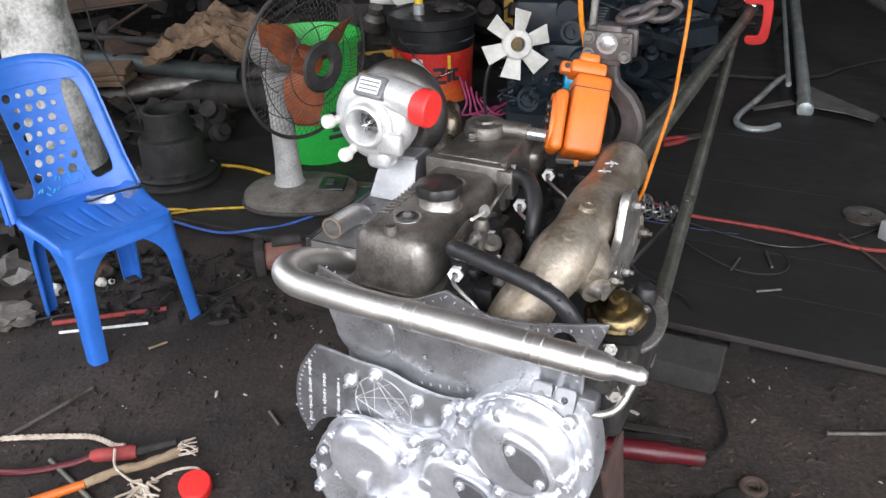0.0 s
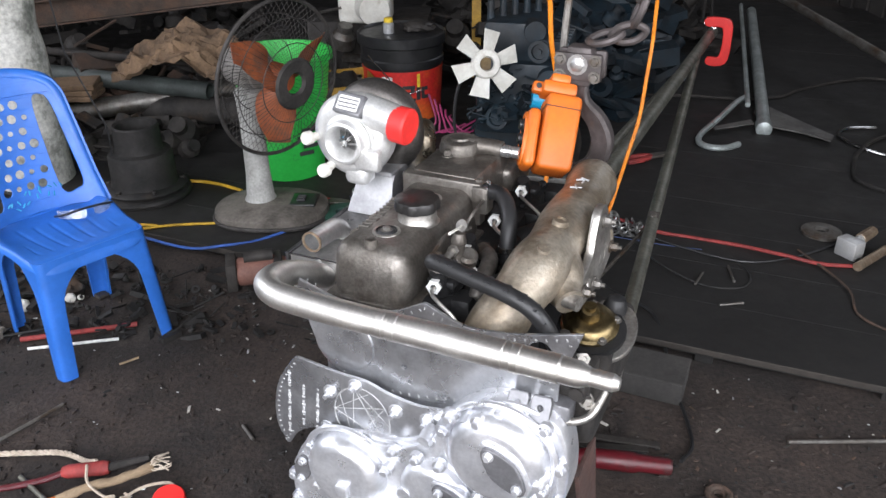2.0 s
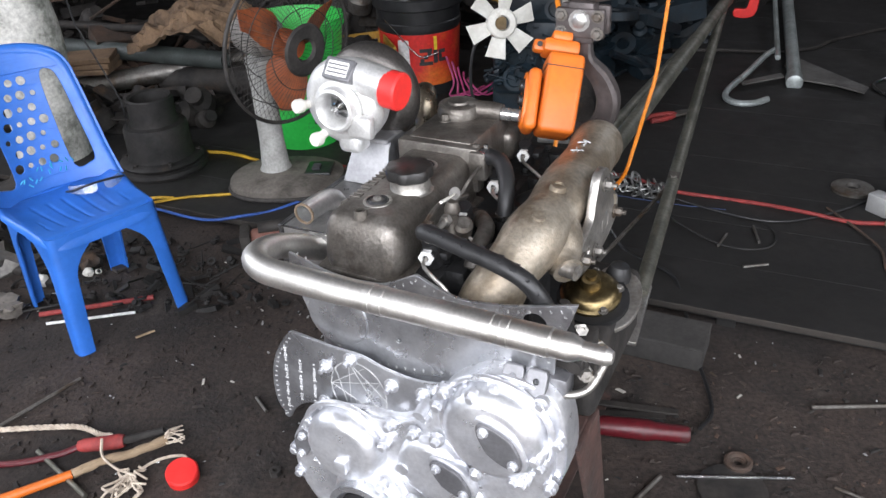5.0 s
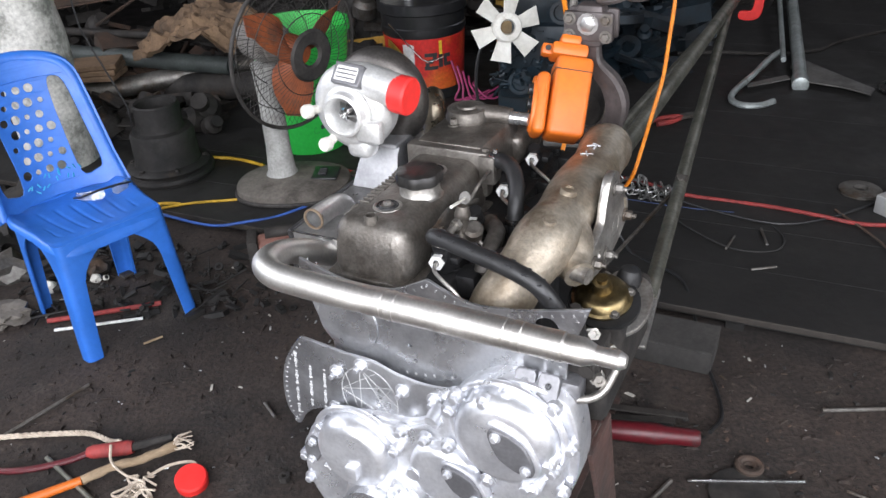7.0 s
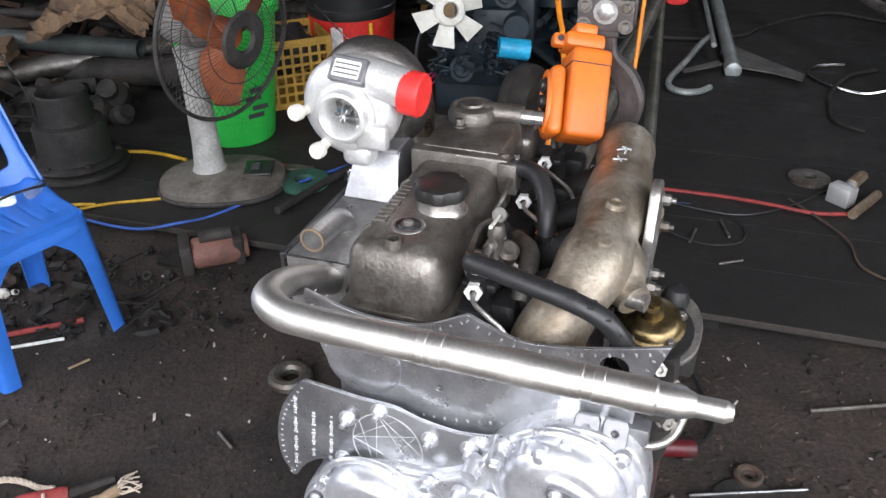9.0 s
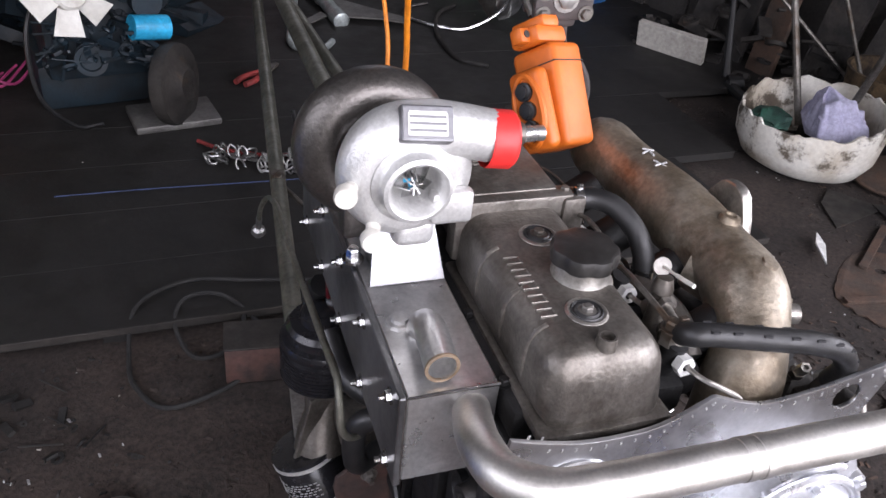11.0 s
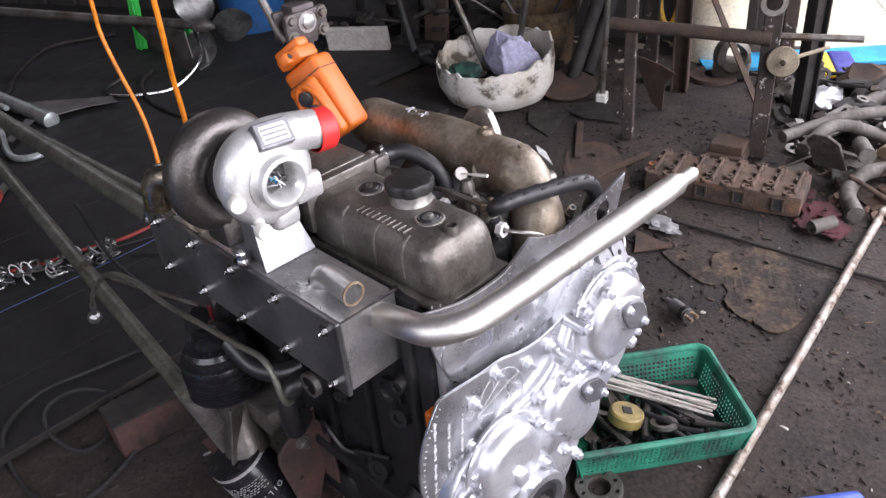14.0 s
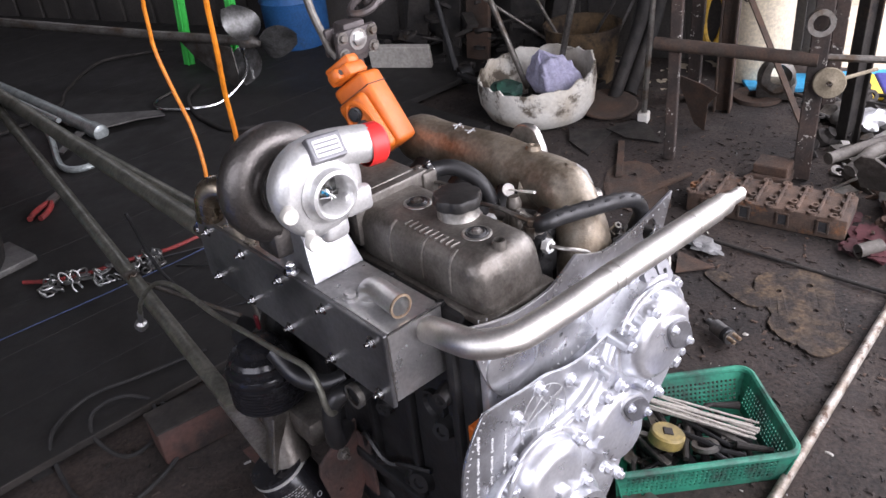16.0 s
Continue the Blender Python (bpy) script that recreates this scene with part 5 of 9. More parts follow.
def wrap_text(b, text, cx, cy, z, r, size, a0):
    for i, ch in enumerate(text):
        a = a0 + i * size * 0.78 / r
        if ch != " ":
            m = Matrix.Translation((cx + r * math.cos(a), cy + r * math.sin(a), z)) @ Matrix.Rotation(a + math.pi / 2, 4, "Z") @ Matrix.Rotation(math.pi / 2, 4, "X")
            add_text(b, m, ch, size, 0.0004)


bm = B()
wrap_text(bm, "OIL-FILTER", 0, 0, 0.0, 0.0686, 0.019, radians(-44))
turned = Matrix.Rotation(radians(12), 4, "Z") @ Matrix.Rotation(math.pi, 4, "X") @ Matrix.Rotation(radians(-12), 4, "Z")
bm.transform(FM @ Matrix.Translation((0, 0, 0.112)) @ turned)
part("filter_title", bm, "mark_pale", ofil, "printed words on the filter can")
bm = B()
for k in range(6):
    for j in range(14):
        a = radians(-55 + j * 8 + (k % 2) * 3)
        if (j * 5 + k * 3) % 7:
            add_box(bm, (-0.0032, -0.0004, -0.0011), (0.0032, 0.0004, 0.0011), 0, 1, Matrix.Translation((0.0686 * math.cos(a), 0.0686 * math.sin(a), 0.168 - k * 0.0062)) @ Matrix.Rotation(a + math.pi / 2, 4, "Z"))
bm.transform(FM)
tagged(part("filter_print", bm, "mark_grey", ofil), kind="stuff")
for j, z in ((0, 0.070), (1, 0.060), (2, 0.078)):
    bm = B()
    a = radians(-10 + j * 14)
    lathe(bm, [(0, 0), (0.009, 0), (0.009, 0.0008), (0, 0.0008)], (0.068 * math.cos(a), 0.068 * math.sin(a), z), (math.cos(a), math.sin(a), 0), 12)
    bm.transform(FM)
    part("filter_emblem", bm, "mark_grey", ofil)
for pts, r in (([(-0.30, 0.60, 0.60), (-0.31, 0.62, 0.57), (-0.30, 0.61, 0.53), (-0.28, 0.56, 0.52)], 0.022), ([(-0.31, 0.47, 0.60), (-0.30, 0.41, 0.56), (-0.27, 0.36, 0.55), (-0.23, 0.33, 0.56)], 0.02), ([(-0.22, 0.27, 0.575), (-0.275, 0.275, 0.58), (-0.303, 0.285, 0.555), (-0.305, 0.295, 0.49), (-0.29, 0.315, 0.435), (-0.245, 0.35, 0.42)], 0.019), ([(-0.22, 0.24, 0.60), (-0.25, 0.235, 0.60), (-0.275, 0.23, 0.60)], 0.022)):
    bm = B()
    sweep(bm, spline(pts, 6), r, 14)
    part("coolant_hose", bm, "black_plastic", engine)
bm = B()
lathe(bm, [(0.019, 0), (0.026, 0), (0.026, 0.012), (0.019, 0.012)], (-0.272, 0.23, 0.60), (-1, 0, 0), 20)
part("hose_end", bm, "old_steel", engine)
bm = B()
lathe(bm, [(0, 0), (0.016, 0), (0.014, 0.004), (0.006, 0.004), (0, 0.002)], (-0.235, 0.30, 0.68), (-1, 0, 0), 16)
part("sender_plug", bm, "old_steel", engine)
bm = B()
add_box(bm, (-0.303, 0.537, 0.615), (-0.295, 0.549, 0.65), 0.002, 1)
part("red_tape", bm, "red_dark", engine)
bm = B()
add_box(bm, (-0.208, 0.046, 0.745), (-0.198, 0.056, 0.80), 0.002, 1)
part("red_gasket", bm, "red_oxide", engine)
bm = B()
sweep(bm, spline([(-0.270, 0.30, 0.535), (-0.315, 0.262, 0.560), (-0.338, 0.238, 0.605), (-0.342, 0.242, 0.655), (-0.34, 0.278, 0.680), (-0.34, 0.37, 0.664), (-0.34, 0.489, 0.646), (-0.34, 0.664, 0.618), (-0.34, 0.839, 0.608), (-0.34, 0.978, 0.565), (-0.34, 1.10, 0.487), (-0.34, 1.20, 0.40), (-0.34, 1.235, 0.35)], 6), 0.0062, 10)
wire = part("sensor_lead", bm, "pole_steel", engine, "braided steel hose with a brass nozzle")
bm = B()
lathe(bm, [(0, 0), (0.012, 0.002), (0.02, 0.018), (0.016, 0.034), (0.008, 0.04), (0.008, 0.09), (0, 0.09)], (-0.34, 1.275, 0.275), (0, -0.45, 0.89), 14)
part("lead_nozzle", bm, "weld_steel", wire)
random.seed(21)
for k in range(7):
    bm = B()
    y, z, r = random.uniform(0.0, 0.30), random.uniform(0.34, 0.70), random.uniform(0.010, 0.026)
    h = random.uniform(0.015, 0.045)
    lathe(bm, [(0, 0), (r * 1.3, 0), (r, h * 0.5), (r * 0.9, h), (r * 0.5, h), (r * 0.45, h * 0.8), (0, h * 0.8)], (-0.2, y, z), (-1, random.uniform(-0.4, 0.2), random.uniform(-0.3, 0.3)), 12)
    part("casting_boss", bm, "cast_iron", block)
for k in range(2):
    bm = B()
    y, z = random.uniform(0.0, 0.25), random.uniform(0.36, 0.66)
    cable(bm, [(-0.215, y, z), (-0.235, y + 0.05, z + random.uniform(-0.06, 0.06)), (-0.23, y + 0.12, z + random.uniform(-0.1, 0.05)), (-0.21, y + 0.16, z - 0.05)], random.uniform(0.005, 0.010))
    part("oil_line", bm, "black_rubber", engine)
bm = B()
add_box(bm, (-0.03, -0.05, 0.625), (-0.0, -0.035, 0.66), 0.003, 1, Matrix.Translation((-0.2, 0, 0)))
part("orange_tag", bm, "orange_plastic", engine)
for pts in (((-0.205, 0.12, 0.42), (-0.225, 0.2, 0.40), (-0.215, 0.3, 0.33)), ((-0.205, 0.33, 0.70), (-0.222, 0.36, 0.66), (-0.212, 0.42, 0.64))):
    bm = B()
    cable(bm, pts, 0.006)
    part("oil_line", bm, "cast_iron", engine)

# mounts and the stand's beams
for s, y in ((-1, 0.375), (1, 0.10), (1, 0.52)):
    bm = B()
    x0 = -0.21 if s < 0 else 0.03
    add_plate(bm, Matrix.Translation((x0, y, 0)) @ FRONT, [(0, 0.40), (s * 0.085, 0.35), (s * 0.104, 0.335), (s * 0.108, 0.31), (s * 0.072, 0.112), (s * 0.050, 0.105), (0, 0.23)], [(s * 0.066, 0.24, 0.006)], 0.008, 0.001)
    add_box(bm, (min(x0, x0 + s * 0.115), y - 0.045, 0.098), (max(x0, x0 + s * 0.115), y + 0.045, 0.106), 0.002, 1)
    add_box(bm, (x0 - 0.004, y - 0.05, 0.2), (x0 + 0.004, y + 0.05, 0.37), 0.002, 1)
    mount = part("mount_bracket", bm, "mount_red", engine, "dirty red-oxide painted steel mount")
    bm = B()
    hexbolt(bm, (x0 + s * 0.045, y - 0.004, 0.335), (0, -1, 0), 0.011, 0.012, True, 0.012)
    part("mount_bolt", bm, "old_steel", mount)
for x in (-0.285, 0.115):
    bm = B()
    add_box(bm, (x - 0.035, -0.36, 0.0), (x + 0.035, 0.80, 0.008), 0.001, 1)
    add_box(bm, (x - 0.035, -0.36, 0.09), (x + 0.035, 0.80, 0.098), 0.001, 1)
    add_box(bm, (x - 0.004, -0.36, 0.008), (x + 0.004, 0.80, 0.09))
    part("stand_beam", bm, "mount_red", engine)
bm = B()
add_plate(bm, Matrix.Translation((0.30, 0, 0)) @ Matrix(((0, 0, 1, 0), (1, 0, 0, 0), (0, 1, 0, 0), (0, 0, 0, 1))), [(-0.05, 0.60), (0.06, 0.60), (0.20, 0.11), (0.14, 0.11)], [], 0.008, 0.001)
add_box(bm, (0.10, 0.12, 0.098), (0.304, 0.2, 0.108), 0.001, 1)
part("stay_plate", bm, "mount_red", engine)

# ---- tail frame behind the engine ----
EM = pose(0, -0.3, 0, 0, 0, -22.7)
tail = thing("tail_frame", EM, "long dark steel tail poles running back from the engine", "boat tail")
bm = B()
sweep(bm, [(-0.063, 0.70, 0.478), (-0.063, 1.5, 0.470), (-0.063, 2.6, 0.458), (-0.063, 4.15, 0.440)], 0.030, 18)
part("main_tube", bm, "pole_steel", tail)
bm = B()
sweep(bm, [(-0.063, 0.80, 0.478), (-0.063, 0.86, 0.478), (-0.063, 0.865, 0.478), (-0.063, 1.0, 0.476)], [0.05, 0.05, 0.04, 0.036], 18)
part("tube_socket", bm, "pole_steel", tail)
for sx, a in ((1, (0.190, 0.80, 0.275)), (-1, (-0.325, 0.66, 0.255))):
    b = (-0.082 if sx > 0 else -0.063, 3.75, 0.42)
    a, b = V(*a), V(*b)
    bm = B()
    sweep(bm, [a.lerp(b, 0.04), a.lerp(b, 0.06), a.lerp(b, 0.5), a.lerp(b, 1.0)], [0.0235, 0.023, 0.023, 0.022], 16)
    stay = part("side_stay", bm, "pole_steel", tail)
    bm = B()
    add_box(bm, (-0.026, -0.007, -0.10), (0.026, 0.007, 0.17), 0.004, 2, Matrix.Translation(a) @ frame_to(b - a))
    part("flattened_end", bm, "flange_alu", stay)
    bm = B()
    p = a.lerp(b, 0.275)
    hexbolt(bm, p + V(0, -0.008, 0.017), (0, -0.4, 1), 0.011, 0.01)
    add_box(bm, (-0.02, -0.025, -0.004), (0.02, 0.025, 0.002), 0.002, 1, Matrix.Translation(p + V(0, 0, 0.017)) @ frame_to((0, -0.4, 1)))
    rod(bm, p, V(-0.063, p.y - 0.55, 0.16) if sx > 0 else V(-0.063, p.y - 0.3, 0.2), 0.007, None, 8)
    part("stay_brace", bm, "old_steel", stay)
bm = B()
cc = V(-0.063, 4.08, 0.44)
CL = Matrix.Translation(cc + V(0.045, -0.03, -0.03)) @ FRONT
add_plate(bm, CL, [(p.x, p.y) for p in spline([(-0.075, 0.125, 0), (0.03, 0.128, 0), (0.068, 0.10, 0), (0.074, 0.0, 0), (0.068, -0.11, 0), (0.03, -0.145, 0), (-0.04, -0.145, 0), (-0.045, -0.11, 0), (0.012, -0.105, 0), (0.030, -0.07, 0), (0.034, 0.0, 0), (0.030, 0.06, 0), (0.01, 0.085, 0), (-0.07, 0.085, 0)], 3, True)], [], 0.030, 0.006)
clamp = part("screw_clamp", bm, "red_plastic", tail, "red cast screw clamp")
bm = B()
rod(bm, cc + V(-0.05, 0, 0.06), cc + V(0.02, 0, 0.03), 0.012, None, 10)
part("clamp_screw", bm, "bright_steel", clamp)

# ---- hoist: chain, hook, pendant, cables ----
hoist = thing("hoist_hook", EM, "greasy iron crane hook and block hanging on a chain", "crane hook")
hb = V(0.082, 0.60, 1.13)
bm = B()
add_box(bm, (-0.028, -0.022, -0.045), (0.028, 0.022, 0.04), 0.008, 2, Matrix.Translation(hb))
add_box(bm, (-0.052, -0.027, -0.032), (0.052, -0.012, 0.028), 0.006, 2, Matrix.Translation(hb))
add_box(bm, (-0.052, 0.012, -0.032), (0.052, 0.027, 0.028), 0.006, 2, Matrix.Translation(hb))
part("hook_block", bm, "hook_iron", hoist)
for dx, dz, r in ((0, 0.004, 0.015), (-0.038, 0.014, 0.009), (0.038, 0.014, 0.009), (0.038, -0.02, 0.009), (-0.038, -0.02, 0.009)):
    bm = B()
    hexbolt(bm, hb + V(dx, -0.027, dz), (0, -1, 0), r, 0.008)
    part("block_bolt", bm, "weld_steel" if r > 0.01 else "old_steel", hoist)
bm = B()
hk = spline([hb + V(0.006, 0, -0.035), hb + V(0.010, 0, -0.085), hb + V(0.044, 0, -0.125), hb + V(0.060, 0, -0.17), hb + V(0.046, 0, -0.220), hb + V(0.006, 0, -0.243), hb + V(-0.034, 0, -0.225), hb + V(-0.052, 0, -0.190)], 7)
rings = []
for i, p in enumerate(hk):
    t = (hk[min(i + 1, len(hk) - 1)] - hk[max(i - 1, 0)]).normalized()
    side = V(0, 1, 0)
    out = t.cross(side).normalized()
    u = i / (len(hk) - 1)
    wd = 0.013 + 0.012 * math.sin(math.pi * min(1.0, u * 1.12)) ** 1.3
    th = 0.013 + 0.009 * math.sin(math.pi * min(1.0, u * 1.12))
    rings.append([bm.verts.new(p + out * wd * a + side * th * b) for a, b in ((-1, 0), (-0.8, 0.55), (0, 0.75), (0.7, 1), (1, 0.6), (1, -0.6), (0.7, -1), (0, -0.75), (-0.8, -0.55))])
for a, b in zip(rings, rings[1:]):
    for k in range(9):
        bm.faces.new((a[k], a[(k + 1) % 9], b[(k + 1) % 9], b[k]))
bm.faces.new(rings[0])
bm.faces.new(rings[-1])
part("hook", bm, "hook_iron", hoist)
bm = B()
link = spline([(0.018, 0, 0.016), (0.018, 0, -0.016), (0, 0, -0.036), (-0.018, 0, -0.016), (-0.018, 0, 0.016), (0, 0, 0.036)], 4, True)
sweep(bm, link, 0.0082, 8, True)
lk = part("chain_link", bm, "hook_iron", hoist)
chain = spline([hb + V(0.0, 0, 0.045), hb + V(0.03, 0, 0.062), hb + V(0.075, 0.01, 0.055), hb + V(0.105, 0.01, 0.09), hb + V(0.115, 0.01, 0.16), hb + V(0.12, 0.01, 0.5), hb + V(0.12, 0.01, 1.2), hb + V(0.12, 0.01, 3.3)], 60)
acc, prev, cnt = 0.0, chain[0], 0
for a, b in zip(chain, chain[1:]):
    acc += (b - a).length
    if acc > 0.053:
        acc = 0.0
        m = Matrix.Translation(b) @ (b - prev).to_track_quat("Z", "Y").to_matrix().to_4x4() @ Matrix.Rotation(radians(90 * (cnt % 2) + 20), 4, "Z")
        prev = b
        if cnt == 0:
            lk.matrix_basis = m
        else:
            shared("chain_link", lk.data, hoist, m)
        cnt += 1

PU = V(-0.10, 0.60, 0.79).normalized()
PX = V(0.85, 0.53, 0.0)
PX = (PX - PU * PX.dot(PU)).normalized()
PM = Matrix((PX, PU.cross(PX), PU)).transposed().to_4x4()
PM.translation = V(0.068, 0.465, 0.925)
pend = thing("hoist_pendant", EM @ PM, "orange plastic hoist pendant control with push buttons", "hoist control")
bm = B()
add_box(bm, (-0.042, -0.044, 0.0), (0.042, 0.044, 0.166), 0.012, 3)
for v in bm.verts:
    if v.co.z < 0.03:
        v.co.x *= 0.9
        v.co.y *= 0.9
    if v.co.z > 0.14 and v.co.x < 0:
        v.co.x *= 0.8
part("housing", bm, "orange_plastic", pend)
bm = B()
add_box(bm, (-0.068, -0.034, 0.0), (-0.040, 0.034, 0.13), 0.013, 4)
grip = part("button_panel", bm, "orange_plastic", pend)
bm = B()
sweep(bm, [V(-0.067, 0.026 * math.cos(a), 0.065 + 0.055 * math.sin(a)) for a in np.linspace(0, math.tau, 30, endpoint=False)], 0.006, 8, True)
part("button_surround", bm, "orange_plastic", grip)
bm = B()
sweep(bm, [(x, y, 0.134) for x, y in ((-0.036, -0.0445), (0.036, -0.0445), (0.0425, -0.038), (0.0425, 0.038), (0.036, 0.0445), (-0.036, 0.0445))], 0.0011, 5, True)
part("housing_seam", bm, "mark_dark", pend)
for z in (0.035, 0.065, 0.095):
    bm = B()
    lathe(bm, [(0, 0), (0.015, 0), (0.015, 0.006), (0.011, 0.007), (0.011, 0.012), (0, 0.013)], (-0.068, 0, z), (-1, 0, 0), 18)
    part("push_button", bm, "black_plastic", grip)
bm = B()
add_box(bm, (-0.045, -0.030, 0.168), (0.03, 0.030, 0.197), 0.008, 2)
add_box(bm, (-0.064, -0.013, 0.171), (-0.035, 0.013, 0.196), 0.006, 2)
add_box(bm, (-0.03, -0.034, 0.192), (0.012, 0.034, 0.212), 0.006, 2)
part("top_clamp", bm, "orange_plastic", pend)
bm = B()
rod(bm, (-0.052, -0.015, 0.184), (-0.052, 0.015, 0.184), 0.006, None, 10)
part("clamp_screw", bm, "mark_dark", pend)
bm = B()
sweep(bm, spline([(-0.008, 0, 0.22), (-0.008, 0.0, 0.27), (-0.02, -0.05, 0.42), (-0.06, -0.3, 0.9), (-0.15, -0.9, 2.0)], 8), 0.0085, 10)
part("conduit", bm, "old_steel", pend, "grey armoured cable")

for pts in (((0.25, 0.53, 4.45), (0.255, 0.54, 1.6), (0.268, 0.555, 1.17), (0.288, 0.579, 1.032), (0.302, 0.594, 0.977), (0.312, 0.602, 0.86), (0.29, 0.60, 0.74), (0.26, 0.53, 0.64), (0.21, 0.40, 0.565), (0.19, 0.33, 0.55)), ((0.655, 1.12, 4.45), (0.658, 1.14, 1.5), (0.660, 1.155, 1.05), (0.660, 1.158, 0.945), (0.643, 1.113, 0.834), (0.621, 1.055, 0.724), (0.589, 1.012, 0.625), (0.560, 0.99, 0.515), (0.53, 0.95, 0.44), (0.47, 0.83, 0.43))):
    bm = B()
    cable(bm, pts, 0.0062, 10, 8)
    tagged(part("hanging_cable", bm, "cable_orange"), "bright orange electric cable hanging from the roof", "cable", "hanging cables")

# ---- blue plastic chair ----
chair = thing("plastic_chair", pose(-1.271, 0.854, 0, 0, 0, 50), "blue moulded plastic chair with round holes, dirty feet", "chair")
SH = 0.41


def chair_leg(sx, sy, foot, top):
    """An angle-shaped moulded leg that widens into half an arch under the seat."""
    bm = B()
    rings = []
    for k in range(15):
        q = k / 14
        q = q + 0.10 * math.sin(math.pi * q)
        c = V(*foot).lerp(V(*top), q)
        z = SH * q
        w = 0.050 + 0.014 * q + 0.145 * max(0.0, (q - 0.62) / 0.38) ** 2.2
        r = 0.020 + 0.006 * q
        pts = [c + V(-sx * w, 0, 0), c + V(-sx * (w * 0.6 + r * 0.4), sy * 0.002, 0), c + V(-sx * r, 0, 0)]
        pts += [c + V(-sx * r * (1 - math.sin(a)), -sy * r * (1 - math.cos(a)), 0) for a in (0.4, 0.8, 1.2)]
        pts += [c + V(0, -sy * r, 0), c + V(sx * 0.002, -sy * (w * 0.6 + r * 0.4), 0), c + V(0, -sy * w, 0)]
        rings.append([bm.verts.new(p + V(0, 0, z)) for p in pts])
    for a, b in zip(rings, rings[1:]):
        for i in range(len(a) - 1):
            bm.faces.new((a[i], a[i + 1], b[i + 1], b[i]))
    bmesh.ops.recalc_face_normals(bm, faces=bm.faces)
    bmesh.ops.solidify(bm, geom=bm.faces[:], thickness=0.006)
    return bm


for sx, sy, fx, fy, tx, ty in ((-1, -1, 0.203, 0.222, 0.182, 0.192), (1, -1, 0.203, 0.222, 0.182, 0.192), (-1, 1, 0.178, 0.228, 0.178, 0.19), (1, 1, 0.178, 0.228, 0.178, 0.19)):
    leg = part("leg", chair_leg(sx, sy, (sx * fx, sy * fy, 0), (sx * tx, sy * ty, 0)), "blue_plastic", chair)
    bm = B()
    add_box(bm, (sx * fx - sx * 0.046 - 0.004, sy * fy - sy * 0.024 - 0.021, 0.0), (sx * fx - sx * 0.026 + 0.022, sy * fy - sy * 0.024 + 0.021, 0.012), 0.003, 1)
    part("foot_pad", bm, "dark_junk", leg, "grimy worn plastic foot")


def seat_height(x, y):
    dish = -0.020 * max(0.0, 1 - (x / 0.18) ** 2) * max(0.0, 1 - ((y - 0.03) / 0.20) ** 2)
    lip = -0.020 * max(0.0, (-0.145 - y) / 0.055) ** 2
    flank = 0.016 * max(0.0, (abs(x) - 0.12) / 0.07) ** 2 * max(0.0, min(1.0, (y + 0.12) / 0.25))
    groove = 0.0
    if -0.12 < y < 0.12:
        u = (x / (1.0 + 0.9 * (y + 0.12))) / 0.044
        groove = -0.0035 * max(0.0, 1 - abs(u - round(u)) / 0.16) * (abs(x) < 0.14) * min(1.0, (0.12 - abs(y)) / 0.02)
    return SH + dish + lip + flank + groove


bm = B()
bmesh.ops.create_grid(bm, x_segments=90, y_segments=40, size=1.0)
for v in bm.verts:
    u, w = v.co.x, v.co.y
    k = (abs(u) ** 6 + abs(w) ** 6) ** (1 / 6) / max(1e-6, max(abs(u), abs(w)))
    x, y = (0.198 + 0.016 * max(0.0, 1 - abs(w - 0.35) / 0.6)) * u / max(1.0, k), 0.205 * w / max(1.0, k)
    edge = max(abs(u), abs(w))
    v.co = V(x, y, seat_height(x, y) - 0.018 * max(0.0, (edge - 0.93) / 0.07) ** 2)
bmesh.ops.solidify(bm, geom=bm.faces[:], thickness=0.005)
part("seat", bm, "blue_plastic", chair, "", 50)


def on_back(x, h, off=0.0):
    """A point of the curved backrest at a width and a height over the seat."""
    return V(x, 0.195 + 0.36 * h - 1.6 * x * x + off, SH + 0.002 + h)


outl = [(-0.226, 0.0)] + [(p.x, p.y) for p in spline([(-0.216, 0.10, 0), (-0.207, 0.30, 0), (-0.198, 0.385, 0), (-0.165, 0.425, 0), (-0.09, 0.444, 0), (0, 0.449, 0), (0.09, 0.444, 0), (0.165, 0.425, 0), (0.198, 0.385, 0), (0.207, 0.30, 0), (0.216, 0.10, 0)], 5)] + [(0.226, 0.0)]
holes = []
for s in (-1, 1):
    holes.append([(p.x * s, p.y) for p in spline([(0.100, 0.050, 0), (0.150, 0.046, 0), (0.172, 0.075, 0), (0.168, 0.2, 0), (0.160, 0.335, 0), (0.138, 0.368, 0), (0.108, 0.350, 0), (0.098, 0.22, 0)], 4, True)])
random.seed(3)
for r in range(7):
    for c in range(4):
        holes.append((-0.060 + 0.040 * c + (0.010 if r % 2 else -0.010), 0.085 + 0.043 * r, (0.0165, 0.0105, 0.0145)[(r * 2 + c) % 3]))
bm = B()
add_plate(bm, FRONT, outl, holes, 0.007, 0.002)
bmesh.ops.subdivide_edges(bm, edges=[e for e in bm.edges if e.calc_length() > 0.06], cuts=3, use_grid_fill=False)
bmesh.ops.triangulate(bm, faces=bm.faces[:])
for v in bm.verts:
    v.co = on_back(v.co.x, v.co.z, v.co.y)
back = part("backrest", bm, "blue_plastic", chair)
bm = B()
path = [on_back(p[0] * 0.955, p[1] * 0.985, 0.004) for p in outl]
rings = []
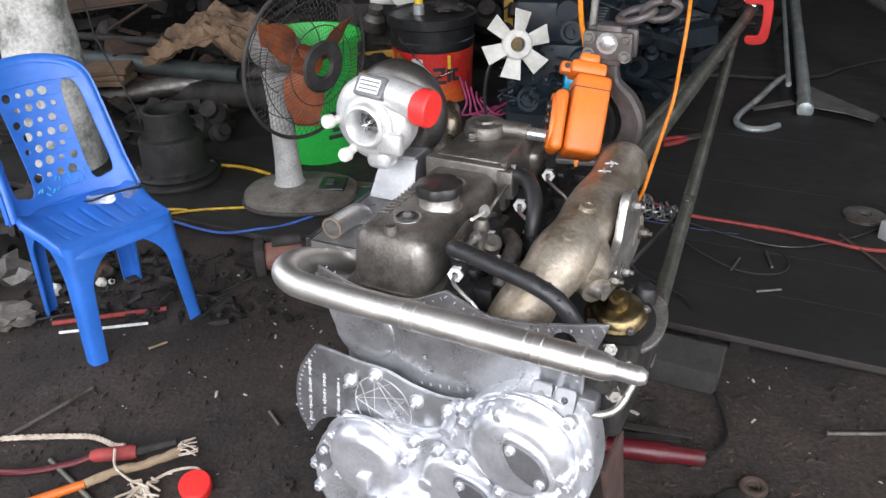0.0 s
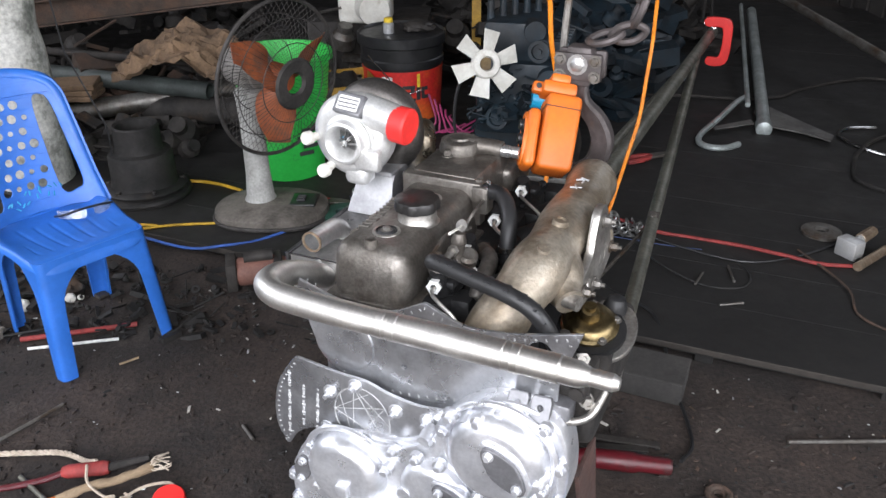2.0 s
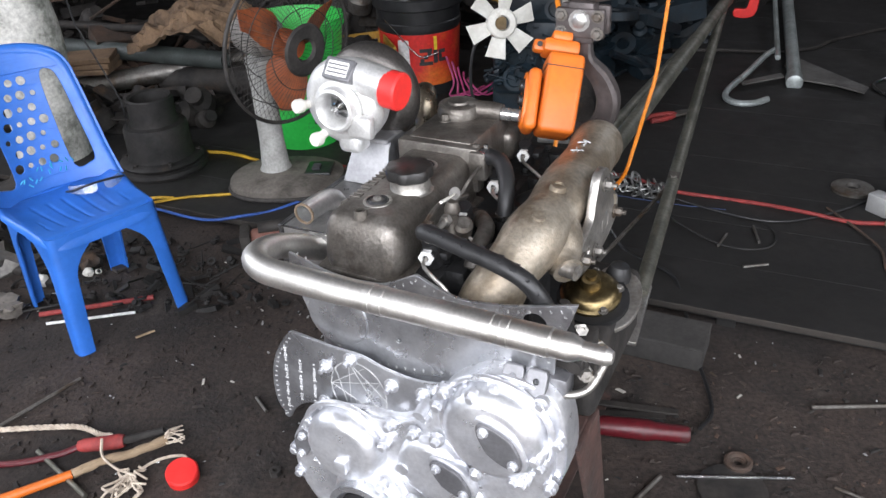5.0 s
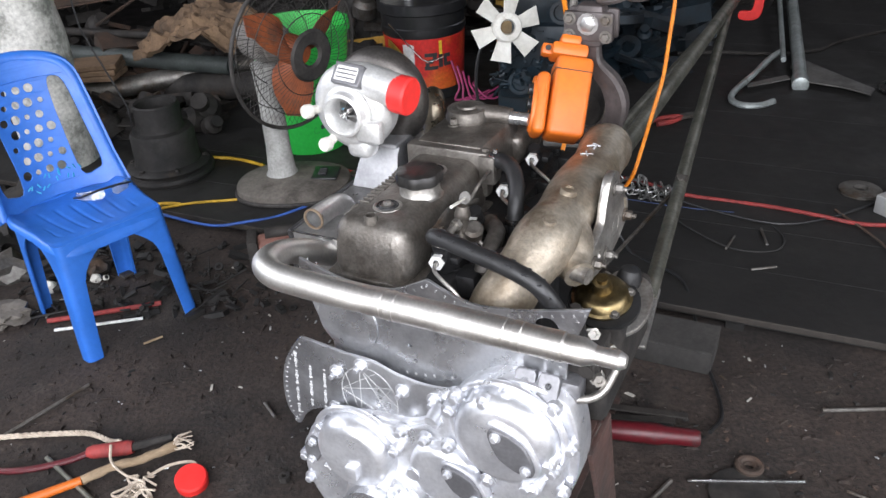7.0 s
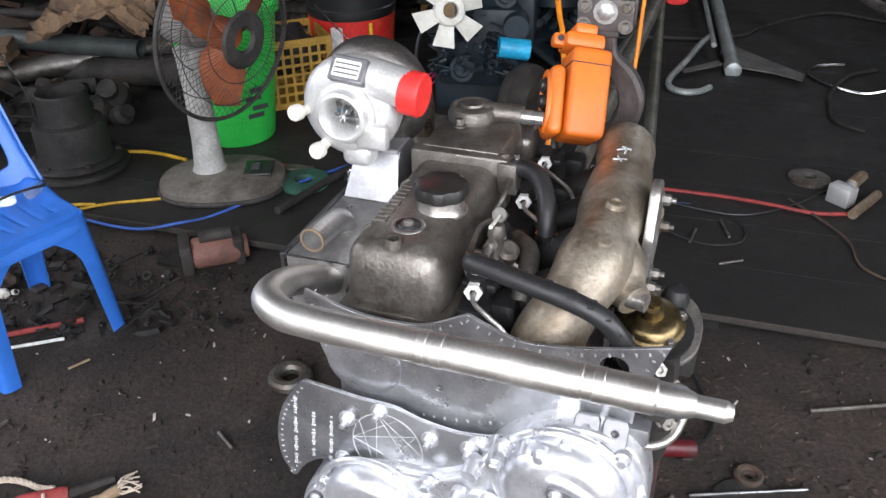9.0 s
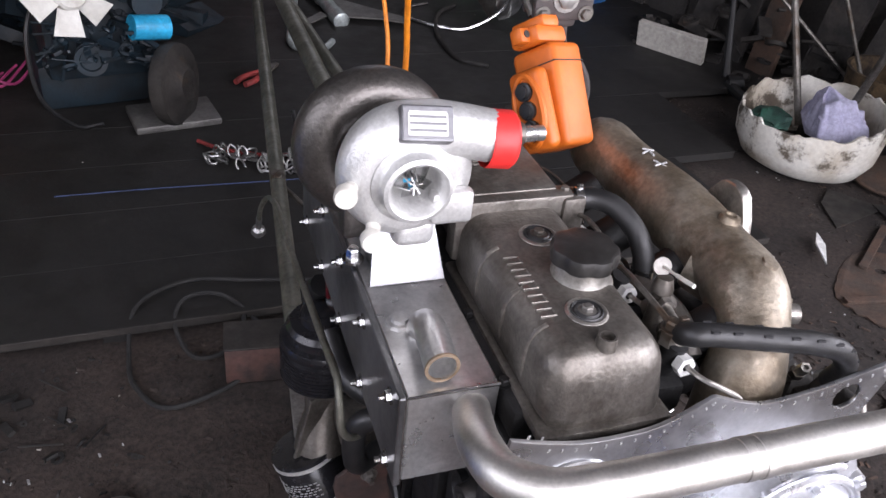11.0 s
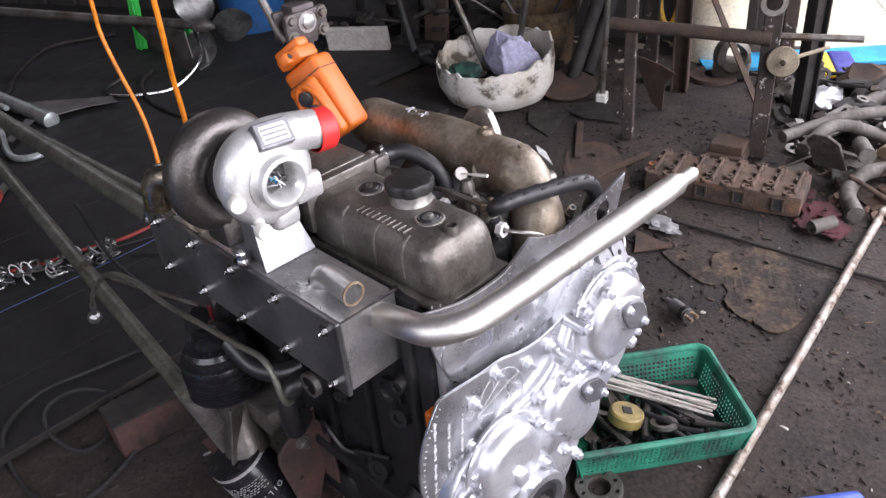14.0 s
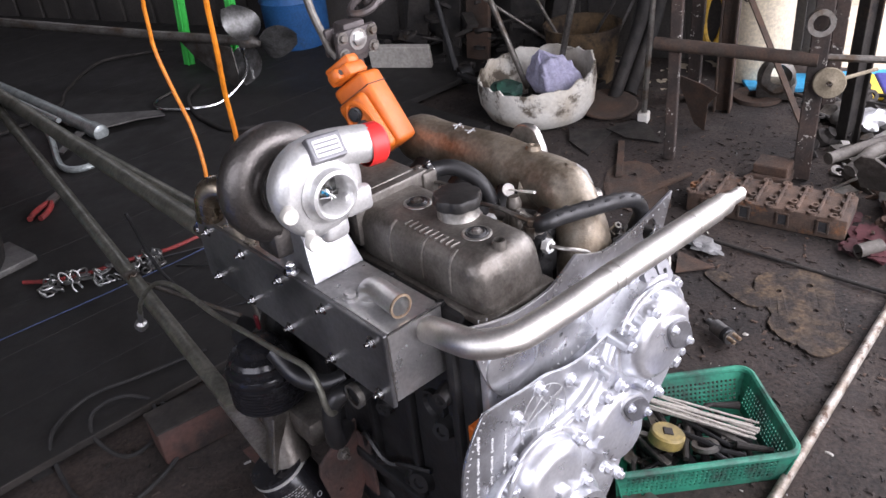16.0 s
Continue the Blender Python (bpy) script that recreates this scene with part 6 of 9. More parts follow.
for i, p in enumerate(path):
    t = (path[min(i + 1, len(path) - 1)] - path[max(i - 1, 0)]).normalized()
    face = V(-3.2 * p.x * -1.0, -1.0, 0.36).normalized()
    wide = t.cross(face).normalized()
    rings.append([bm.verts.new(p + wide * 0.021 * a + face * 0.011 * b) for a, b in ((-1, -0.5), (-0.85, 0.5), (-0.4, 0.95), (0.4, 0.95), (0.85, 0.5), (1, -0.5), (0.6, -1), (-0.6, -1))])
for a, b in zip(rings, rings[1:]):
    for k in range(8):
        bm.faces.new((a[k], a[(k + 1) % 8], b[(k + 1) % 8], b[k]))
for end in (rings[0], rings[-1]):
    bm.faces.new(end)
part("back_rim", bm, "blue_plastic", back, "", 60)
random.seed(17)
bm = B()
for k in range(16):
    x, h = -0.085 + 0.012 * k + random.uniform(-0.006, 0.006), 0.045 + 0.03 * random.random() - 0.02 * (k < 6)
    p = on_back(x, h, -0.0085)
    add_box(bm, (-0.0022, -0.0008, -0.008), (0.0022, 0.0008, 0.008), 0, 1, Matrix.Translation(p) @ Matrix.Rotation(math.atan(3.2 * x), 4, "Z") @ Matrix.Rotation(radians(-20), 4, "X") @ Matrix.Rotation(random.uniform(-0.9, 0.9), 4, "Y"))
tagged(part("green_paint_mark", bm, "cyan_plastic", back, "smears of turquoise paint"), kind="stuff")
gl = thing("safety_glasses", pose(-1.222, 0.928, SH + 0.030, -12, 0, 42), "clear plastic safety glasses lying on the chair", "glasses")
bm = B()
sweep(bm, spline([(-0.09, 0.05, 0.0), (-0.08, -0.03, 0.012), (-0.03, -0.05, 0.02), (0.03, -0.05, 0.02), (0.08, -0.03, 0.012), (0.09, 0.05, 0.0)], 5), 0.004, 8)
part("temple_frame", bm, "black_plastic", gl)
for s in (-1, 1):
    bm = B()
    rows = []
    for k in range(9):
        a = radians(8 + 9 * k)
        x, y, drop = s * 0.086 * math.sin(a), 0.04 - 0.09 * math.cos(a), 0.034 - 0.010 * (k / 8) - 0.010 * (k == 0)
        rows.append([bm.verts.new((x, y, 0.022)), bm.verts.new((x * 1.03, y - 0.004, 0.022 - drop))])
    for p, q in zip(rows, rows[1:]):
        bm.faces.new((p[0], q[0], q[1], p[1]))
    bmesh.ops.solidify(bm, geom=bm.faces[:], thickness=0.002)
    part("lens", bm, "clear_plastic", gl)

# ---- standing fan ----
fan = thing("standing_fan", pose(-0.80, 1.71, DECK), "dusty grey floor fan with orange blades in a wire cage", "fan")
bm = B()
lathe(bm, [(0, 0), (0.245, 0), (0.25, 0.012), (0.245, 0.045), (0.22, 0.058), (0.1, 0.072), (0, 0.075)], (0, 0, 0), (0, 0, 1), 40)
for v in bm.verts:
    d = math.hypot(v.co.x, v.co.y)
    if d > 1e-4:
        q = 1.0 / ((abs(v.co.x) / d) ** 3.2 + (abs(v.co.y) / d) ** 3.2) ** (1 / 3.2)
        v.co.x *= 0.5 + 0.5 * q
        v.co.y *= (0.5 + 0.5 * q) * 0.76
part("base", bm, "fan_base", fan)
bm = B()
sweep(bm, [V(0.247 * math.cos(a) * (0.5 + 0.5 / (abs(math.cos(a)) ** 3.2 + abs(math.sin(a)) ** 3.2) ** (1 / 3.2)), 0.188 * math.sin(a) * (0.5 + 0.5 / (abs(math.cos(a)) ** 3.2 + abs(math.sin(a)) ** 3.2) ** (1 / 3.2)), 0.012) for a in np.linspace(0, math.tau, 40, endpoint=False)], 0.011, 8, True)
part("base_skirt", bm, "cage_wire", fan)
bm = B()
add_box(bm, (0.085, -0.055, 0.060), (0.20, 0.075, 0.073), 0.006, 2)
sw = part("switch_plate", bm, "black_plastic", fan)
for k in range(3):
    bm = B()
    add_box(bm, (0.115, -0.02 + 0.02 * k, 0.073), (0.15, -0.008 + 0.02 * k, 0.084), 0.002, 1)
    part("switch_key", bm, "mark_dark", sw)
bm = B()
lathe(bm, [(0.075, 0.06), (0.06, 0.09), (0.052, 0.2), (0.05, 0.42), (0.055, 0.52), (0.06, 0.56), (0, 0.57)], (-0.05, 0.02, 0), (0, 0, 1), 20)
part("column", bm, "fan_column", fan)
AX = V(0.80, -0.58, -0.08).normalized()
FC = V(0.10, -0.03, 0.62)
FQ = Matrix.Translation(FC) @ frame_to(AX)
bm = B()
lathe(bm, [(0, -0.30), (0.06, -0.295), (0.085, -0.26), (0.09, -0.14), (0.07, -0.10), (0.03, -0.08), (0.03, -0.02), (0, -0.02)], FC, AX, 24)
part("motor", bm, "fan_grey", fan)
bm = B()
lathe(bm, [(0, -0.04), (0.06, -0.04), (0.06, 0.02), (0.05, 0.035), (0, 0.04)], FC, AX, 22)
bl = part("blade_hub", bm, "fan_blade", fan)
for k in range(3):
    bm = B()
    bmesh.ops.create_grid(bm, x_segments=8, y_segments=6, size=0.5)
    for v in bm.verts:
        u, w = v.co.x + 0.5, v.co.y
        r = 0.05 + 0.225 * u
        wid = 0.055 + 0.055 * math.sin(math.pi * min(1, u * 1.1))
        a = w * wid * (1.5 - 0.25 * u) / max(r, 0.1) + 0.25 * u
        v.co = V(r * math.cos(a), r * math.sin(a), w * 0.10 * (1 - 0.4 * u))
    ret = bmesh.ops.solidify(bm, geom=bm.faces[:], thickness=0.004)
    bm.transform(FQ @ Matrix.Rotation(radians(120 * k + 12), 4, "Z"))
    part("blade", bm, "fan_blade", bl)
R = 0.315
bm = B()
sweep(bm, [FQ @ V(R * math.cos(a), R * math.sin(a), 0.0) for a in np.linspace(0, math.tau, 48, endpoint=False)], 0.008, 8, True)
part("cage_rim", bm, "cage_wire", fan)
for nm, zz, sgn in (("front_guard", 0.09, 1), ("rear_guard", -0.11, -1)):
    bm = B()
    for k in range(72):
        a = math.tau * k / 72
        pts = []
        for q in (0.07, 0.16, 0.24, 0.295, R):
            s = (q - 0.07) / (R - 0.07)
            pts.append(FQ @ V(q * math.cos(a + 0.12 * s), q * math.sin(a + 0.12 * s), zz * (1 - s**2.2)))
        sweep(bm, pts, 0.0010, 4, caps=False)
    for q in (0.16, 0.25):
        s = (q - 0.07) / (R - 0.07)
        sweep(bm, [FQ @ V(q * math.cos(a), q * math.sin(a), zz * (1 - s**2.2)) for a in np.linspace(0, math.tau, 36, endpoint=False)], 0.0022, 5, True)
    tagged(part(nm, bm, "cage_wire", fan), kind="stuff")
bm = B()
lathe(bm, [(0.04, 0.085), (0.05, 0.098), (0.095, 0.098), (0.105, 0.09), (0.095, 0.084), (0.05, 0.082), (0.04, 0.085)], FC, AX, 28)
part("guard_badge", bm, "cage_wire", fan)

# ---- containers behind ----
gb = thing("green_bucket", pose(-0.825, 2.24, DECK) @ Matrix.Scale(1.2, 4), "bright green plastic bucket, dirty near its foot", "bucket")
bm = B()
lathe(bm, [(0, 0.006), (0.135, 0.0), (0.14, 0.01), (0.19, 0.46), (0.205, 0.465), (0.205, 0.49), (0.192, 0.49), (0.186, 0.46), (0.13, 0.02), (0, 0.02)], (0, 0, 0), (0, 0, 1), 36)
part("body", bm, "green_plastic", gb)
bm = B()
for k in range(4):
    add_box(bm, (-0.03, -0.001, -0.008), (0.03, 0.001, 0.008), 0, 1, Matrix.Translation((0.10 + 0.02 * (k % 2), -0.128 - 0.008 * k, 0.12 + 0.035 * k)) @ Matrix.Rotation(0.6, 4, "Z"))
part("smudge_print", bm, "mark_dark", gb)

pail = thing("oil_pail", pose(-0.315, 2.98, DECK) @ Matrix.Scale(1.2, 4), "black oil pail with a red label and junk on its lid", "pail")
bm = B()
lathe(bm, [(0, 0.004), (0.165, 0.0), (0.168, 0.01), (0.185, 0.30), (0.192, 0.30), (0.192, 0.325), (0.188, 0.33), (0.19, 0.40), (0, 0.40)], (0, 0, 0), (0, 0, 1), 40)
part("body", bm, "black_plastic", pail)
bm = B()
lathe(bm, [(0.1705, 0.05), (0.1735, 0.05), (0.187, 0.285), (0.1845, 0.285)], (0, 0, 0), (0, 0, 1), 40)
lab = part("label_wrap", bm, "label_red", pail, "red and orange printed label")
bm = B()
lathe(bm, [(0.198, 0.385), (0.203, 0.39), (0.203, 0.43), (0.197, 0.435), (0.19, 0.425), (0.1, 0.428), (0, 0.43)], (0, 0, 0), (0, 0, 1), 40)
part("lid", bm, "black_plastic", pail)


def on_pail(b, a, z, w, h, lean=0.0):
    r = 0.1885 - (0.29 - z) * 0.058
    for j in range(3):
        aj = radians(a) + (j - 1) * w / 3 / r
        add_box(b, (-w / 6 - 0.001, -0.001, -h / 2), (w / 6 + 0.001, 0.001, h / 2), 0, 1, Matrix.Translation((r * math.cos(aj), r * math.sin(aj), z + lean * (j - 1))) @ Matrix.Rotation(aj + math.pi / 2, 4, "Z"))


bm = B()
on_pail(bm, 252, 0.215, 0.05, 0.125)
part("white_patch", bm, "white_paint", lab)
bm = B()
for a, z, w, h, ln in ((283, 0.215, 0.055, 0.016, 0.0), (283, 0.155, 0.06, 0.016, 0.0), (283, 0.185, 0.05, 0.018, 0.014), (297, 0.185, 0.018, 0.06, 0.0), (307, 0.205, 0.03, 0.016, 0.0), (304, 0.185, 0.014, 0.05, 0.0), (308, 0.165, 0.03, 0.016, 0.0)):
    on_pail(bm, a, z, w, h, ln)
part("logo_shape", bm, "mark_dark", lab)
bm = B()
on_pail(bm, 297, 0.245, 0.012, 0.06)
part("yellow_band", bm, "bag_yellow", lab)
bm = B()
sweep(bm, spline([(-0.14, -0.135, 0.35), (-0.06, -0.20, 0.28), (0.02, -0.215, 0.20), (0.10, -0.19, 0.21)], 6), 0.003, 6)
part("wire_bail", bm, "bright_steel", pail)
jar = thing("small_jar", pose(-0.38, 2.93, DECK + 0.515), "small glass jar with a yellow cap on the pail", "jar")
bm = B()
lathe(bm, [(0, 0), (0.03, 0), (0.03, 0.05), (0.02, 0.06), (0, 0.06)], (0, 0, 0), (0, 0, 1), 16)
part("glass", bm, "foil", jar)
bm = B()
lathe(bm, [(0, 0.058), (0.024, 0.058), (0.024, 0.08), (0, 0.08)], (0, 0, 0), (0, 0, 1), 16)
part("cap", bm, "bag_yellow", jar)
bm = crumple((0.09, 0.06, 0.03), 4.0)
bm.transform(Matrix.Translation((-0.22, 2.98, DECK + 0.54)))
tagged(part("oily_rag", bm, "dark_junk"), "dark oily rag heaped on the pail lid", "rag")
bm = B()
for k in range(5):
    cable(bm, [(-0.16 + 0.03 * k, 2.78, DECK + 0.22 - 0.03 * k), (-0.12 + 0.02 * k, 2.72, DECK + 0.10), (-0.14 + 0.05 * k, 2.70, DECK + 0.03), (-0.02 + 0.06 * k, 2.75 + 0.02 * k, DECK + 0.04 + 0.015 * k)], 0.006, 5)
tagged(part("twine", bm, "cable_pink"), "tangle of pink plastic twine beside the pail", "twine")

crate = thing("yellow_crate", pose(-0.62, 2.70, DECK, 0, 0, 20), "yellow plastic lattice crate full of scrap", "crate")
for s in range(4):
    bm = B()
    hol = [[(-0.15 + 0.044 * i, 0.03 + 0.046 * j), (-0.118 + 0.044 * i, 0.03 + 0.046 * j), (-0.118 + 0.044 * i, 0.064 + 0.046 * j), (-0.15 + 0.044 * i, 0.064 + 0.046 * j)] for i in range(7) for j in range(6)]
    add_plate(bm, Matrix.Rotation(radians(90 * s), 4, "Z") @ Matrix.Translation((0, -0.17, 0)) @ FRONT, [(-0.17, 0), (0.17, 0), (0.17, 0.33), (-0.17, 0.33)], hol, 0.006, 0.001)
    part("crate_side", bm, "yellow_plastic", crate)
bm = B()
add_box(bm, (-0.17, -0.17, 0.0), (0.17, 0.17, 0.012))
part("crate_floor", bm, "yellow_plastic", crate)
bm = crumple((0.15, 0.15, 0.12), 8.0)
bm.transform(Matrix.Translation((-0.62, 2.70, DECK + 0.24)))
tagged(part("scrap_heap", bm, "dark_junk"), "dark metal scrap heaped in the crate", "scrap")

# small blue engine with a white plastic fan
e2 = thing("small_engine", pose(0.26, 2.42, DECK, 0, 0, -12), "small dark blue engine with a white plastic cooling fan", "engine")
bm = B()
add_box(bm, (-0.15, -0.12, 0.16), (0.22, 0.42, 0.52), 0.03, 2)
add_box(bm, (-0.12, -0.08, 0.50), (0.16, 0.40, 0.70), 0.03, 2)
add_box(bm, (-0.18, 0.0, 0.0), (0.24, 0.38, 0.18), 0.02, 2)
part("body", bm, "engine_blue", e2)
for k in range(6):
    bm = B()
    add_box(bm, (0.2, 0.0 + 0.06 * k, 0.3), (0.28, 0.03 + 0.06 * k, 0.6), 0.01)
    part("cooling_rib", bm, "engine_blue", e2)
    bm = B()
    rod(bm, (-0.1 + 0.05 * k, 0.05 * k, 0.68), (-0.1 + 0.05 * k, 0.05 * k, 0.78), 0.02, 0.015, 10)
    part("head_stud", bm, "engine_blue", e2)
for p, r0, r1, d, ln in ((V(0.1, 0.0, 0.66), 0.05, 0.05, (0.3, -1, 0), 0.1), (V(0.2, -0.05, 0.45), 0.06, 0.055, (0.1, -1, 0), 0.12)):
    bm = B()
    lathe(bm, [(0, 0), (r0, 0), (r1, ln), (0, ln)], p, d, 18)
    part("side_housing", bm, "engine_blue", e2)
bm = junk_bits(110, 95, (0.18, 0.10, 0.34), 0.012, 0.05)
bm.transform(Matrix.Translation((0.03, -0.17, 0.26)))
tagged(part("engine_clutter", bm, "engine_blue", e2, "greasy pipes, bolts and brackets"), kind="stuff")
FH = V(-0.06, -0.315, 0.56)
fa = V(0.42, -0.86, 0.26).normalized()
bm = B()
rod(bm, FH, V(-0.03, -0.1, 0.5), 0.035, 0.05, 14)
part("fan_shaft", bm, "engine_blue", e2)
bm = B()
lathe(bm, [(0, -0.02), (0.066, -0.02), (0.066, 0.018), (0.058, 0.026), (0.034, 0.028), (0.030, 0.006), (0, 0.006)], FH, fa, 24)
wf = part("fan_hub", bm, "white_plastic", e2)
bm = B()
lathe(bm, [(0, 0.007), (0.029, 0.007), (0.028, 0.012), (0.012, 0.014), (0, 0.02)], FH, fa, 18)
part("hub_bolt", bm, "tan_metal", wf)
bm = B()
add_box(bm, (0.05, -0.042, -0.002), (0.150, 0.042, 0.002), 0.0015, 1)
for v in bm.verts:
    v.co.y *= 0.70 + 0.40 * (v.co.x - 0.05) / 0.09
bm.transform(Matrix.Rotation(radians(28), 4, "X"))
bld = part("fan_blade", bm, "white_plastic", wf)
for k in range(6):
    m = Matrix.Translation(FH) @ frame_to(fa) @ Matrix.Rotation(radians(60 * k + 15), 4, "Z")
    if k == 0:
        bld.matrix_basis = m
    else:
        shared("fan_blade", bld.data, wf, m)
for p, r, lbl in ((V(-0.01, -0.24, 0.29), 0.055, "crank_pulley"), (V(0.17, -0.2, 0.60), 0.05, "alternator")):
    bm = B()
    lathe(bm, [(0, -0.03), (r, -0.03), (r, -0.012), (r * 0.8, -0.006), (r * 0.8, 0.006), (r, 0.012), (r, 0.03), (r * 0.7, 0.03), (r * 0.65, 0.015), (r * 0.25, 0.015), (r * 0.25, 0.03), (0, 0.03)], p, (-0.15, -1, 0.1), 24)
    rod(bm, p, p + V(0, 0.2, 0), r * 0.6, r * 0.6, 12)
    part(lbl, bm, "engine_blue", e2)
bm = B()
rod(bm, (0.14, -0.21, 0.38), (0.27, -0.18, 0.36), 0.045, 0.045, 20)
part("cyan_canister", bm, "cyan_plastic", e2)
bm = B()
cable(bm, [(-0.12, -0.2, 0.55), (-0.2, -0.28, 0.42), (-0.2, -0.3, 0.2), (-0.1, -0.25, 0.05), (0.0, -0.2, 0.02)], 0.008)
part("loose_hose", bm, "black_rubber", e2)

# bell-shaped gear housing and pillar
bm = B()
lathe(bm, [(0, 0), (0.07, 0), (0.09, 0.03), (0.15, 0.035), (0.155, 0.06), (0.15, 0.085), (0.10, 0.09), (0.06, 0.12), (0, 0.12)], (0.22, -0.20, 0.155), (0.75, -0.6, 0.1), 32)
part("flywheel", bm, "dark_junk", e2)
bm = B()
add_box(bm, (0.1, -0.3, 0.0), (0.42, -0.08, 0.03), 0.008, 2)
part("foot_plate", bm, "grey_plate", e2)
gear = thing("gear_housing", pose(-1.44, 1.93, DECK), "dusty dark bell-shaped cast iron gear housing", "gear housing")
bm = B()
lathe(bm, [(0, 0), (0.20, 0), (0.205, 0.015), (0.20, 0.03), (0.183, 0.035), (0.19, 0.05), (0.178, 0.06), (0.152, 0.066), (0.146, 0.085), (0.143, 0.20), (0.136, 0.215), (0.108, 0.222), (0.104, 0.235), (0.102, 0.335), (0.096, 0.342), (0.084, 0.335), (0.078, 0.2), (0, 0.2)], (0, 0, 0), (0, 0, 1), 36)
part("bell", bm, "heap_dark", gear)
for k in range(6):
    bm = B()
    hexbolt(bm, (0.165 * math.cos(k + 0.3), 0.165 * math.sin(k + 0.3), 0.058), (0, 0, 1), 0.012, 0.012)
    part("housing_bolt", bm, "dark_junk", gear)
pil = B()
lathe(pil, [(0.175, -0.02), (0.170, 0.1)] + [(0.165 + 0.006 * math.sin(k * 2.3), 0.2 + 0.12 * k) for k in range(36)] + [(0.165, 4.5)], (-2.045, 2.10, 0), (0, 0, 1), 40)
lumpy(pil, 0.010, 7)
tagged(part("concrete_pillar", pil, "flaking_post", None, "", 60), "weathered concrete post with flaking white paint", "pillar")
cord = B()
cable(cord, [(-1.72, 1.88, 4.4), (-1.69, 1.88, 1.6), (-1.666, 1.88, 0.83), (-1.645, 1.88, 0.70), (-1.60, 1.88, 0.565), (-1.556, 1.87, 0.45), (-1.535, 1.86, 0.38), (-1.54, 1.85, 0.21)], 0.004, 8, 6)
tagged(part("black_cable", cord, "black_rubber"), "thin black cable hanging down beside the gear housing", "cable")

# steel heap along the back left
def steel_beam(name, a, b, w, h, mtl, label, cat="beam", group="steel in the heap"):
    bm = B()
    d = V(*b) - V(*a)
    m = Matrix.Translation(V(*a)) @ frame_to(d)
    for lo, hi in (((-w / 2, -h / 2, 0), (w / 2, -h / 2 + 0.01, d.length)), ((-w / 2, h / 2 - 0.01, 0), (w / 2, h / 2, d.length)), ((-0.006, -h / 2 + 0.01, 0), (0.006, h / 2 - 0.01, d.length))):
        add_box(bm, lo, hi, 0.002, 1, m)
    return tagged(part(name, bm, mtl), label, cat, group)


def pipe(name, a, b, r, mtl, label, group="", hollow=True):
    bm = B()
    d = V(*b) - V(*a)
    prof = [(r * 0.82, 0.0), (r, 0.0), (r, d.length), (r * 0.82, d.length), (r * 0.82, 0.0)] if hollow else [(0, 0), (r, 0), (r, d.length), (0, d.length)]
    lathe(bm, prof, a, d, 16)
    return tagged(part(name, bm, mtl), label, "pipe" if hollow else "rod", group)


pipe("steel_pipe", (-2.9, 3.12, 0.36), (-1.35, 2.76, 0.30), 0.048, "green_pipe", "dark grey painted steel pipe on the scrap heap", "steel in the heap")
pipe("steel_pipe", (-3.0, 3.2, 0.46), (-1.45, 2.95, 0.40), 0.022, "dark_junk", "thin dark steel pipe on the scrap heap", "steel in the heap")
pipe("steel_pipe", (-2.55, 2.55, 0.17), (-1.25, 3.05, 0.24), 0.055, "old_steel", "scuffed steel tube lying in the heap", "steel in the heap")
pipe("steel_pipe", (-1.95, 2.95, 0.14), (-0.95, 2.65, 0.22), 0.075, "dark_junk", "thick dark steel tube lying in the heap", "steel in the heap")
steel_beam("steel_beam", (-3.2, 3.8, 0.45), (-1.0, 3.55, 0.75), 0.12, 0.16, "rust", "rusty steel beam lying across the heap")
steel_beam("steel_beam", (-3.2, 4.1, 0.75), (-1.0, 3.9, 0.95), 0.12, 0.18, "dark_junk", "dark steel beam lying across the heap")
steel_beam("steel_beam", (-2.7, 2.55, 0.10), (-1.6, 2.35, 0.10), 0.1, 0.08, "dark_junk", "dark steel beam on the deck")
for i, (x, y, sx, sy, sz, mt, n) in enumerate(((-2.3, 3.3, 0.8, 0.35, 0.42, "dark_junk", 150), (-1.35, 3.45, 0.5, 0.35, 0.5, "dark_junk", 120), (-2.6, 4.5, 1.2, 0.5, 1.1, "dark_junk", 160), (-0.8, 3.6, 0.4, 0.3, 0.55, "old_steel", 70), (-1.9, 2.55, 0.5, 0.2, 0.2, "dark_junk", 60), (-2.1, 3.2, 0.7, 0.3, 0.5, "rust", 60), (-2.0, 1.35, 0.3, 0.3, 0.16, "dark_junk", 60))):
    bm = junk_bits(n, 100 + i, (sx, sy, sz))
    bm.transform(Matrix.Translation((x, y, DECK if y > 1.6 else 0.0)))
    tagged(part("scrap_pile", bm, mt), "dark heap of oily scrap metal", "scrap pile", "scrap piles", "stuff")
bm = B()
bmesh.ops.create_grid(bm, x_segments=26, y_segments=20, size=0.5)
for v in bm.verts:
    u, w = v.co.x, v.co.y
    v.co = V(u * 0.62 + 0.05 * noise.noise(V(u * 4, w * 4, 1)), w * 0.35, 0.16 * math.sin(u * 3 + 0.6) * 0.6 - 0.30 * max(0, u) ** 1.5 + 0.07 * noise.noise(V(u * 6, w * 6, 5)) + 0.035 * noise.noise(V(u * 15, w * 15, 9)))
bmesh.ops.solidify(bm, geom=bm.faces[:], thickness=0.004)
bm.transform(Matrix.Translation((-1.55, 2.82, 0.50)) @ Matrix.Rotation(radians(-10), 4, "Z") @ Matrix.Rotation(radians(22), 4, "X"))
tagged(part("crumpled_paper", bm, "paper_brown", None, "", 20), "crumpled brown packing paper draped over the pipes", "paper")
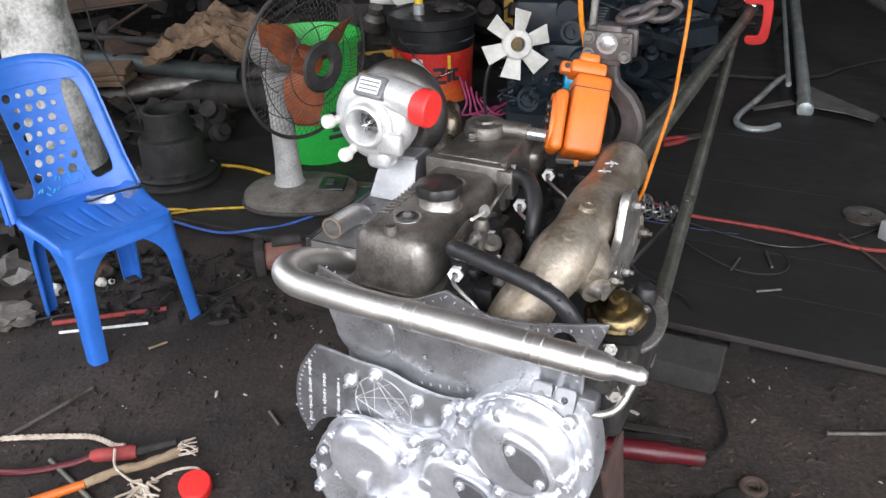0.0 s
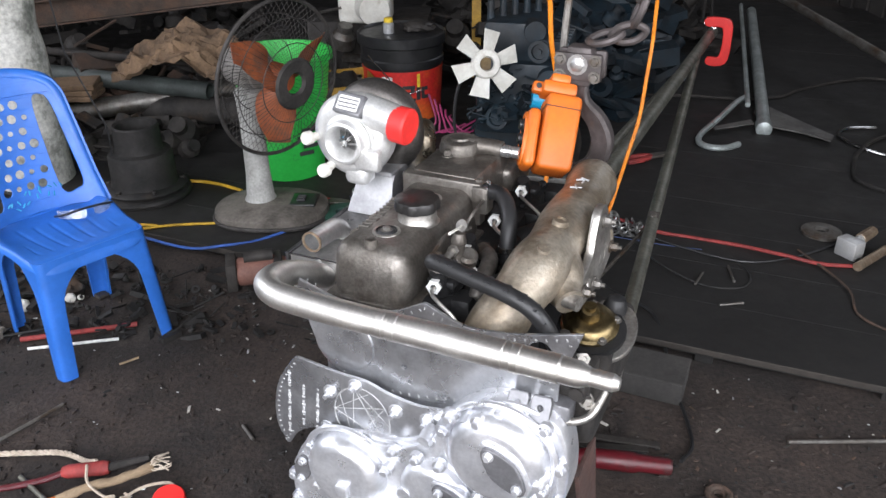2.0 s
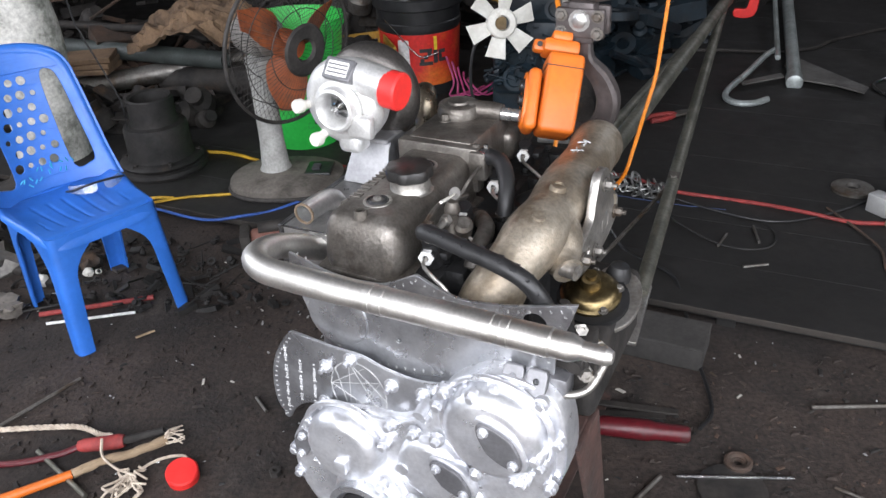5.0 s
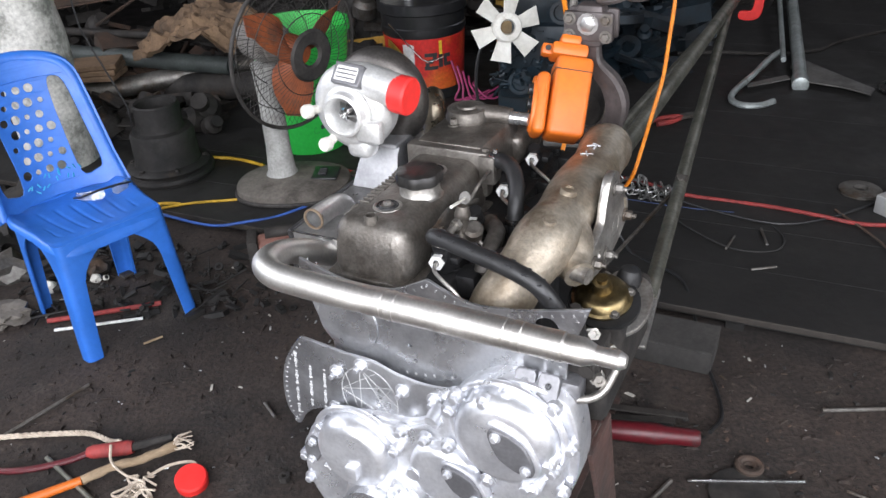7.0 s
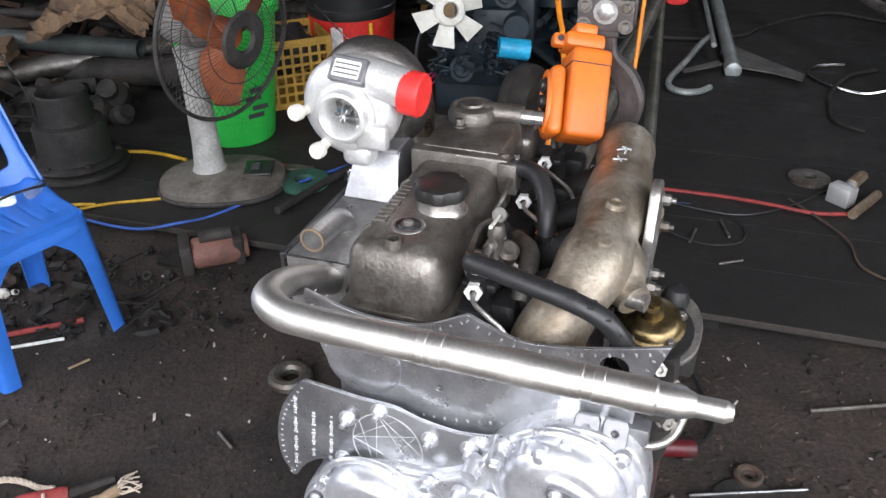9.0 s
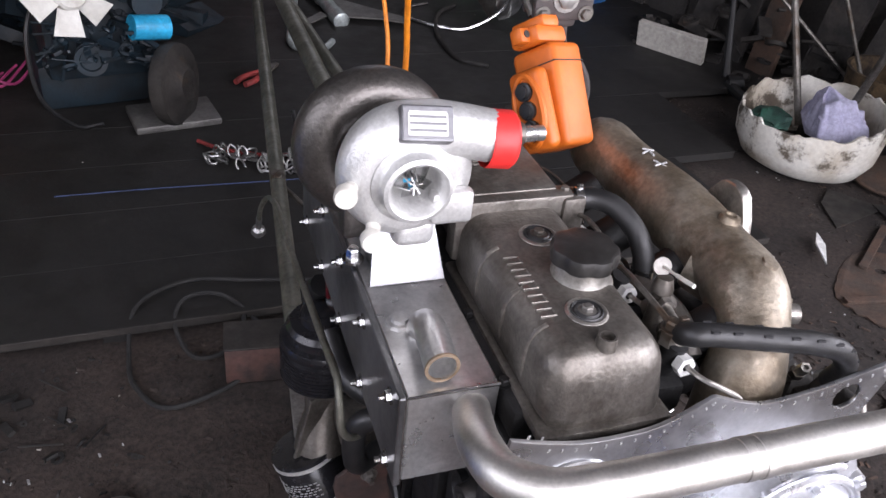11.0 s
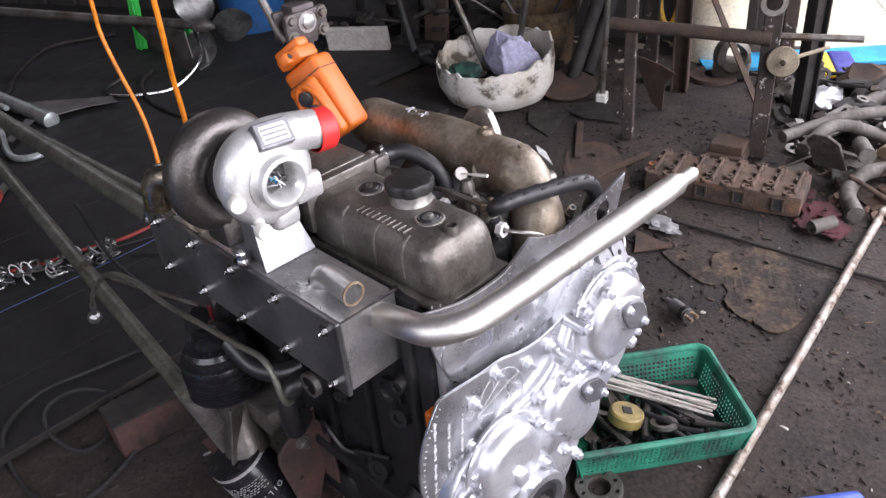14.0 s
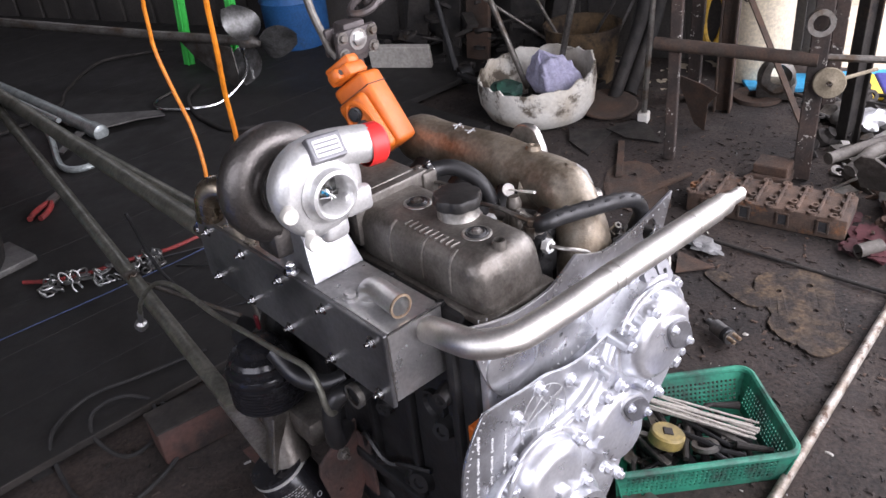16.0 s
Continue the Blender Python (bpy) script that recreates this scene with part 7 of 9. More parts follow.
for k in range(3):
    bm = B()
    add_box(bm, (-0.13, -0.10, 0.03 * k), (0.13, 0.10, 0.03 * k + 0.028), 0.004, 1, Matrix.Rotation(0.1 * k, 4, "Z"))
    bm.transform(Matrix.Translation((-2.1, 2.75, 0.27)))
    tagged(part("cardboard_sheet", bm, "paper_brown"), "flat brown cardboard piece on the heap", "cardboard", "cardboard pieces")
bm = B()
add_box(bm, (-0.22, -0.12, 0), (0.1, 0.12, 0.18), 0.03, 3)
lathe(bm, [(0, 0), (0.1, 0), (0.09, 0.12), (0, 0.12)], (-0.02, -0.1, 0.1), (0.3, -1, 0), 20)
add_box(bm, (-0.2, -0.1, 0.18), (-0.02, 0.1, 0.30), 0.02, 2)
bm.transform(Matrix.Translation((-0.52, 3.6, 0.5)))
tagged(part("alloy_casting", bm, "white_plastic"), "pale grey alloy casting on the scrap behind the fan", "casting")
bm = B()
add_box(bm, (-0.4, -0.2, 0.0), (0.35, 0.25, 0.5), 0.01)
bm.transform(Matrix.Translation((-0.55, 3.75, 0.0)))
tagged(part("low_bench", bm, "dark_junk"), "dark low bench under the scrap castings", "bench")
steel_beam("yellow_post", (0.1, 3.9, DECK), (0.1, 3.9, 1.5), 0.06, 0.06, "yellow_plastic", "worn yellow steel post at the back", "post", "yellow frame")
steel_beam("yellow_post", (-0.2, 3.8, 0.62), (0.45, 3.85, 0.62), 0.05, 0.05, "yellow_plastic", "worn yellow steel rail at the back", "rail", "yellow frame")
for i, (x, y, sx, sy, sz, mt, n) in enumerate(((0.62, 3.35, 0.4, 0.3, 0.75, "engine_blue", 120), (0.95, 3.9, 0.5, 0.4, 0.8, "engine_blue", 120), (0.2, 4.2, 0.6, 0.4, 1.0, "dark_junk", 130), (1.3, 4.9, 0.7, 0.4, 0.7, "dark_junk", 90))):
    bm = junk_bits(n, 200 + i, (sx, sy, sz), 0.05, 0.2)
    bm.transform(Matrix.Translation((x, y, DECK)))
    tagged(part("engine_scrap", bm, mt), "dark greasy engine parts piled at the back", "scrap pile", "scrap piles", "stuff")

# ---- stern bracket with skeg and rod ----
st = thing("stern_bracket", Matrix.Identity(4), "grey steel stern tube with a skeg fin and hooked rod", "boat tail")
bm = B()
sweep(bm, [(2.3, 5.2, 0.22), (1.99, 4.0, 0.15), (1.73, 3.0, 0.10), (1.675, 2.80, 0.085)], 0.036, 18)
lathe(bm, [(0, 0.0), (0.034, 0.0), (0.043, 0.006), (0.043, 0.10), (0.03, 0.10)], (1.665, 2.76, 0.085), (0.25, 0.97, 0.05), 20)
part("tube", bm, "galvanised", st)
bm = B()
rod(bm, (1.655, 3.05, 0.135), (2.21, 5.2, 0.27), 0.015, None, 10)
part("upper_rod", bm, "galvanised", st)
bm = B()
add_plate(bm, Matrix.Translation((0, 0, 0.088)), [(1.72, 2.80), (1.70, 3.05), (1.78, 3.25), (1.90, 2.92), (2.0, 2.66), (1.95, 2.58), (1.86, 2.70)], [], 0.008, 0.002)
part("skeg_fin", bm, "grey_plate", st)
bm = B()
add_plate(bm, Matrix.Translation((0, 0, 0.088)), [(1.40, 2.76), (1.64, 2.86), (1.64, 2.92), (1.40, 2.80)], [], 0.008, 0.002)
part("side_plate", bm, "grey_plate", st)
bm = B()
cable(bm, [(1.70, 3.22, 0.135), (1.60, 3.10, 0.13), (1.45, 2.88, 0.11), (1.315, 2.70, 0.09), (1.277, 2.61, 0.078), (1.295, 2.54, 0.076), (1.345, 2.51, 0.076), (1.41, 2.52, 0.076), (1.475, 2.566, 0.076)], 0.0165, 8, 10)
part("hooked_rod", bm, "galvanised", st)

# ---- propeller shaft standing at the back right ----
pr = thing("propeller_shaft", pose(2.55, 2.42, DECK), "dark steel propeller shaft with a two-bladed bronze-grey propeller", "propeller")
bm = B()
sweep(bm, [(0.0, 0, 0.26), (-0.1, 0.6, 0.30), (-0.4, 3.0, 0.46)], 0.028, 14)
lathe(bm, [(0, 0), (0.022, 0.01), (0.04, 0.06), (0.04, 0.12), (0, 0.12)], (0.02, -0.09, 0.25), (-0.15, 1, 0.05), 18)
part("shaft", bm, "old_steel", pr)
for k, a in enumerate((112, 235, 350)):
    bm = B()
    bmesh.ops.create_grid(bm, x_segments=8, y_segments=8, size=0.5)
    for v in bm.verts:
        u, w = v.co.x + 0.5, v.co.y
        r = 0.03 + 0.21 * u
        wid = 0.19 * math.sin(math.pi * (0.07 + 0.86 * u ** 0.85)) ** 0.75
        v.co = V(r, w * wid + 0.03 * u * u, w * 0.17 * (1 - 0.3 * u) + 0.03 * u)
    bmesh.ops.solidify(bm, geom=bm.faces[:], thickness=0.004)
    bm.transform(Matrix.Translation((0.02, -0.05, 0.25)) @ frame_to((-0.80, -0.55, 0.25)) @ Matrix.Rotation(radians(a), 4, "Z"))
    part("blade", bm, "chain_steel", pr)
bm = B()
add_plate(bm, Matrix.Translation((-0.03, 0.3, 0)) @ Matrix.Rotation(radians(80), 4, "Z") @ FRONT, [(-0.25, 0.24), (0.25, 0.27), (0.1, 0.15), (-0.22, 0.0), (-0.27, 0.03)], [], 0.01, 0.002)
part("skeg", bm, "old_steel", pr)
bm = B()
cable(bm, [(0.05, 0.1, 0.25), (-0.1, -0.05, 0.12), (-0.32, -0.02, 0.02), (-0.45, 0.1, 0.012), (-0.5, 0.28, 0.012), (-0.42, 0.4, 0.012), (-0.25, 0.42, 0.012)], 0.01, 8, 8)
part("bent_rod", bm, "bright_steel", pr)
for x, y in ((2.78, 3.12), (3.0, 2.9)):
    bm = B()
    add_box(bm, (-0.035, -0.008, 0), (0.035, 0.008, 0.46), 0.004, 1)
    add_box(bm, (-0.008, -0.035, 0), (0.008, 0.035, 0.46), 0.004, 1)
    bm.transform(pose(x, y, DECK, 4, 3, 30))
    tagged(part("green_chair_leg", bm, "green_plastic"), "green plastic stool leg standing at the back", "stool leg", "green legs")
bm = B()
lathe(bm, [(0, 0), (0.20, 0), (0.21, 0.02), (0.215, 0.28), (0.225, 0.30), (0.215, 0.32), (0.215, 0.75), (0, 0.76)], (3.33, 2.62, DECK), (0, 0, 1), 32)
tagged(part("blue_barrel", bm, "barrel_blue"), "dark blue plastic barrel against the wall", "barrel")
# ---- loose things on the deck ----
def loose(name, bm, mtl, label, category, group="", kind=""):
    return tagged(part(name, bm, mtl), label, category, group, kind)


bm = B()
hose_pts = []
for i, (x, y) in enumerate(((0.36, 0.98), (0.19, 1.089), (0.042, 1.18), (-0.12, 1.15), (-0.20, 1.03), (-0.23, 0.92), (-0.2, 0.81), (-0.06, 0.79), (0.08, 0.83), (0.14, 0.92), (0.092, 1.05), (0.0, 1.10), (-0.06, 1.05), (-0.07, 0.95), (-0.03, 0.905), (0.06, 0.92), (0.11, 0.98))):
    drop = min(1.0, max(0.0, 0.5 - (V(x, y, 0) - e0).dot(en) / 0.12))
    hose_pts.append((x, y, DECK * (1 - drop) + 0.010 + 0.010 * (i > 9)))
cable(bm, hose_pts, 0.0065, 10, 8)
loose("rubber_hose", bm, "dull_rubber", "black rubber hose coiled half on the deck", "hose")
brick = thing("red_block", pose(0.075, 0.81, 0, 0, 0, -28), "dark wooden block with a red-oxide painted end", "block")
bm = B()
add_box(bm, (-0.10, -0.055, 0.0), (0.10, 0.055, 0.115), 0.006, 2)
part("body", bm, "mount_red", brick)
bm = B()
add_box(bm, (-0.102, -0.057, 0.112), (0.102, 0.057, 0.119), 0.002, 1)
part("top_skin", bm, "dark_junk", brick)

pile = thing("chain_pile", pose(0.60, 1.67, DECK, 0, 0, -42), "bright steel chain lying in a heap on the deck", "chain")
bm = B()
sweep(bm, [p * 0.8 for p in spline([(0.017, 0, 0.014), (0.017, 0, -0.014), (0, 0, -0.032), (-0.017, 0, -0.014), (-0.017, 0, 0.014), (0, 0, 0.032)], 4, True)], 0.004, 6, True)
lk2 = part("chain_link", bm, "chain_steel", pile)
random.seed(11)
for k in range(58):
    t = k / 57
    x = -0.2 + 0.4 * (0.5 + 0.5 * math.sin(t * 14)) + random.uniform(-0.02, 0.02)
    y = -0.05 + 0.11 * t + random.uniform(-0.025, 0.025)
    m = pose(x, y, 0.008 + 0.010 * (k % 3), 90 * (k % 2) * 0.8 + random.uniform(-15, 15) + 80, random.uniform(-20, 20), random.uniform(0, 180))
    if k == 0:
        lk2.matrix_basis = m
    else:
        shared("chain_link", lk2.data, pile, m)


def floor_cable(name, pts, r, mtl, label, z=DECK):
    bm = B()
    cable(bm, [(x, y, z + r + (0.006 * math.sin(i * 2.1) if i % 2 else 0)) for i, (x, y) in enumerate(pts)], r, 8, 8)
    return loose(name, bm, mtl, label, "cable", "cables on the floor")


floor_cable("red_cable", [(0.46, 1.95), (0.50, 1.84), (0.60, 1.74), (0.70, 1.676), (0.83, 1.56), (1.0, 1.50), (1.15, 1.43), (1.30, 1.34), (1.42, 1.28), (1.55, 1.26)], 0.0078, "red_rubber", "dusty red rubber cable across the deck")
floor_cable("string", [(-0.1, 1.83), (0.163, 1.717), (0.5, 1.58), (0.811, 1.454), (1.0, 1.40)], 0.0025, "cord_blue", "thin blue cord on the deck")
floor_cable("dark_cable", [(0.72, 1.60), (0.90, 1.42), (1.12, 1.30), (1.3, 1.32), (1.5, 1.42), (1.7, 1.55), (1.9, 1.62)], 0.005, "black_rubber", "thin dark cable in loops on the deck")
floor_cable("dark_cable", [(0.75, 1.45), (0.80, 1.28), (0.93, 1.12), (1.07, 1.10), (1.13, 1.2), (1.1, 1.35)], 0.004, "dull_rubber", "thin dark wire looped on the deck")
floor_cable("dark_cable", [(1.38, 1.4), (1.45, 1.1), (1.42, 0.92), (1.5, 0.8), (1.65, 0.72)], 0.005, "rust", "brown cable running off the deck")
floor_cable("grey_cable", [(1.16, 3.445), (1.427, 3.414), (1.70, 3.37), (1.96, 3.41), (2.10, 3.53), (2.25, 3.64), (2.5, 3.76), (2.72, 3.785), (2.98, 3.52)], 0.011, "dark_junk", "grey cable snaking over the deck")
floor_cable("grey_cable", [(2.43, 2.75), (2.235, 2.66), (2.05, 2.46), (1.95, 2.27), (1.90, 2.10), (1.98, 1.98)], 0.012, "dark_junk", "bent grey steel wire loop on the deck")
floor_cable("blue_cable", [(-1.45, 1.52), (-1.308, 1.467), (-1.15, 1.40), (-1.036, 1.37), (-0.93, 1.40), (-0.822, 1.448), (-0.72, 1.52), (-0.62, 1.60), (-0.5, 1.7), (-0.3, 1.85)], 0.006, "cable_blue", "blue electric cable on the deck")
floor_cable("yellow_cable", [(-1.45, 2.14), (-1.307, 2.06), (-1.2, 2.05), (-1.113, 2.017), (-1.0, 1.95)], 0.008, "cable_yellow", "yellow cable on the deck")
floor_cable("yellow_cable", [(-1.5, 1.45), (-1.35, 1.52), (-1.22, 1.58), (-1.034, 1.604), (-0.95, 1.62)], 0.006, "cable_yellow", "yellow cable on the deck")
floor_cable("yellow_cable", [(-1.42, 1.56), (-1.34, 1.57), (-1.27, 1.574)], 0.007, "cable_yellow", "short frayed yellow cable end")
bm = B()
cable(bm, [(0.42, 1.22, 0.5), (0.47, 1.2, 0.25), (0.56, 1.12, DECK + 0.01), (0.65, 1.0, DECK + 0.008), (0.712, 0.90, DECK + 0.008), (0.725, 0.75, 0.03), (0.71, 0.62, 0.01), (0.72, 0.45, 0.01), (0.71, 0.30, 0.01), (0.66, 0.22, 0.02)], 0.006, 8, 8)
loose("dark_cable", bm, "black_rubber", "black power cable of the grinder", "cable", "cables on the floor")

# pliers, valve fitting and disc on the deck
for m, s in ((pose(1.0, 2.40, DECK, 0, 0, 25), 1.0), (pose(-0.55, 1.82, DECK, 0, 0, -10), 1.0)):
    pl = thing("pliers", m, "steel pliers with red plastic grips", "pliers", "pliers on the deck")
    for sg in (-1, 1):
        bm = B()
        cable(bm, [(-0.02, 0.006 * sg, 0.015), (-0.06, 0.022 * sg, 0.015), (-0.12, 0.03 * sg, 0.015), (-0.17, 0.024 * sg, 0.015)], 0.013, 6, 8)
        part("grip", bm, "red_rubber", pl)
    bm = B()
    add_plate(bm, Matrix.Translation((0, 0, 0.015)), [(-0.03, -0.02), (0.03, -0.022), (0.10, -0.006), (0.10, 0.006), (0.03, 0.022), (-0.03, 0.02)], [], 0.014, 0.003)
    part("jaws", bm, "old_steel", pl)
vf = thing("valve_fitting", pose(1.56, 1.36, DECK, 0, 0, 30), "pale steel valve fitting with brass ends on the deck", "fitting")
bm = B()
add_box(bm, (-0.03, -0.045, 0.0), (0.03, 0.045, 0.075), 0.006, 2)
rod(bm, (0, 0, 0.04), (0.10, 0.02, 0.05), 0.022, 0.018, 14)
part("body", bm, "turbo_alu", vf)
bm = B()
rod(bm, (0.08, 0.016, 0.047), (0.17, 0.03, 0.055), 0.024, 0.022, 8)
rod(bm, (-0.08, -0.1, 0.02), (0.14, -0.06, 0.02), 0.018, None, 12)
part("pipe_fitting", bm, "copper_end", vf)
bm = B()
lathe(bm, [(0.028, 0), (0.08, 0), (0.08, 0.012), (0.04, 0.018), (0.028, 0.018), (0.028, 0)], (1.53, 1.56, DECK), (0, 0, 1), 26)
loose("steel_disc", bm, "old_steel", "worn steel ring lying on the deck", "ring")
bm = B()
lathe(bm, [(0.04, 0), (0.10, 0), (0.10, 0.02), (0.09, 0.022), (0.04, 0.022), (0.04, 0)], (-0.48, 1.70, DECK), (0, 0, 1), 26)
loose("green_disc", bm, "dull_green", "small dull green disc on the deck", "disc")
bm = B()
rod(bm, (-0.56, 1.45, DECK + 0.016), (-0.30, 1.80, DECK + 0.016), 0.016, None, 12)
loose("dark_bar", bm, "dark_junk", "dark steel bar lying on the deck", "bar")
for (x, y, a, ln) in ((0.93, 1.16, 60, 0.10), (1.0, 0.98, 10, 0.09), (1.06, 1.2, 85, 0.12)):
    bm = B()
    rod(bm, (-ln / 2, 0, 0.006), (ln / 2, 0, 0.006), 0.005, None, 8)
    bm.transform(pose(x, y, DECK, 0, 0, a))
    loose("steel_pin", bm, "old_steel", "small steel pin on the deck", "pin", "pins on the deck")

# ---- things on the dirt beside the engine ----
cb = thing("tool_case", pose(0.625, 0.60, 0, 0, 0, -22), "flat dusty grey tool case on the dirt", "case")
bm = B()
add_box(bm, (-0.13, -0.075, 0.0), (0.13, 0.075, 0.075), 0.006, 2)
part("body", bm, "cardboard", cb)
bm = B()
add_box(bm, (-0.132, -0.077, 0.075), (0.132, 0.077, 0.081), 0.003, 1)
part("lid", bm, "cardboard", cb)
gr = thing("angle_grinder", pose(0.50, 0.205, 0.03, 0, 0, -9), "worn dark red angle grinder lying on the dirt", "grinder")
bm = B()
lathe(bm, [(0, -0.13), (0.02, -0.13), (0.027, -0.10), (0.029, 0.02), (0.024, 0.04), (0.023, 0.12), (0.018, 0.128), (0, 0.128)], (0, 0, 0), (1, 0, 0), 20)
part("motor_body", bm, "red_dark", gr)
bm = B()
add_box(bm, (-0.02, 0.02, -0.012), (0.06, 0.034, 0.012), 0.004, 2)
part("switch", bm, "black_plastic", gr)
bm = B()
rod(bm, (-0.13, 0, 0), (-0.18, 0, 0), 0.025, 0.02, 16)
lathe(bm, [(0, 0), (0.02, 0), (0.02, 0.025), (0, 0.025)], (-0.165, 0, -0.005), (0, 0, -1), 14)
part("gear_head", bm, "old_steel", gr)
bm = B()
for k, (a, b) in enumerate((((0.36, 0.29, 0.01), (0.60, 0.27, 0.01)), ((0.40, 0.33, 0.012), (0.55, 0.30, 0.012)))):
    bm = B()
    add_box(bm, (0, -0.012, 0), (0.22, 0.012, 0.008), 0.002, 1)
    d = V(*b) - V(*a)
    bm.transform(Matrix.Translation(a) @ Matrix.Rotation(math.atan2(d.y, d.x), 4, "Z"))
    loose("flat_bar", bm, "dark_junk", "dark flat steel bar on the dirt", "bar", "bars on the dirt")
bm = B()
lathe(bm, [(0.012, 0), (0.034, 0), (0.036, 0.004), (0.036, 0.014), (0.030, 0.018), (0.022, 0.016), (0.018, 0.010), (0.012, 0.010), (0.012, 0)], (0.735, 0.108, 0.0), (0, 0, 1), 28)
loose("washer", bm, "rust", "thick brown steel washer on the dirt", "washer")
bm = B()
lathe(bm, [(0.0, 0), (0.085, 0), (0.085, 0.006), (0, 0.007)], (0.70, 0.02, 0.0), (0, 0, 1), 30)
loose("grinding_disc", bm, "dark_junk", "dark worn cutting disc on the dirt", "disc")


def lying_rod(a, b, r, mtl, label, name="steel_rod", seg=10):
    bm = B()
    rod(bm, (a[0], a[1], r), (b[0], b[1], r), r, None, seg)
    return loose(name, bm, mtl, label, "rod", "rods on the floor")


lying_rod((0.57, 0.06), (0.86, 0.057), 0.0055, "bright_steel", "bright short steel rod on the dirt")
lying_rod((0.41, -0.07), (0.53, 0.06), 0.006, "old_steel", "grey steel rod on the dirt")
lying_rod((0.988, 0.323), (1.35, 0.335), 0.006, "old_steel", "ribbed reinforcing bar on the dirt")
lying_rod((0.95, 0.03), (1.12, -0.08), 0.004, "old_steel", "thin steel rod on the dirt")
lying_rod((-1.183, 0.447), (-1.37, 0.17), 0.0055, "old_steel", "grey steel rod on the dirt")
lying_rod((-1.489, 0.79), (-1.117, 0.897), 0.009, "red_rubber", "dusty red plastic tube on the dirt")
lying_rod((-1.44, 0.74), (-1.15, 0.807), 0.0055, "white_paint", "white rod on the dirt")
lying_rod((-1.09, 0.66), (-1.04, 0.70), 0.004, "wood", "short twig on the dirt")
lying_rod((-0.60, 0.36), (-0.555, 0.30), 0.005, "old_steel", "short steel offcut on the dirt")
lying_rod((0.15, -0.66), (2.9, -1.378), 0.0145, "mottled_pipe", "long scuffed steel pipe on the dirt floor", "long_pipe", 14)
lying_rod((1.60, -0.32), (1.30, -1.32), 0.007, "dark_junk", "thin rusty bar across the dirt")
lying_rod((1.92, -1.2), (2.15, -1.32), 0.011, "turbo_alu", "pale metal tube end on the dirt")
bm = B()
lathe(bm, [(0.007, 0), (0.016, 0), (0.016, 0.016), (0.007, 0.016), (0.007, 0)], (-0.47, 0.06, 0.0), (0, 0, 1), 6)
loose("hex_nut", bm, "dark_junk", "dark hexagon nut on the dirt", "nut")
bm = B()
sweep(bm, [V(-0.428 + 0.045 * math.cos(a), 0.55 + 0.045 * math.sin(a), 0.022) for a in np.linspace(0, math.tau, 24, endpoint=False)], 0.02, 10, True)
loose("grey_ring", bm, "old_steel", "fat grey rubber ring on the dirt", "ring")
sm = thing("starter_motor", pose(-0.74, 1.22, 0.055, 0, 0, 15), "old rusty starter motor lying on the dirt", "starter motor")
bm = B()
lathe(bm, [(0, -0.09), (0.05, -0.09), (0.055, -0.08), (0.055, 0.06), (0.05, 0.07), (0.04, 0.10), (0, 0.10)], (0, 0, 0), (1, 0, 0), 22)
part("body", bm, "red_oxide", sm)
bm = B()
add_box(bm, (-0.13, -0.06, -0.055), (-0.09, 0.06, 0.06), 0.008, 2)
add_box(bm, (0.05, -0.05, -0.05), (0.085, 0.05, 0.055), 0.008, 2)
rod(bm, (-0.06, 0.0, 0.06), (0.05, 0.0, 0.06), 0.025, 0.025, 14)
part("flange", bm, "dark_junk", sm)

# foreground, by the chair: electrode holder, rope, handle, cap
eh = thing("electrode_holder", pose(-0.985, 0.150, 0.018, 0, 0, 10), "red welding electrode holder with its cable", "electrode holder")
bm = B()
lathe(bm, [(0, -0.06), (0.014, -0.06), (0.019, -0.045), (0.021, 0.05), (0.017, 0.065), (0, 0.065)], (0, 0, 0), (1, 0, 0), 16)
part("grip", bm, "red_rubber", eh)
bm = B()
cable(bm, [(-0.05, 0, 0), (-0.12, -0.02, -0.006), (-0.25, -0.03, -0.008), (-0.4, 0.01, -0.008), (-0.7, 0.1, -0.008)], 0.009, 8, 8)
part("lead", bm, "red_dark", eh)
bm = B()
rod(bm, (0.06, 0, 0), (0.17, 0.02, 0.004), 0.012, 0.01, 10)
part("jaw", bm, "dark_junk", eh)
bm = B()
rope = spline([(-1.7, 0.26, 0.008), (-1.45, 0.20, 0.008), (-1.3, 0.215, 0.008), (-1.175, 0.225, 0.008), (-1.08, 0.225, 0.009), (-1.0, 0.19, 0.012), (-0.96, 0.17, 0.03)], 14)
for s in range(3):
    sweep(bm, [p + V(0, 0.0045 * math.cos(i * 0.9 + s * 2.09), 0.0045 * math.sin(i * 0.9 + s * 2.09)) for i, p in enumerate(rope)], 0.0045, 6)
loose("rope", bm, "rope_fibre", "pale twisted fibre rope on the dirt", "rope")
hm = thing("stick_handle", pose(-0.93, 0.09, 0.015, 0, 0, 28), "split wooden stick with an orange handle and frayed end", "stick")
bm = B()
cable(bm, [(-0.10, -0.005, 0), (-0.02, 0.004, 0.004), (0.06, 0.0, 0.002), (0.15, 0.008, 0.004)], 0.013, 6, 8)
lumpy(bm, 0.004, 40)
part("stick", bm, "wood", hm)
bm = B()
rod(bm, (-0.36, -0.02, 0), (-0.10, -0.005, 0), 0.014, 0.012, 12)
part("handle", bm, "orange_plastic", hm)
bm = B()
random.seed(5)
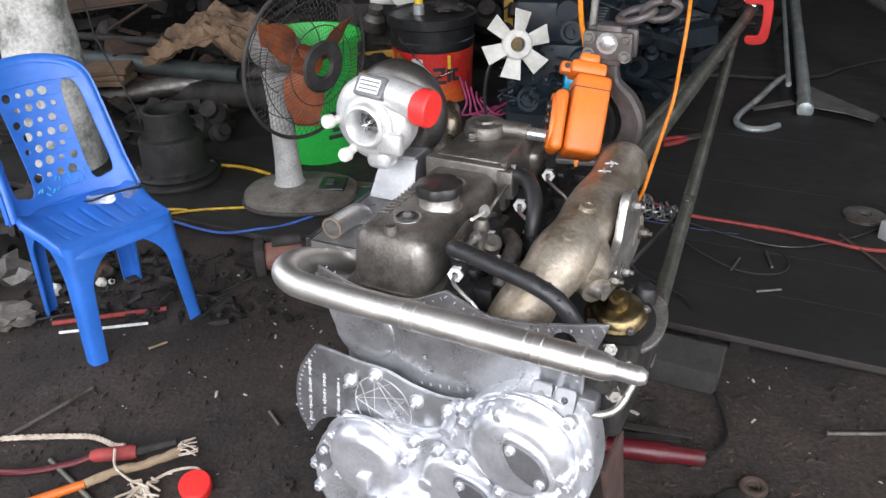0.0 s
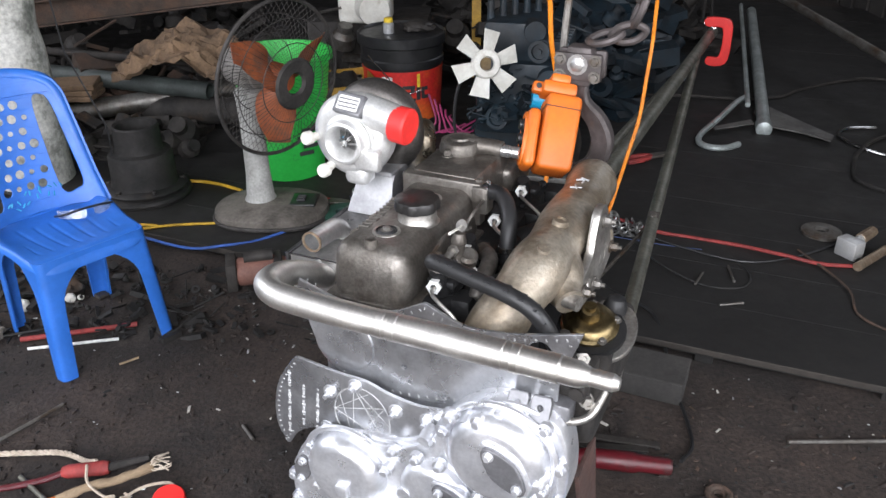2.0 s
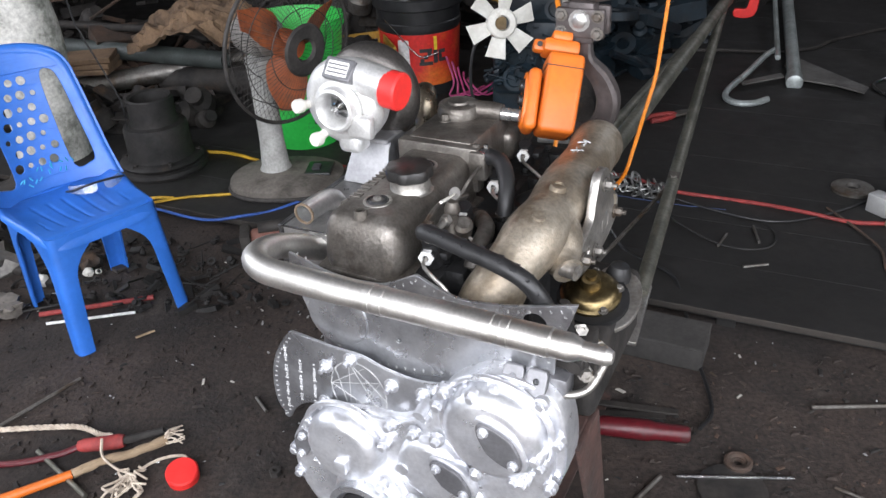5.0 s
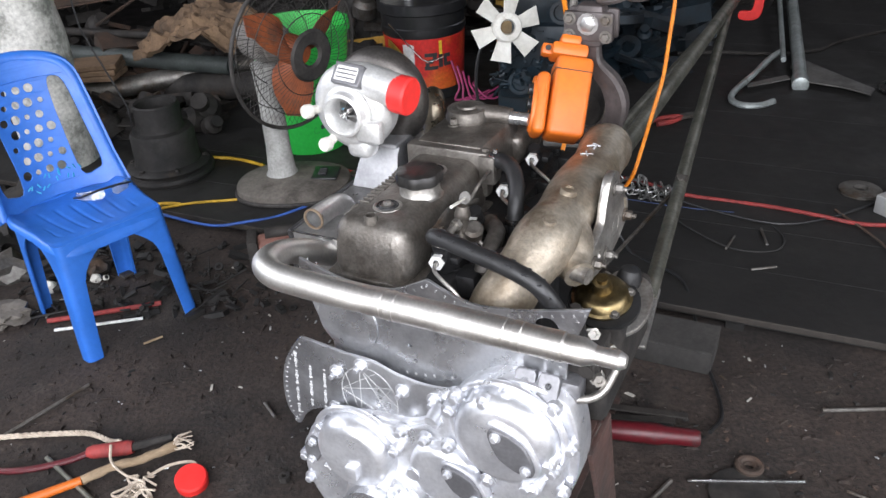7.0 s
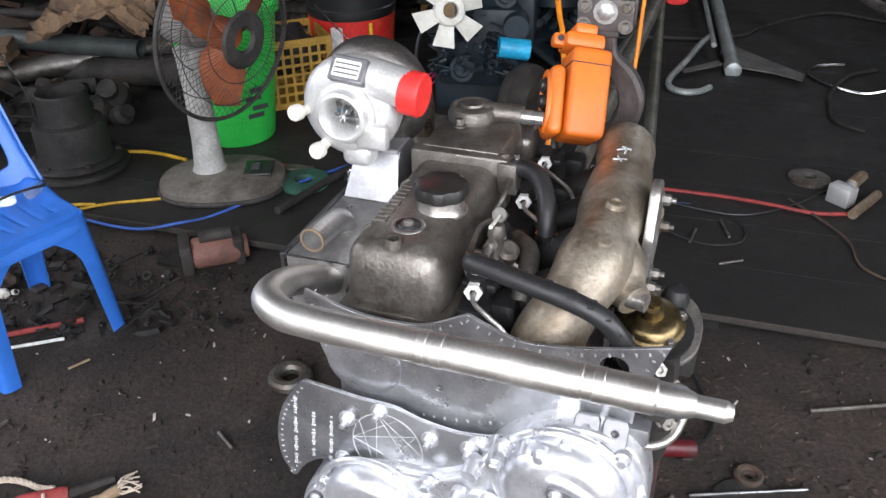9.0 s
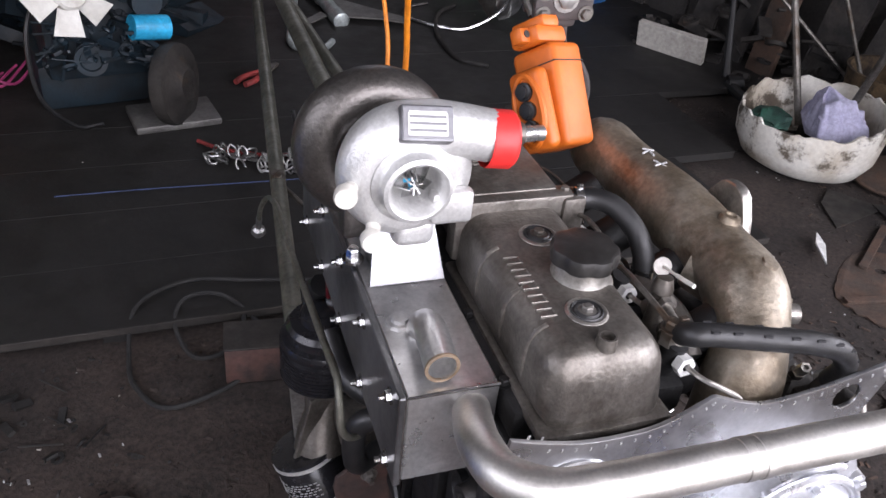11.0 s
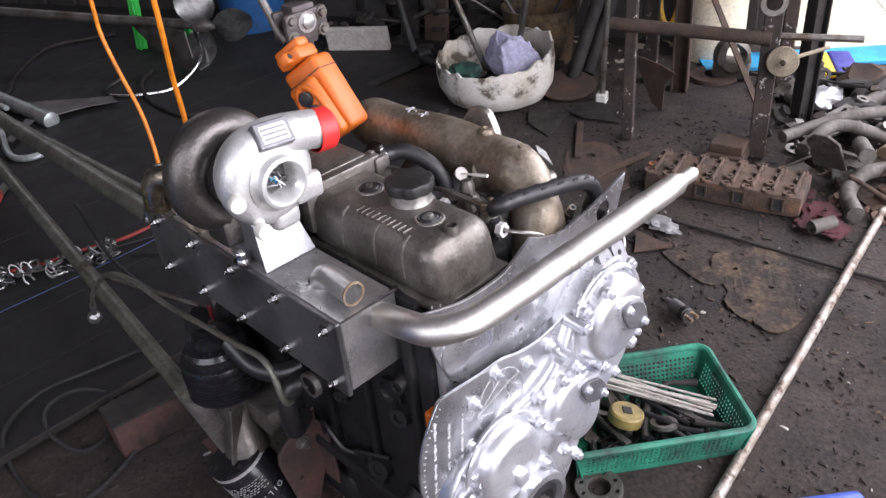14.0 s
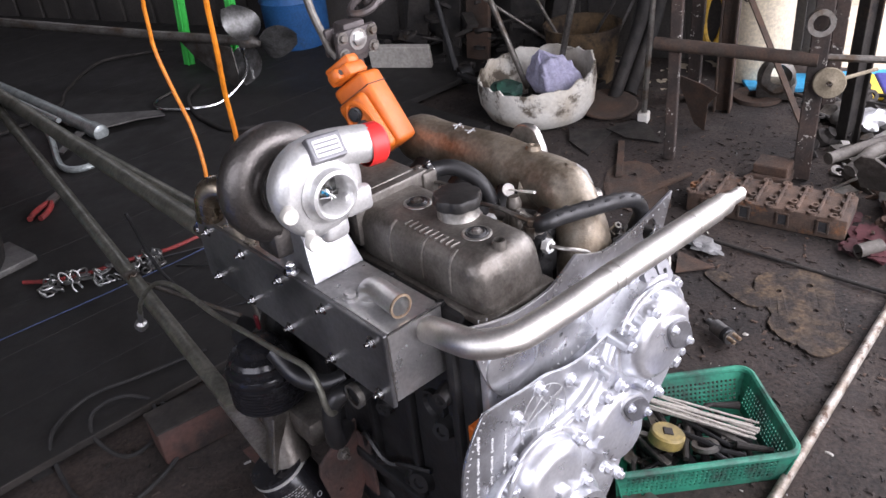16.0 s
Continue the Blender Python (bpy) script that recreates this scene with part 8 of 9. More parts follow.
for k in range(14):
    cable(bm, [(0.14, 0.006, 0.004), (0.155 + random.uniform(0, 0.02), random.uniform(-0.015, 0.03), random.uniform(0, 0.025)), (0.17 + random.uniform(0, 0.03), random.uniform(-0.03, 0.05), random.uniform(0, 0.02))], 0.002, 4, 5)
part("frayed_fibre", bm, "rope_fibre", hm)
bm = B()
random.seed(9)
for k in range(16):
    a = [(-0.86 + random.uniform(-0.02, 0.02), 0.045 + random.uniform(-0.02, 0.02), 0.02)]
    for q in range(3):
        a.append((a[-1][0] + random.uniform(-0.03, 0.04), a[-1][1] - random.uniform(0.0, 0.045), random.uniform(0.004, 0.03)))
    cable(bm, a, 0.0035, 5, 5)
cable(bm, [(-0.97, 0.14, 0.045), (-0.95, 0.09, 0.03), (-0.90, 0.055, 0.02), (-0.86, 0.04, 0.02)], 0.004, 6, 5)
cable(bm, [(-0.85, 0.05, 0.01), (-0.80, 0.10, 0.01), (-0.74, 0.115, 0.01), (-0.71, 0.09, 0.01)], 0.004, 6, 5)
loose("string_knot", bm, "rope_fibre", "knotted pale frayed string on the dirt", "string", "", "stuff")
bm = B()
lathe(bm, [(0, 0.006), (0.036, 0.0), (0.042, 0.004), (0.043, 0.03), (0.039, 0.036), (0, 0.036)], (-0.715, 0.045, 0.0), (0.12, -0.25, 1), 36)
loose("plastic_disc", bm, "red_plastic", "round red plastic cap on the dirt", "cap")
lying_rod((-1.16, 0.13), (-0.95, -0.03), 0.007, "pole_steel", "dark threaded rod on the dirt")
bm = crumple((0.10, 0.07, 0.04), 3.3, 3, 0.5)
bm.transform(Matrix.Translation((-1.66, 0.80, 0.03)))
loose("grey_rag", bm, "fan_base", "crumpled grey rag on the dirt", "rag")
for i, (x, y, r) in enumerate(((-1.59, 1.00, 0.030), (-1.43, 1.06, 0.022), (-1.40, 1.075, 0.014))):
    bm = crumple((r, r * 0.8, r * 0.8), 61 + i, 2, 0.5)
    bm.transform(Matrix.Translation((x, y, r * 0.6)))
    loose("foam_bit", bm, "white_plastic", "torn bit of white foam on the dirt", "foam", "foam bits")
bm = junk_bits(170, 91, (0.42, 0.26, 0.03), 0.008, 0.04)
bm.transform(Matrix.Translation((-1.30, 1.06, 0.0)))
loose("dirt_rubbish", bm, "heap_dark", "black oily rubbish and twigs behind the chair", "rubbish", "", "stuff")
bm = junk_bits(90, 92, (0.35, 0.18, 0.02), 0.006, 0.026)
bm.transform(Matrix.Translation((-0.72, 0.98, 0.0)))
loose("dirt_rubbish", bm, "heap_dark", "black oily rubbish on the dirt before the deck", "rubbish", "", "stuff")
for i, (x, y, s) in enumerate(((-1.8, 1.1, 0.09), (-1.95, 1.3, 0.12), (-1.62, 1.22, 0.06), (-1.45, 1.12, 0.05), (-2.1, 1.05, 0.1))):
    bm = crumple((s, s * 0.8, s * 0.7), 20 + i, 2, 0.5)
    bm.transform(Matrix.Translation((x, y, s * 0.5)))
    loose("scrap_lump", bm, "dark_junk" if i % 2 else "old_steel", "greasy scrap casting behind the chair", "scrap", "scrap lumps")

# ---- right side: basket with tools ----
bk = thing("tool_basket", pose(0.505, -0.490, 0, 0, 0, -60), "green perforated plastic basket full of tools", "basket")
BX, BY, BH = 0.225, 0.16, 0.11
bm = B()
add_box(bm, (-BX + 0.03, -BY + 0.03, 0.0), (BX - 0.03, BY - 0.03, 0.006), 0.002, 1)
part("basket_floor", bm, "basket_green", bk)
for s, (w, off) in enumerate(((BX, BY), (BY, BX), (BX, BY), (BY, BX))):
    bm = B()
    n = int(w * 2 / 0.0125)
    hol = [[(-w + 0.03 + 0.0122 * i, 0.022 + 0.0135 * j), (-w + 0.038 + 0.0122 * i, 0.022 + 0.0135 * j), (-w + 0.038 + 0.0122 * i, 0.031 + 0.0135 * j), (-w + 0.03 + 0.0122 * i, 0.031 + 0.0135 * j)] for i in range(int((2 * w - 0.06) / 0.0122)) for j in range(5)]
    add_plate(bm, FRONT, [(-w + 0.012, 0), (w - 0.012, 0), (w, BH), (-w, BH)], hol, 0.004, 0.0008)
    for v in bm.verts:
        v.co.y += 0.025 * (1 - v.co.z / BH)
    bm.transform(Matrix.Rotation(radians(90 * s), 4, "Z") @ Matrix.Translation((0, -off, 0)))
    part("basket_side", bm, "basket_green", bk)
bm = B()
rimp = []
for cx, cy, a0 in ((BX - 0.03, BY - 0.03, 0), (-BX + 0.03, BY - 0.03, 90), (-BX + 0.03, -BY + 0.03, 180), (BX - 0.03, -BY + 0.03, 270)):
    rimp += [V(cx + 0.034 * math.cos(radians(a0 + 15 * k)), cy + 0.034 * math.sin(radians(a0 + 15 * k)), BH) for k in range(7)]
sweep(bm, rimp, 0.0095, 8, True)
part("rim", bm, "basket_green", bk)
BM = bk.matrix_basis.copy()
random.seed(21)
for k in range(10):
    bm = B()
    x0 = 0.530 + 0.0080 * (k % 7) + 0.006 * (k // 7)
    zz = 0.080 + 0.007 * (k // 7)
    rod(bm, (x0 + 0.01 + random.uniform(0.0, 0.03), -0.335 + random.uniform(-0.03, 0.01), zz + 0.004), (x0 - 0.006 + random.uniform(-0.018, 0.012), -0.655 + random.uniform(-0.02, 0.012), zz), 0.0032, None, 8)
    loose("welding_rod", bm, "electrode", "grey-coated welding electrode in the basket", "welding rod", "welding rods")
tp = thing("tape_measure", pose(0.452, -0.452, 0.062, 12, 8, 20), "round worn yellow tape measure in the basket", "tape measure")
bm = B()
lathe(bm, [(0, 0), (0.04, 0), (0.045, 0.005), (0.045, 0.03), (0.04, 0.035), (0, 0.035)], (0, 0, 0), (0, 0, 1), 30)
part("case", bm, "tape_yellow", tp)
bm = B()
add_box(bm, (-0.014, -0.012, 0.034), (0.014, 0.012, 0.038), 0.001, 1)
part("sticker", bm, "dark_junk", tp)
random.seed(8)
for k in range(58):
    bm = B()
    a = random.uniform(0, math.tau)
    ln = random.uniform(0.08, 0.2)
    p = V(random.uniform(-0.15, 0.15), random.uniform(-0.095, 0.085), 0.016 + 0.0010 * k)
    ln = min(ln, 0.9 * (0.21 - max(abs(p.x) - 0.06, abs(p.y) + 0.02)))
    if k % 3 == 0:
        add_plate(bm, Matrix.Identity(4), [(-ln / 2, -0.007), (ln / 2 - 0.02, -0.007), (ln / 2, -0.018), (ln / 2 + 0.015, -0.006), (ln / 2, 0), (ln / 2 + 0.015, 0.006), (ln / 2, 0.018), (ln / 2 - 0.02, 0.007), (-ln / 2, 0.007)], [], 0.006, 0.001)
        nm, lb = "spanner", "greasy steel spanner in the basket"
    else:
        rod(bm, (-ln / 2, 0, 0), (ln / 2, 0, 0), random.uniform(0.005, 0.012), random.uniform(0.004, 0.010), 10)
        nm, lb = "tool_shaft", "dark steel tool in the basket"
    bm.transform(BM @ Matrix.Translation(p) @ Matrix.Rotation(a, 4, "Z") @ Matrix.Rotation(random.uniform(-0.2, 0.2), 4, "Y"))
    loose(nm, bm, ("old_steel", "dark_junk", "cast_iron")[k % 3], lb, "tool", "tools in the basket")
bm = junk_bits(90, 77, (0.15, 0.10, 0.035), 0.008, 0.025)
bm.transform(BM @ Matrix.Translation((0, 0, 0.008)))
loose("small_fittings", bm, "heap_dark", "oily bolts, nuts and fittings filling the basket", "fittings", "", "stuff")
bm = B()
lathe(bm, [(0.022, 0), (0.034, 0), (0.034, 0.012), (0.022, 0.012), (0.022, 0)], (0, 0, 0), (0, 0.3, 1), 22)
bm.transform(BM @ Matrix.Translation((0.03, -0.07, 0.07)))
loose("steel_ring", bm, "old_steel", "steel ring among the tools", "ring")

# flange ring with holes
bm = B()
add_plate(bm, Matrix.Translation((0.262, -0.432, 0.008)), [(0.058 * math.cos(a), 0.058 * math.sin(a)) for a in np.linspace(0, math.tau, 40, endpoint=False)], [(0, 0, 0.03)] + [(0.045 * math.cos(k * math.tau / 8), 0.045 * math.sin(k * math.tau / 8), 0.007) for k in range(8)], 0.016, 0.0015)
loose("flange_ring", bm, "old_steel", "grey steel flange ring with eight holes on the dirt", "flange")
bm = crumple((0.035, 0.028, 0.022), 1.3, 2, 0.5)
bm.transform(Matrix.Translation((0.19, -0.605, 0.018)))
loose("dark_lump", bm, "cast_iron", "dark greasy casting lump on the dirt", "scrap")
cup = thing("blue_cup", pose(0.283, -0.865, 0.042, 0, 0, 0), "translucent blue plastic cup lying on its side", "cup")
bm = B()
lathe(bm, [(0.0, 0.165), (0.036, 0.165), (0.037, 0.16), (0.042, 0.0), (0.040, 0.0), (0.035, 0.155), (0, 0.158)], (0, 0, 0), (0.50, -0.86, 0), 30)
part("wall", bm, "cup_blue", cup)
rl = thing("glow_relay", pose(1.010, -0.512, 0.026, 0, 0, -130) @ Matrix.Scale(1.2, 4), "small chrome solenoid with brass terminals", "solenoid")
bm = B()
rod(bm, (-0.035, 0, 0), (0.025, 0, 0), 0.019, 0.019, 18)
rod(bm, (-0.06, 0, 0), (-0.035, 0, 0), 0.009, 0.009, 10)
part("can", bm, "chain_steel", rl)
bm = B()
lathe(bm, [(0.019, 0), (0.0205, 0.001), (0.0205, 0.014), (0.019, 0.015)], (0.004, 0, 0), (1, 0, 0), 18)
part("end_collar", bm, "black_plastic", rl)
bm = B()
for dy, dz in ((0.008, 0.008), (-0.010, 0.004)):
    rod(bm, (0.025, dy, dz), (0.05, dy, dz), 0.005, 0.005, 8)
part("terminal", bm, "copper_end", rl)
bm = crumple((0.07, 0.04, 0.012), 6.1, 3, 0.6)
bm.transform(Matrix.Translation((1.535, -0.36, 0.012)) @ Matrix.Rotation(0.9, 4, "Z"))
loose("foil_wrapper", bm, "foil", "crumpled silvery plastic wrapper on the dirt", "wrapper")
bm = B()
add_plate(bm, Matrix.Translation((0, 0, 0.008)), [(1.33, -0.30), (1.47, -0.28), (1.40, -0.42)], [], 0.006, 0.001)
loose("triangle_plate", bm, "rust", "small triangular steel plate on the dirt", "plate")
def crust(name, cx, cy, turn, outline, holes, seed, mtl, label):
    """A torn flat gasket with bolt holes, pressed unevenly into the dirt."""
    bm = B()
    rnd = random.Random(seed)
    edge = []
    for p in spline([(x, y, 0) for x, y in outline], 9, True):
        k = 1 + 0.05 * noise.noise(V(p.x * 40, p.y * 40, seed)) + 0.05 * noise.noise(V(p.x * 110, p.y * 110, seed))
        edge.append((p.x * k, p.y * k))
    add_plate(bm, Matrix.Identity(4), edge, holes, 0.006, 0.001)
    bmesh.ops.subdivide_edges(bm, edges=[e for e in bm.edges if e.calc_length() > 0.05], cuts=2)
    bmesh.ops.triangulate(bm, faces=bm.faces[:])
    for v in bm.verts:
        v.co.z += 0.004 * noise.noise(V(v.co.x * 9, v.co.y * 9, seed)) + 0.002 * noise.noise(V(v.co.x * 30, v.co.y * 30, seed))
    bm.transform(pose(cx, cy, 0.0005, 0, 0, turn))
    return loose(name, bm, mtl, label, "gasket", "rusty gaskets")


BODY = [(-0.20, -0.09), (-0.10, -0.125), (0.02, -0.115), (0.14, -0.13), (0.20, -0.07), (0.185, 0.05), (0.13, 0.115), (0.02, 0.12), (-0.06, 0.085), (-0.13, 0.10), (-0.21, 0.05)]
crust("rusty_gasket", 1.275, -0.700, 12, BODY, [(0.10, -0.05, 0.012), (0.06, 0.05, 0.010), (-0.04, -0.05, 0.010), (-0.12, 0.03, 0.013), (0.15, 0.02, 0.009)], 3, "gasket_rust", "rusty gasket plate half sunk in the dirt")
crust("rusty_gasket", 1.085, -0.790, -30, [(-0.07, -0.03), (0.0, -0.055), (0.075, -0.04), (0.085, 0.03), (0.02, 0.05), (-0.06, 0.045)], [(0.03, 0.0, 0.020)], 8, "gasket_rust", "torn eyelet of rusty gasket in the dirt")
crust("rusty_gasket", 1.30, -0.50, 50, [(-0.12, -0.03), (0.0, -0.05), (0.10, -0.03), (0.12, 0.02), (0.02, 0.035), (-0.10, 0.03)], [(0.05, 0.0, 0.010)], 14, "gasket_rust", "torn strip of rusty gasket in the dirt")
crust("rusty_gasket", 1.95, 0.0, 20, [(-0.22, -0.10), (0.0, -0.13), (0.2, -0.08), (0.23, 0.05), (0.05, 0.12), (-0.18, 0.10)], [(0.1, 0.0, 0.02)], 21, "rust", "flaky rusty sheet half sunk in the dirt")

# rusty cylinder head
ch = thing("cylinder_head", pose(1.855, -0.545, 0.0, 0, 0, 82), "rusty cast iron cylinder head lying on the dirt", "cylinder head")
bm = B()
add_box(bm, (-0.29, -0.105, 0.0), (0.29, 0.105, 0.085), 0.008, 2)
bmesh.ops.subdivide_edges(bm, edges=[e for e in bm.edges if e.calc_length() > 0.2], cuts=5)
lumpy(bm, 0.004, 25)
for i in range(8):
    x = -0.26 + 0.074 * i
    for y in (-0.085, -0.02, 0.045, 0.09):
        h = 0.008 + 0.006 * ((i * 3 + int(y * 100)) % 3)
        lathe(bm, [(0.020, 0), (0.018, h), (0.010, h), (0.009, h * 0.3), (0, h * 0.3)], (x + (0.02 if y > 0 else 0), y, 0.084), (0, 0, 1), 12)
    add_box(bm, (x - 0.006, -0.09, 0.084), (x + 0.006, 0.09, 0.100), 0.003, 1)
head = part("casting", bm, "head_rust", ch)
for k in range(4):
    bm = B()
    x = -0.21 + 0.14 * k
    for lo, hi in (((x - 0.024, -0.0, 0.02), (x - 0.014, 0.006, 0.07)), ((x + 0.014, 0, 0.02), (x + 0.024, 0.006, 0.07)), ((x - 0.024, 0, 0.064), (x + 0.024, 0.006, 0.072)), ((x - 0.024, 0, 0.016), (x + 0.024, 0.006, 0.024))):
        add_box(bm, lo, hi, 0.002, 1, Matrix.Translation((0, 0.105, 0)))
    port = part("port_frame", bm, "rust", ch)
    # Flat dark panel on the face, painted for the shade inside the port.
    bm = B()
    add_box(bm, (x - 0.014, 0.1055, 0.024), (x + 0.014, 0.1075, 0.064))
    part("port_shade", bm, "mark_dark", port)

# steel work frame
fr = thing("work_frame", Matrix.Identity(4), "rusty welded steel work frame standing on the dirt", "frame")
for x, y, w in ((2.255, -0.08, 0.023), (2.208, -0.628, 0.034), (2.95, -0.05, 0.03), (2.92, -0.68, 0.03)):
    bm = B()
    add_box(bm, (x - w, y - w, 0), (x + w, y + w, 1.05), 0.004, 1)
    lumpy(bm, 0.002, 20)
    part("post", bm, "frame_rust", fr)
bm = B()
sweep(bm, [(2.23, 0.0, 0.525), (2.20, -0.35, 0.515), (2.18, -0.63, 0.505)], 0.027, 14)
part("cross_tube", bm, "rust", fr)
bm = B()
rod(bm, (2.2, -0.6, 0.51), (2.24, -0.95, 0.50), 0.014, None, 10)
part("axle_rod", bm, "old_steel", fr)
bm = B()
lathe(bm, [(0.012, 0), (0.056, 0), (0.060, 0.006), (0.056, 0.014), (0.03, 0.018), (0.012, 0.03), (0.012, 0)], (2.165, -0.680, 0.425), (-0.95, -0.05, 0.12), 28)
rod(bm, (2.165, -0.680, 0.425), (2.42, -0.84, 0.40), 0.008, None, 8)
part("grinding_wheel", bm, "wheel_tan", fr)
for a, b in (((2.95, -0.05, 1.0), (2.4, -0.62, 0.1)), ((2.55, -0.15, 1.0), (2.62, -0.3, 0.6))):
    bm = B()
    add_box(bm, (-0.015, -0.004, 0), (0.015, 0.004, (V(*b) - V(*a)).length), 0.001, 1, Matrix.Translation(a) @ frame_to(V(*b) - V(*a)))
    part("diagonal_strap", bm, "rust", fr)
bm = B()
add_box(bm, (2.15, -0.75, 1.03), (3.0, 0.03, 1.06), 0.003, 1)
part("table_plate", bm, "dark_junk", fr)
bm = B()
lathe(bm, [(0.03, 0), (0.05, 0), (0.05, 0.02), (0.03, 0.02), (0.03, 0)], (2.14, -0.62, 0.66), (-1, -0.3, 0.1), 20)
part("pipe_ring", bm, "old_steel", fr)
steel_beam("rusty_post", (2.86, -0.21, 0), (2.86, -0.21, 2.2), 0.08, 0.08, "rust", "rusty steel channel post", "post", "channel posts")
steel_beam("rusty_post", (2.58, -0.78, 0), (2.60, -0.80, 2.2), 0.06, 0.08, "dark_junk", "dark steel channel post by the opening", "post", "channel posts")
steel_beam("rusty_post", (3.4, -0.62, 0), (3.4, -0.62, 3.2), 0.1, 0.1, "dark_junk", "dark steel post at the opening's edge", "post", "channel posts")
bm = B()
sweep(bm, [(3.40, -0.30, -0.02), (3.40, -0.30, 3.2)], 0.16, 24)
loose("round_pillar", lumpy(bm, 0.006, 6), "plaster_out", "pale round concrete pillar by the opening", "pillar")
bm = B()
add_plate(bm, pose(2.58, -0.14, 0.14, 78, 0, 70), [(-0.02, -0.15), (0.03, -0.12), (0.11, 0.13), (-0.03, 0.10), (-0.10, 0.07), (-0.045, 0.0)], [], 0.006, 0.001)
loose("torn_plate", bm, "rust", "torn red-brown steel plate leaning on a post", "plate")
wd = thing("hanging_wand", Matrix.Identity(4), "grey steel rod with a white square foot", "rod")
bm = B()
sweep(bm, [(2.63, 0.125, 0.03), (2.62, 0.10, 0.6), (2.60, 0.05, 2.0)], 0.014, 10)
part("rod", bm, "old_steel", wd)
bm = B()
add_box(bm, (2.60, 0.10, 0.0), (2.66, 0.15, 0.05), 0.004, 1)
part("foot", bm, "white_plastic", wd)
bm = B()
lathe(bm, [(0.05, 0), (0.12, 0), (0.12, 0.02), (0.05, 0.02), (0.05, 0)], (3.05, -0.35, 0.0), (0, 0, 1), 20)
loose("rusty_ring", bm, "rust", "rusty ring lying on the dirt", "ring")
bm = B()
sweep(bm, [V(2.98 + 0.03 * math.sin(a), -0.12 + 0.05 * math.cos(a), 0.42 + 0.13 * math.sin(a)) for a in np.linspace(0, math.tau, 24, endpoint=False)], 0.018, 8, True)
loose("hanging_ring", bm, "cable_yellow", "hose ring hanging on the post", "hose")
bm = B()
lathe(bm, [(0.045, 0), (0.085, 0), (0.09, 0.02), (0.075, 0.04), (0.08, 0.07), (0.05, 0.09), (0.045, 0.0)], (3.05, -0.42, 0.12), (-0.8, -0.3, 0.3), 24)
add_box(bm, (3.02, -0.52, 0.0), (3.14, -0.34, 0.09), 0.02, 2)
lumpy(bm, 0.014, 16)
loose("engine_part", bm, "old_steel", "broken engine casting by the pillar", "casting")
bm = B()
add_box(bm, (-0.075, -0.07, 0), (0.075, 0.07, 0.045), 0.004, 1)
add_box(bm, (-0.07, -0.06, 0.045), (0.065, 0.05, 0.085), 0.004, 1)
bm.transform(pose(2.14, -0.52, 0, 0, 0, 80))
loose("angle_iron", bm, "rust", "rusty angle irons stacked on the dirt", "angle iron")

# white cut-open drum with rag
bs = thing("cut_drum", pose(2.575, 0.655, 0.0), "white plastic drum cut open and stained", "basin")
bm = B()
prof = [(0.0, 0.0), (0.19, 0.0), (0.25, 0.03), (0.29, 0.10), (0.30, 0.20), (0.295, 0.27), (0.285, 0.27), (0.285, 0.2), (0.27, 0.10), (0.23, 0.04), (0, 0.03)]
lathe(bm, prof, (0, 0, 0), (0, 0, 1), 72)
for v in bm.verts:
    a = math.atan2(v.co.y, v.co.x)
    if v.co.z > 0.15:
        v.co.z += (v.co.z - 0.15) * (0.38 * math.cos(a + 0.35) + 0.12 * noise.noise(V(math.cos(a) * 1.3, math.sin(a) * 1.3, 3)) + 0.22 * noise.noise(V(math.cos(a) * 6, math.sin(a) * 6, 1)) + 0.10 * noise.noise(V(math.cos(a) * 17, math.sin(a) * 17, 5)) - 0.12)
    v.co.x *= 0.92
part("shell", bm, "drum_white", bs)
bm = B()
# a sheet pulled up to a peak, its folds fanning out and tucked in below
rings, spokes = 34, 110
grid = []
for r in range(rings + 1):
    u = r / rings
    row = []
    for k in range(spokes):
        a = math.tau * k / spokes
        ca, sa = math.cos(a), math.sin(a)
        px, py = ca * u, sa * u
        ridge = 1 - 2.4 * abs(noise.noise(V(px * 1.7 + 4 + 0.5 * sa, py * 1.7 + 0.6 * ca, 1.3)))
        pleat = 1 - 2.4 * abs(noise.noise(V(px * 3.1 - py * 1.6, py * 3.4 + 9, 2.1)))
        wave = noise.noise(V(ca * 1.1 + 2, sa * 1.1, 6))
        reach = 0.118 * math.sin(min(1.0, u * 1.2) * math.pi / 2) * (1 + 0.45 * wave + 0.16 * ridge * u) - (0.03 * max(0.0, u - 0.85) / 0.15)
        z = 0.21 * (1 - u ** 0.95) + 0.042 * math.sin(math.pi * u) * (ridge + 0.45 * pleat) + 0.03 * wave * u * (1 - u)
        row.append(bm.verts.new((ca * reach * 0.9 + 0.02 * (1 - u), sa * reach * 1.15 - 0.04 * math.sin(u * math.pi / 2) + 0.05 * (1 - u) ** 2, z)))
    grid.append(row)
for r in range(rings):
    for k in range(spokes):
        n = (k + 1) % spokes
        bm.faces.new((grid[r][k], grid[r + 1][k], grid[r + 1][n], grid[r][n]))
bm.faces.new(grid[rings][::-1])
bmesh.ops.remove_doubles(bm, verts=bm.verts, dist=0.0004)
bmesh.ops.recalc_face_normals(bm, faces=bm.faces)
bm.transform(Matrix.Translation((2.60, 0.60, 0.13)))
tagged(part("lilac_cloth", bm, "cloth_lilac", None, "", 75), "crumpled pale lilac cloth heaped in the cut drum", "cloth")
bm = crumple((0.09, 0.08, 0.04), 2.7, 3, 0.5)
bm.transform(Matrix.Translation((2.47, 0.78, 0.17)))
loose("green_cloth", bm, "dull_green", "small green rag in the cut drum", "cloth")
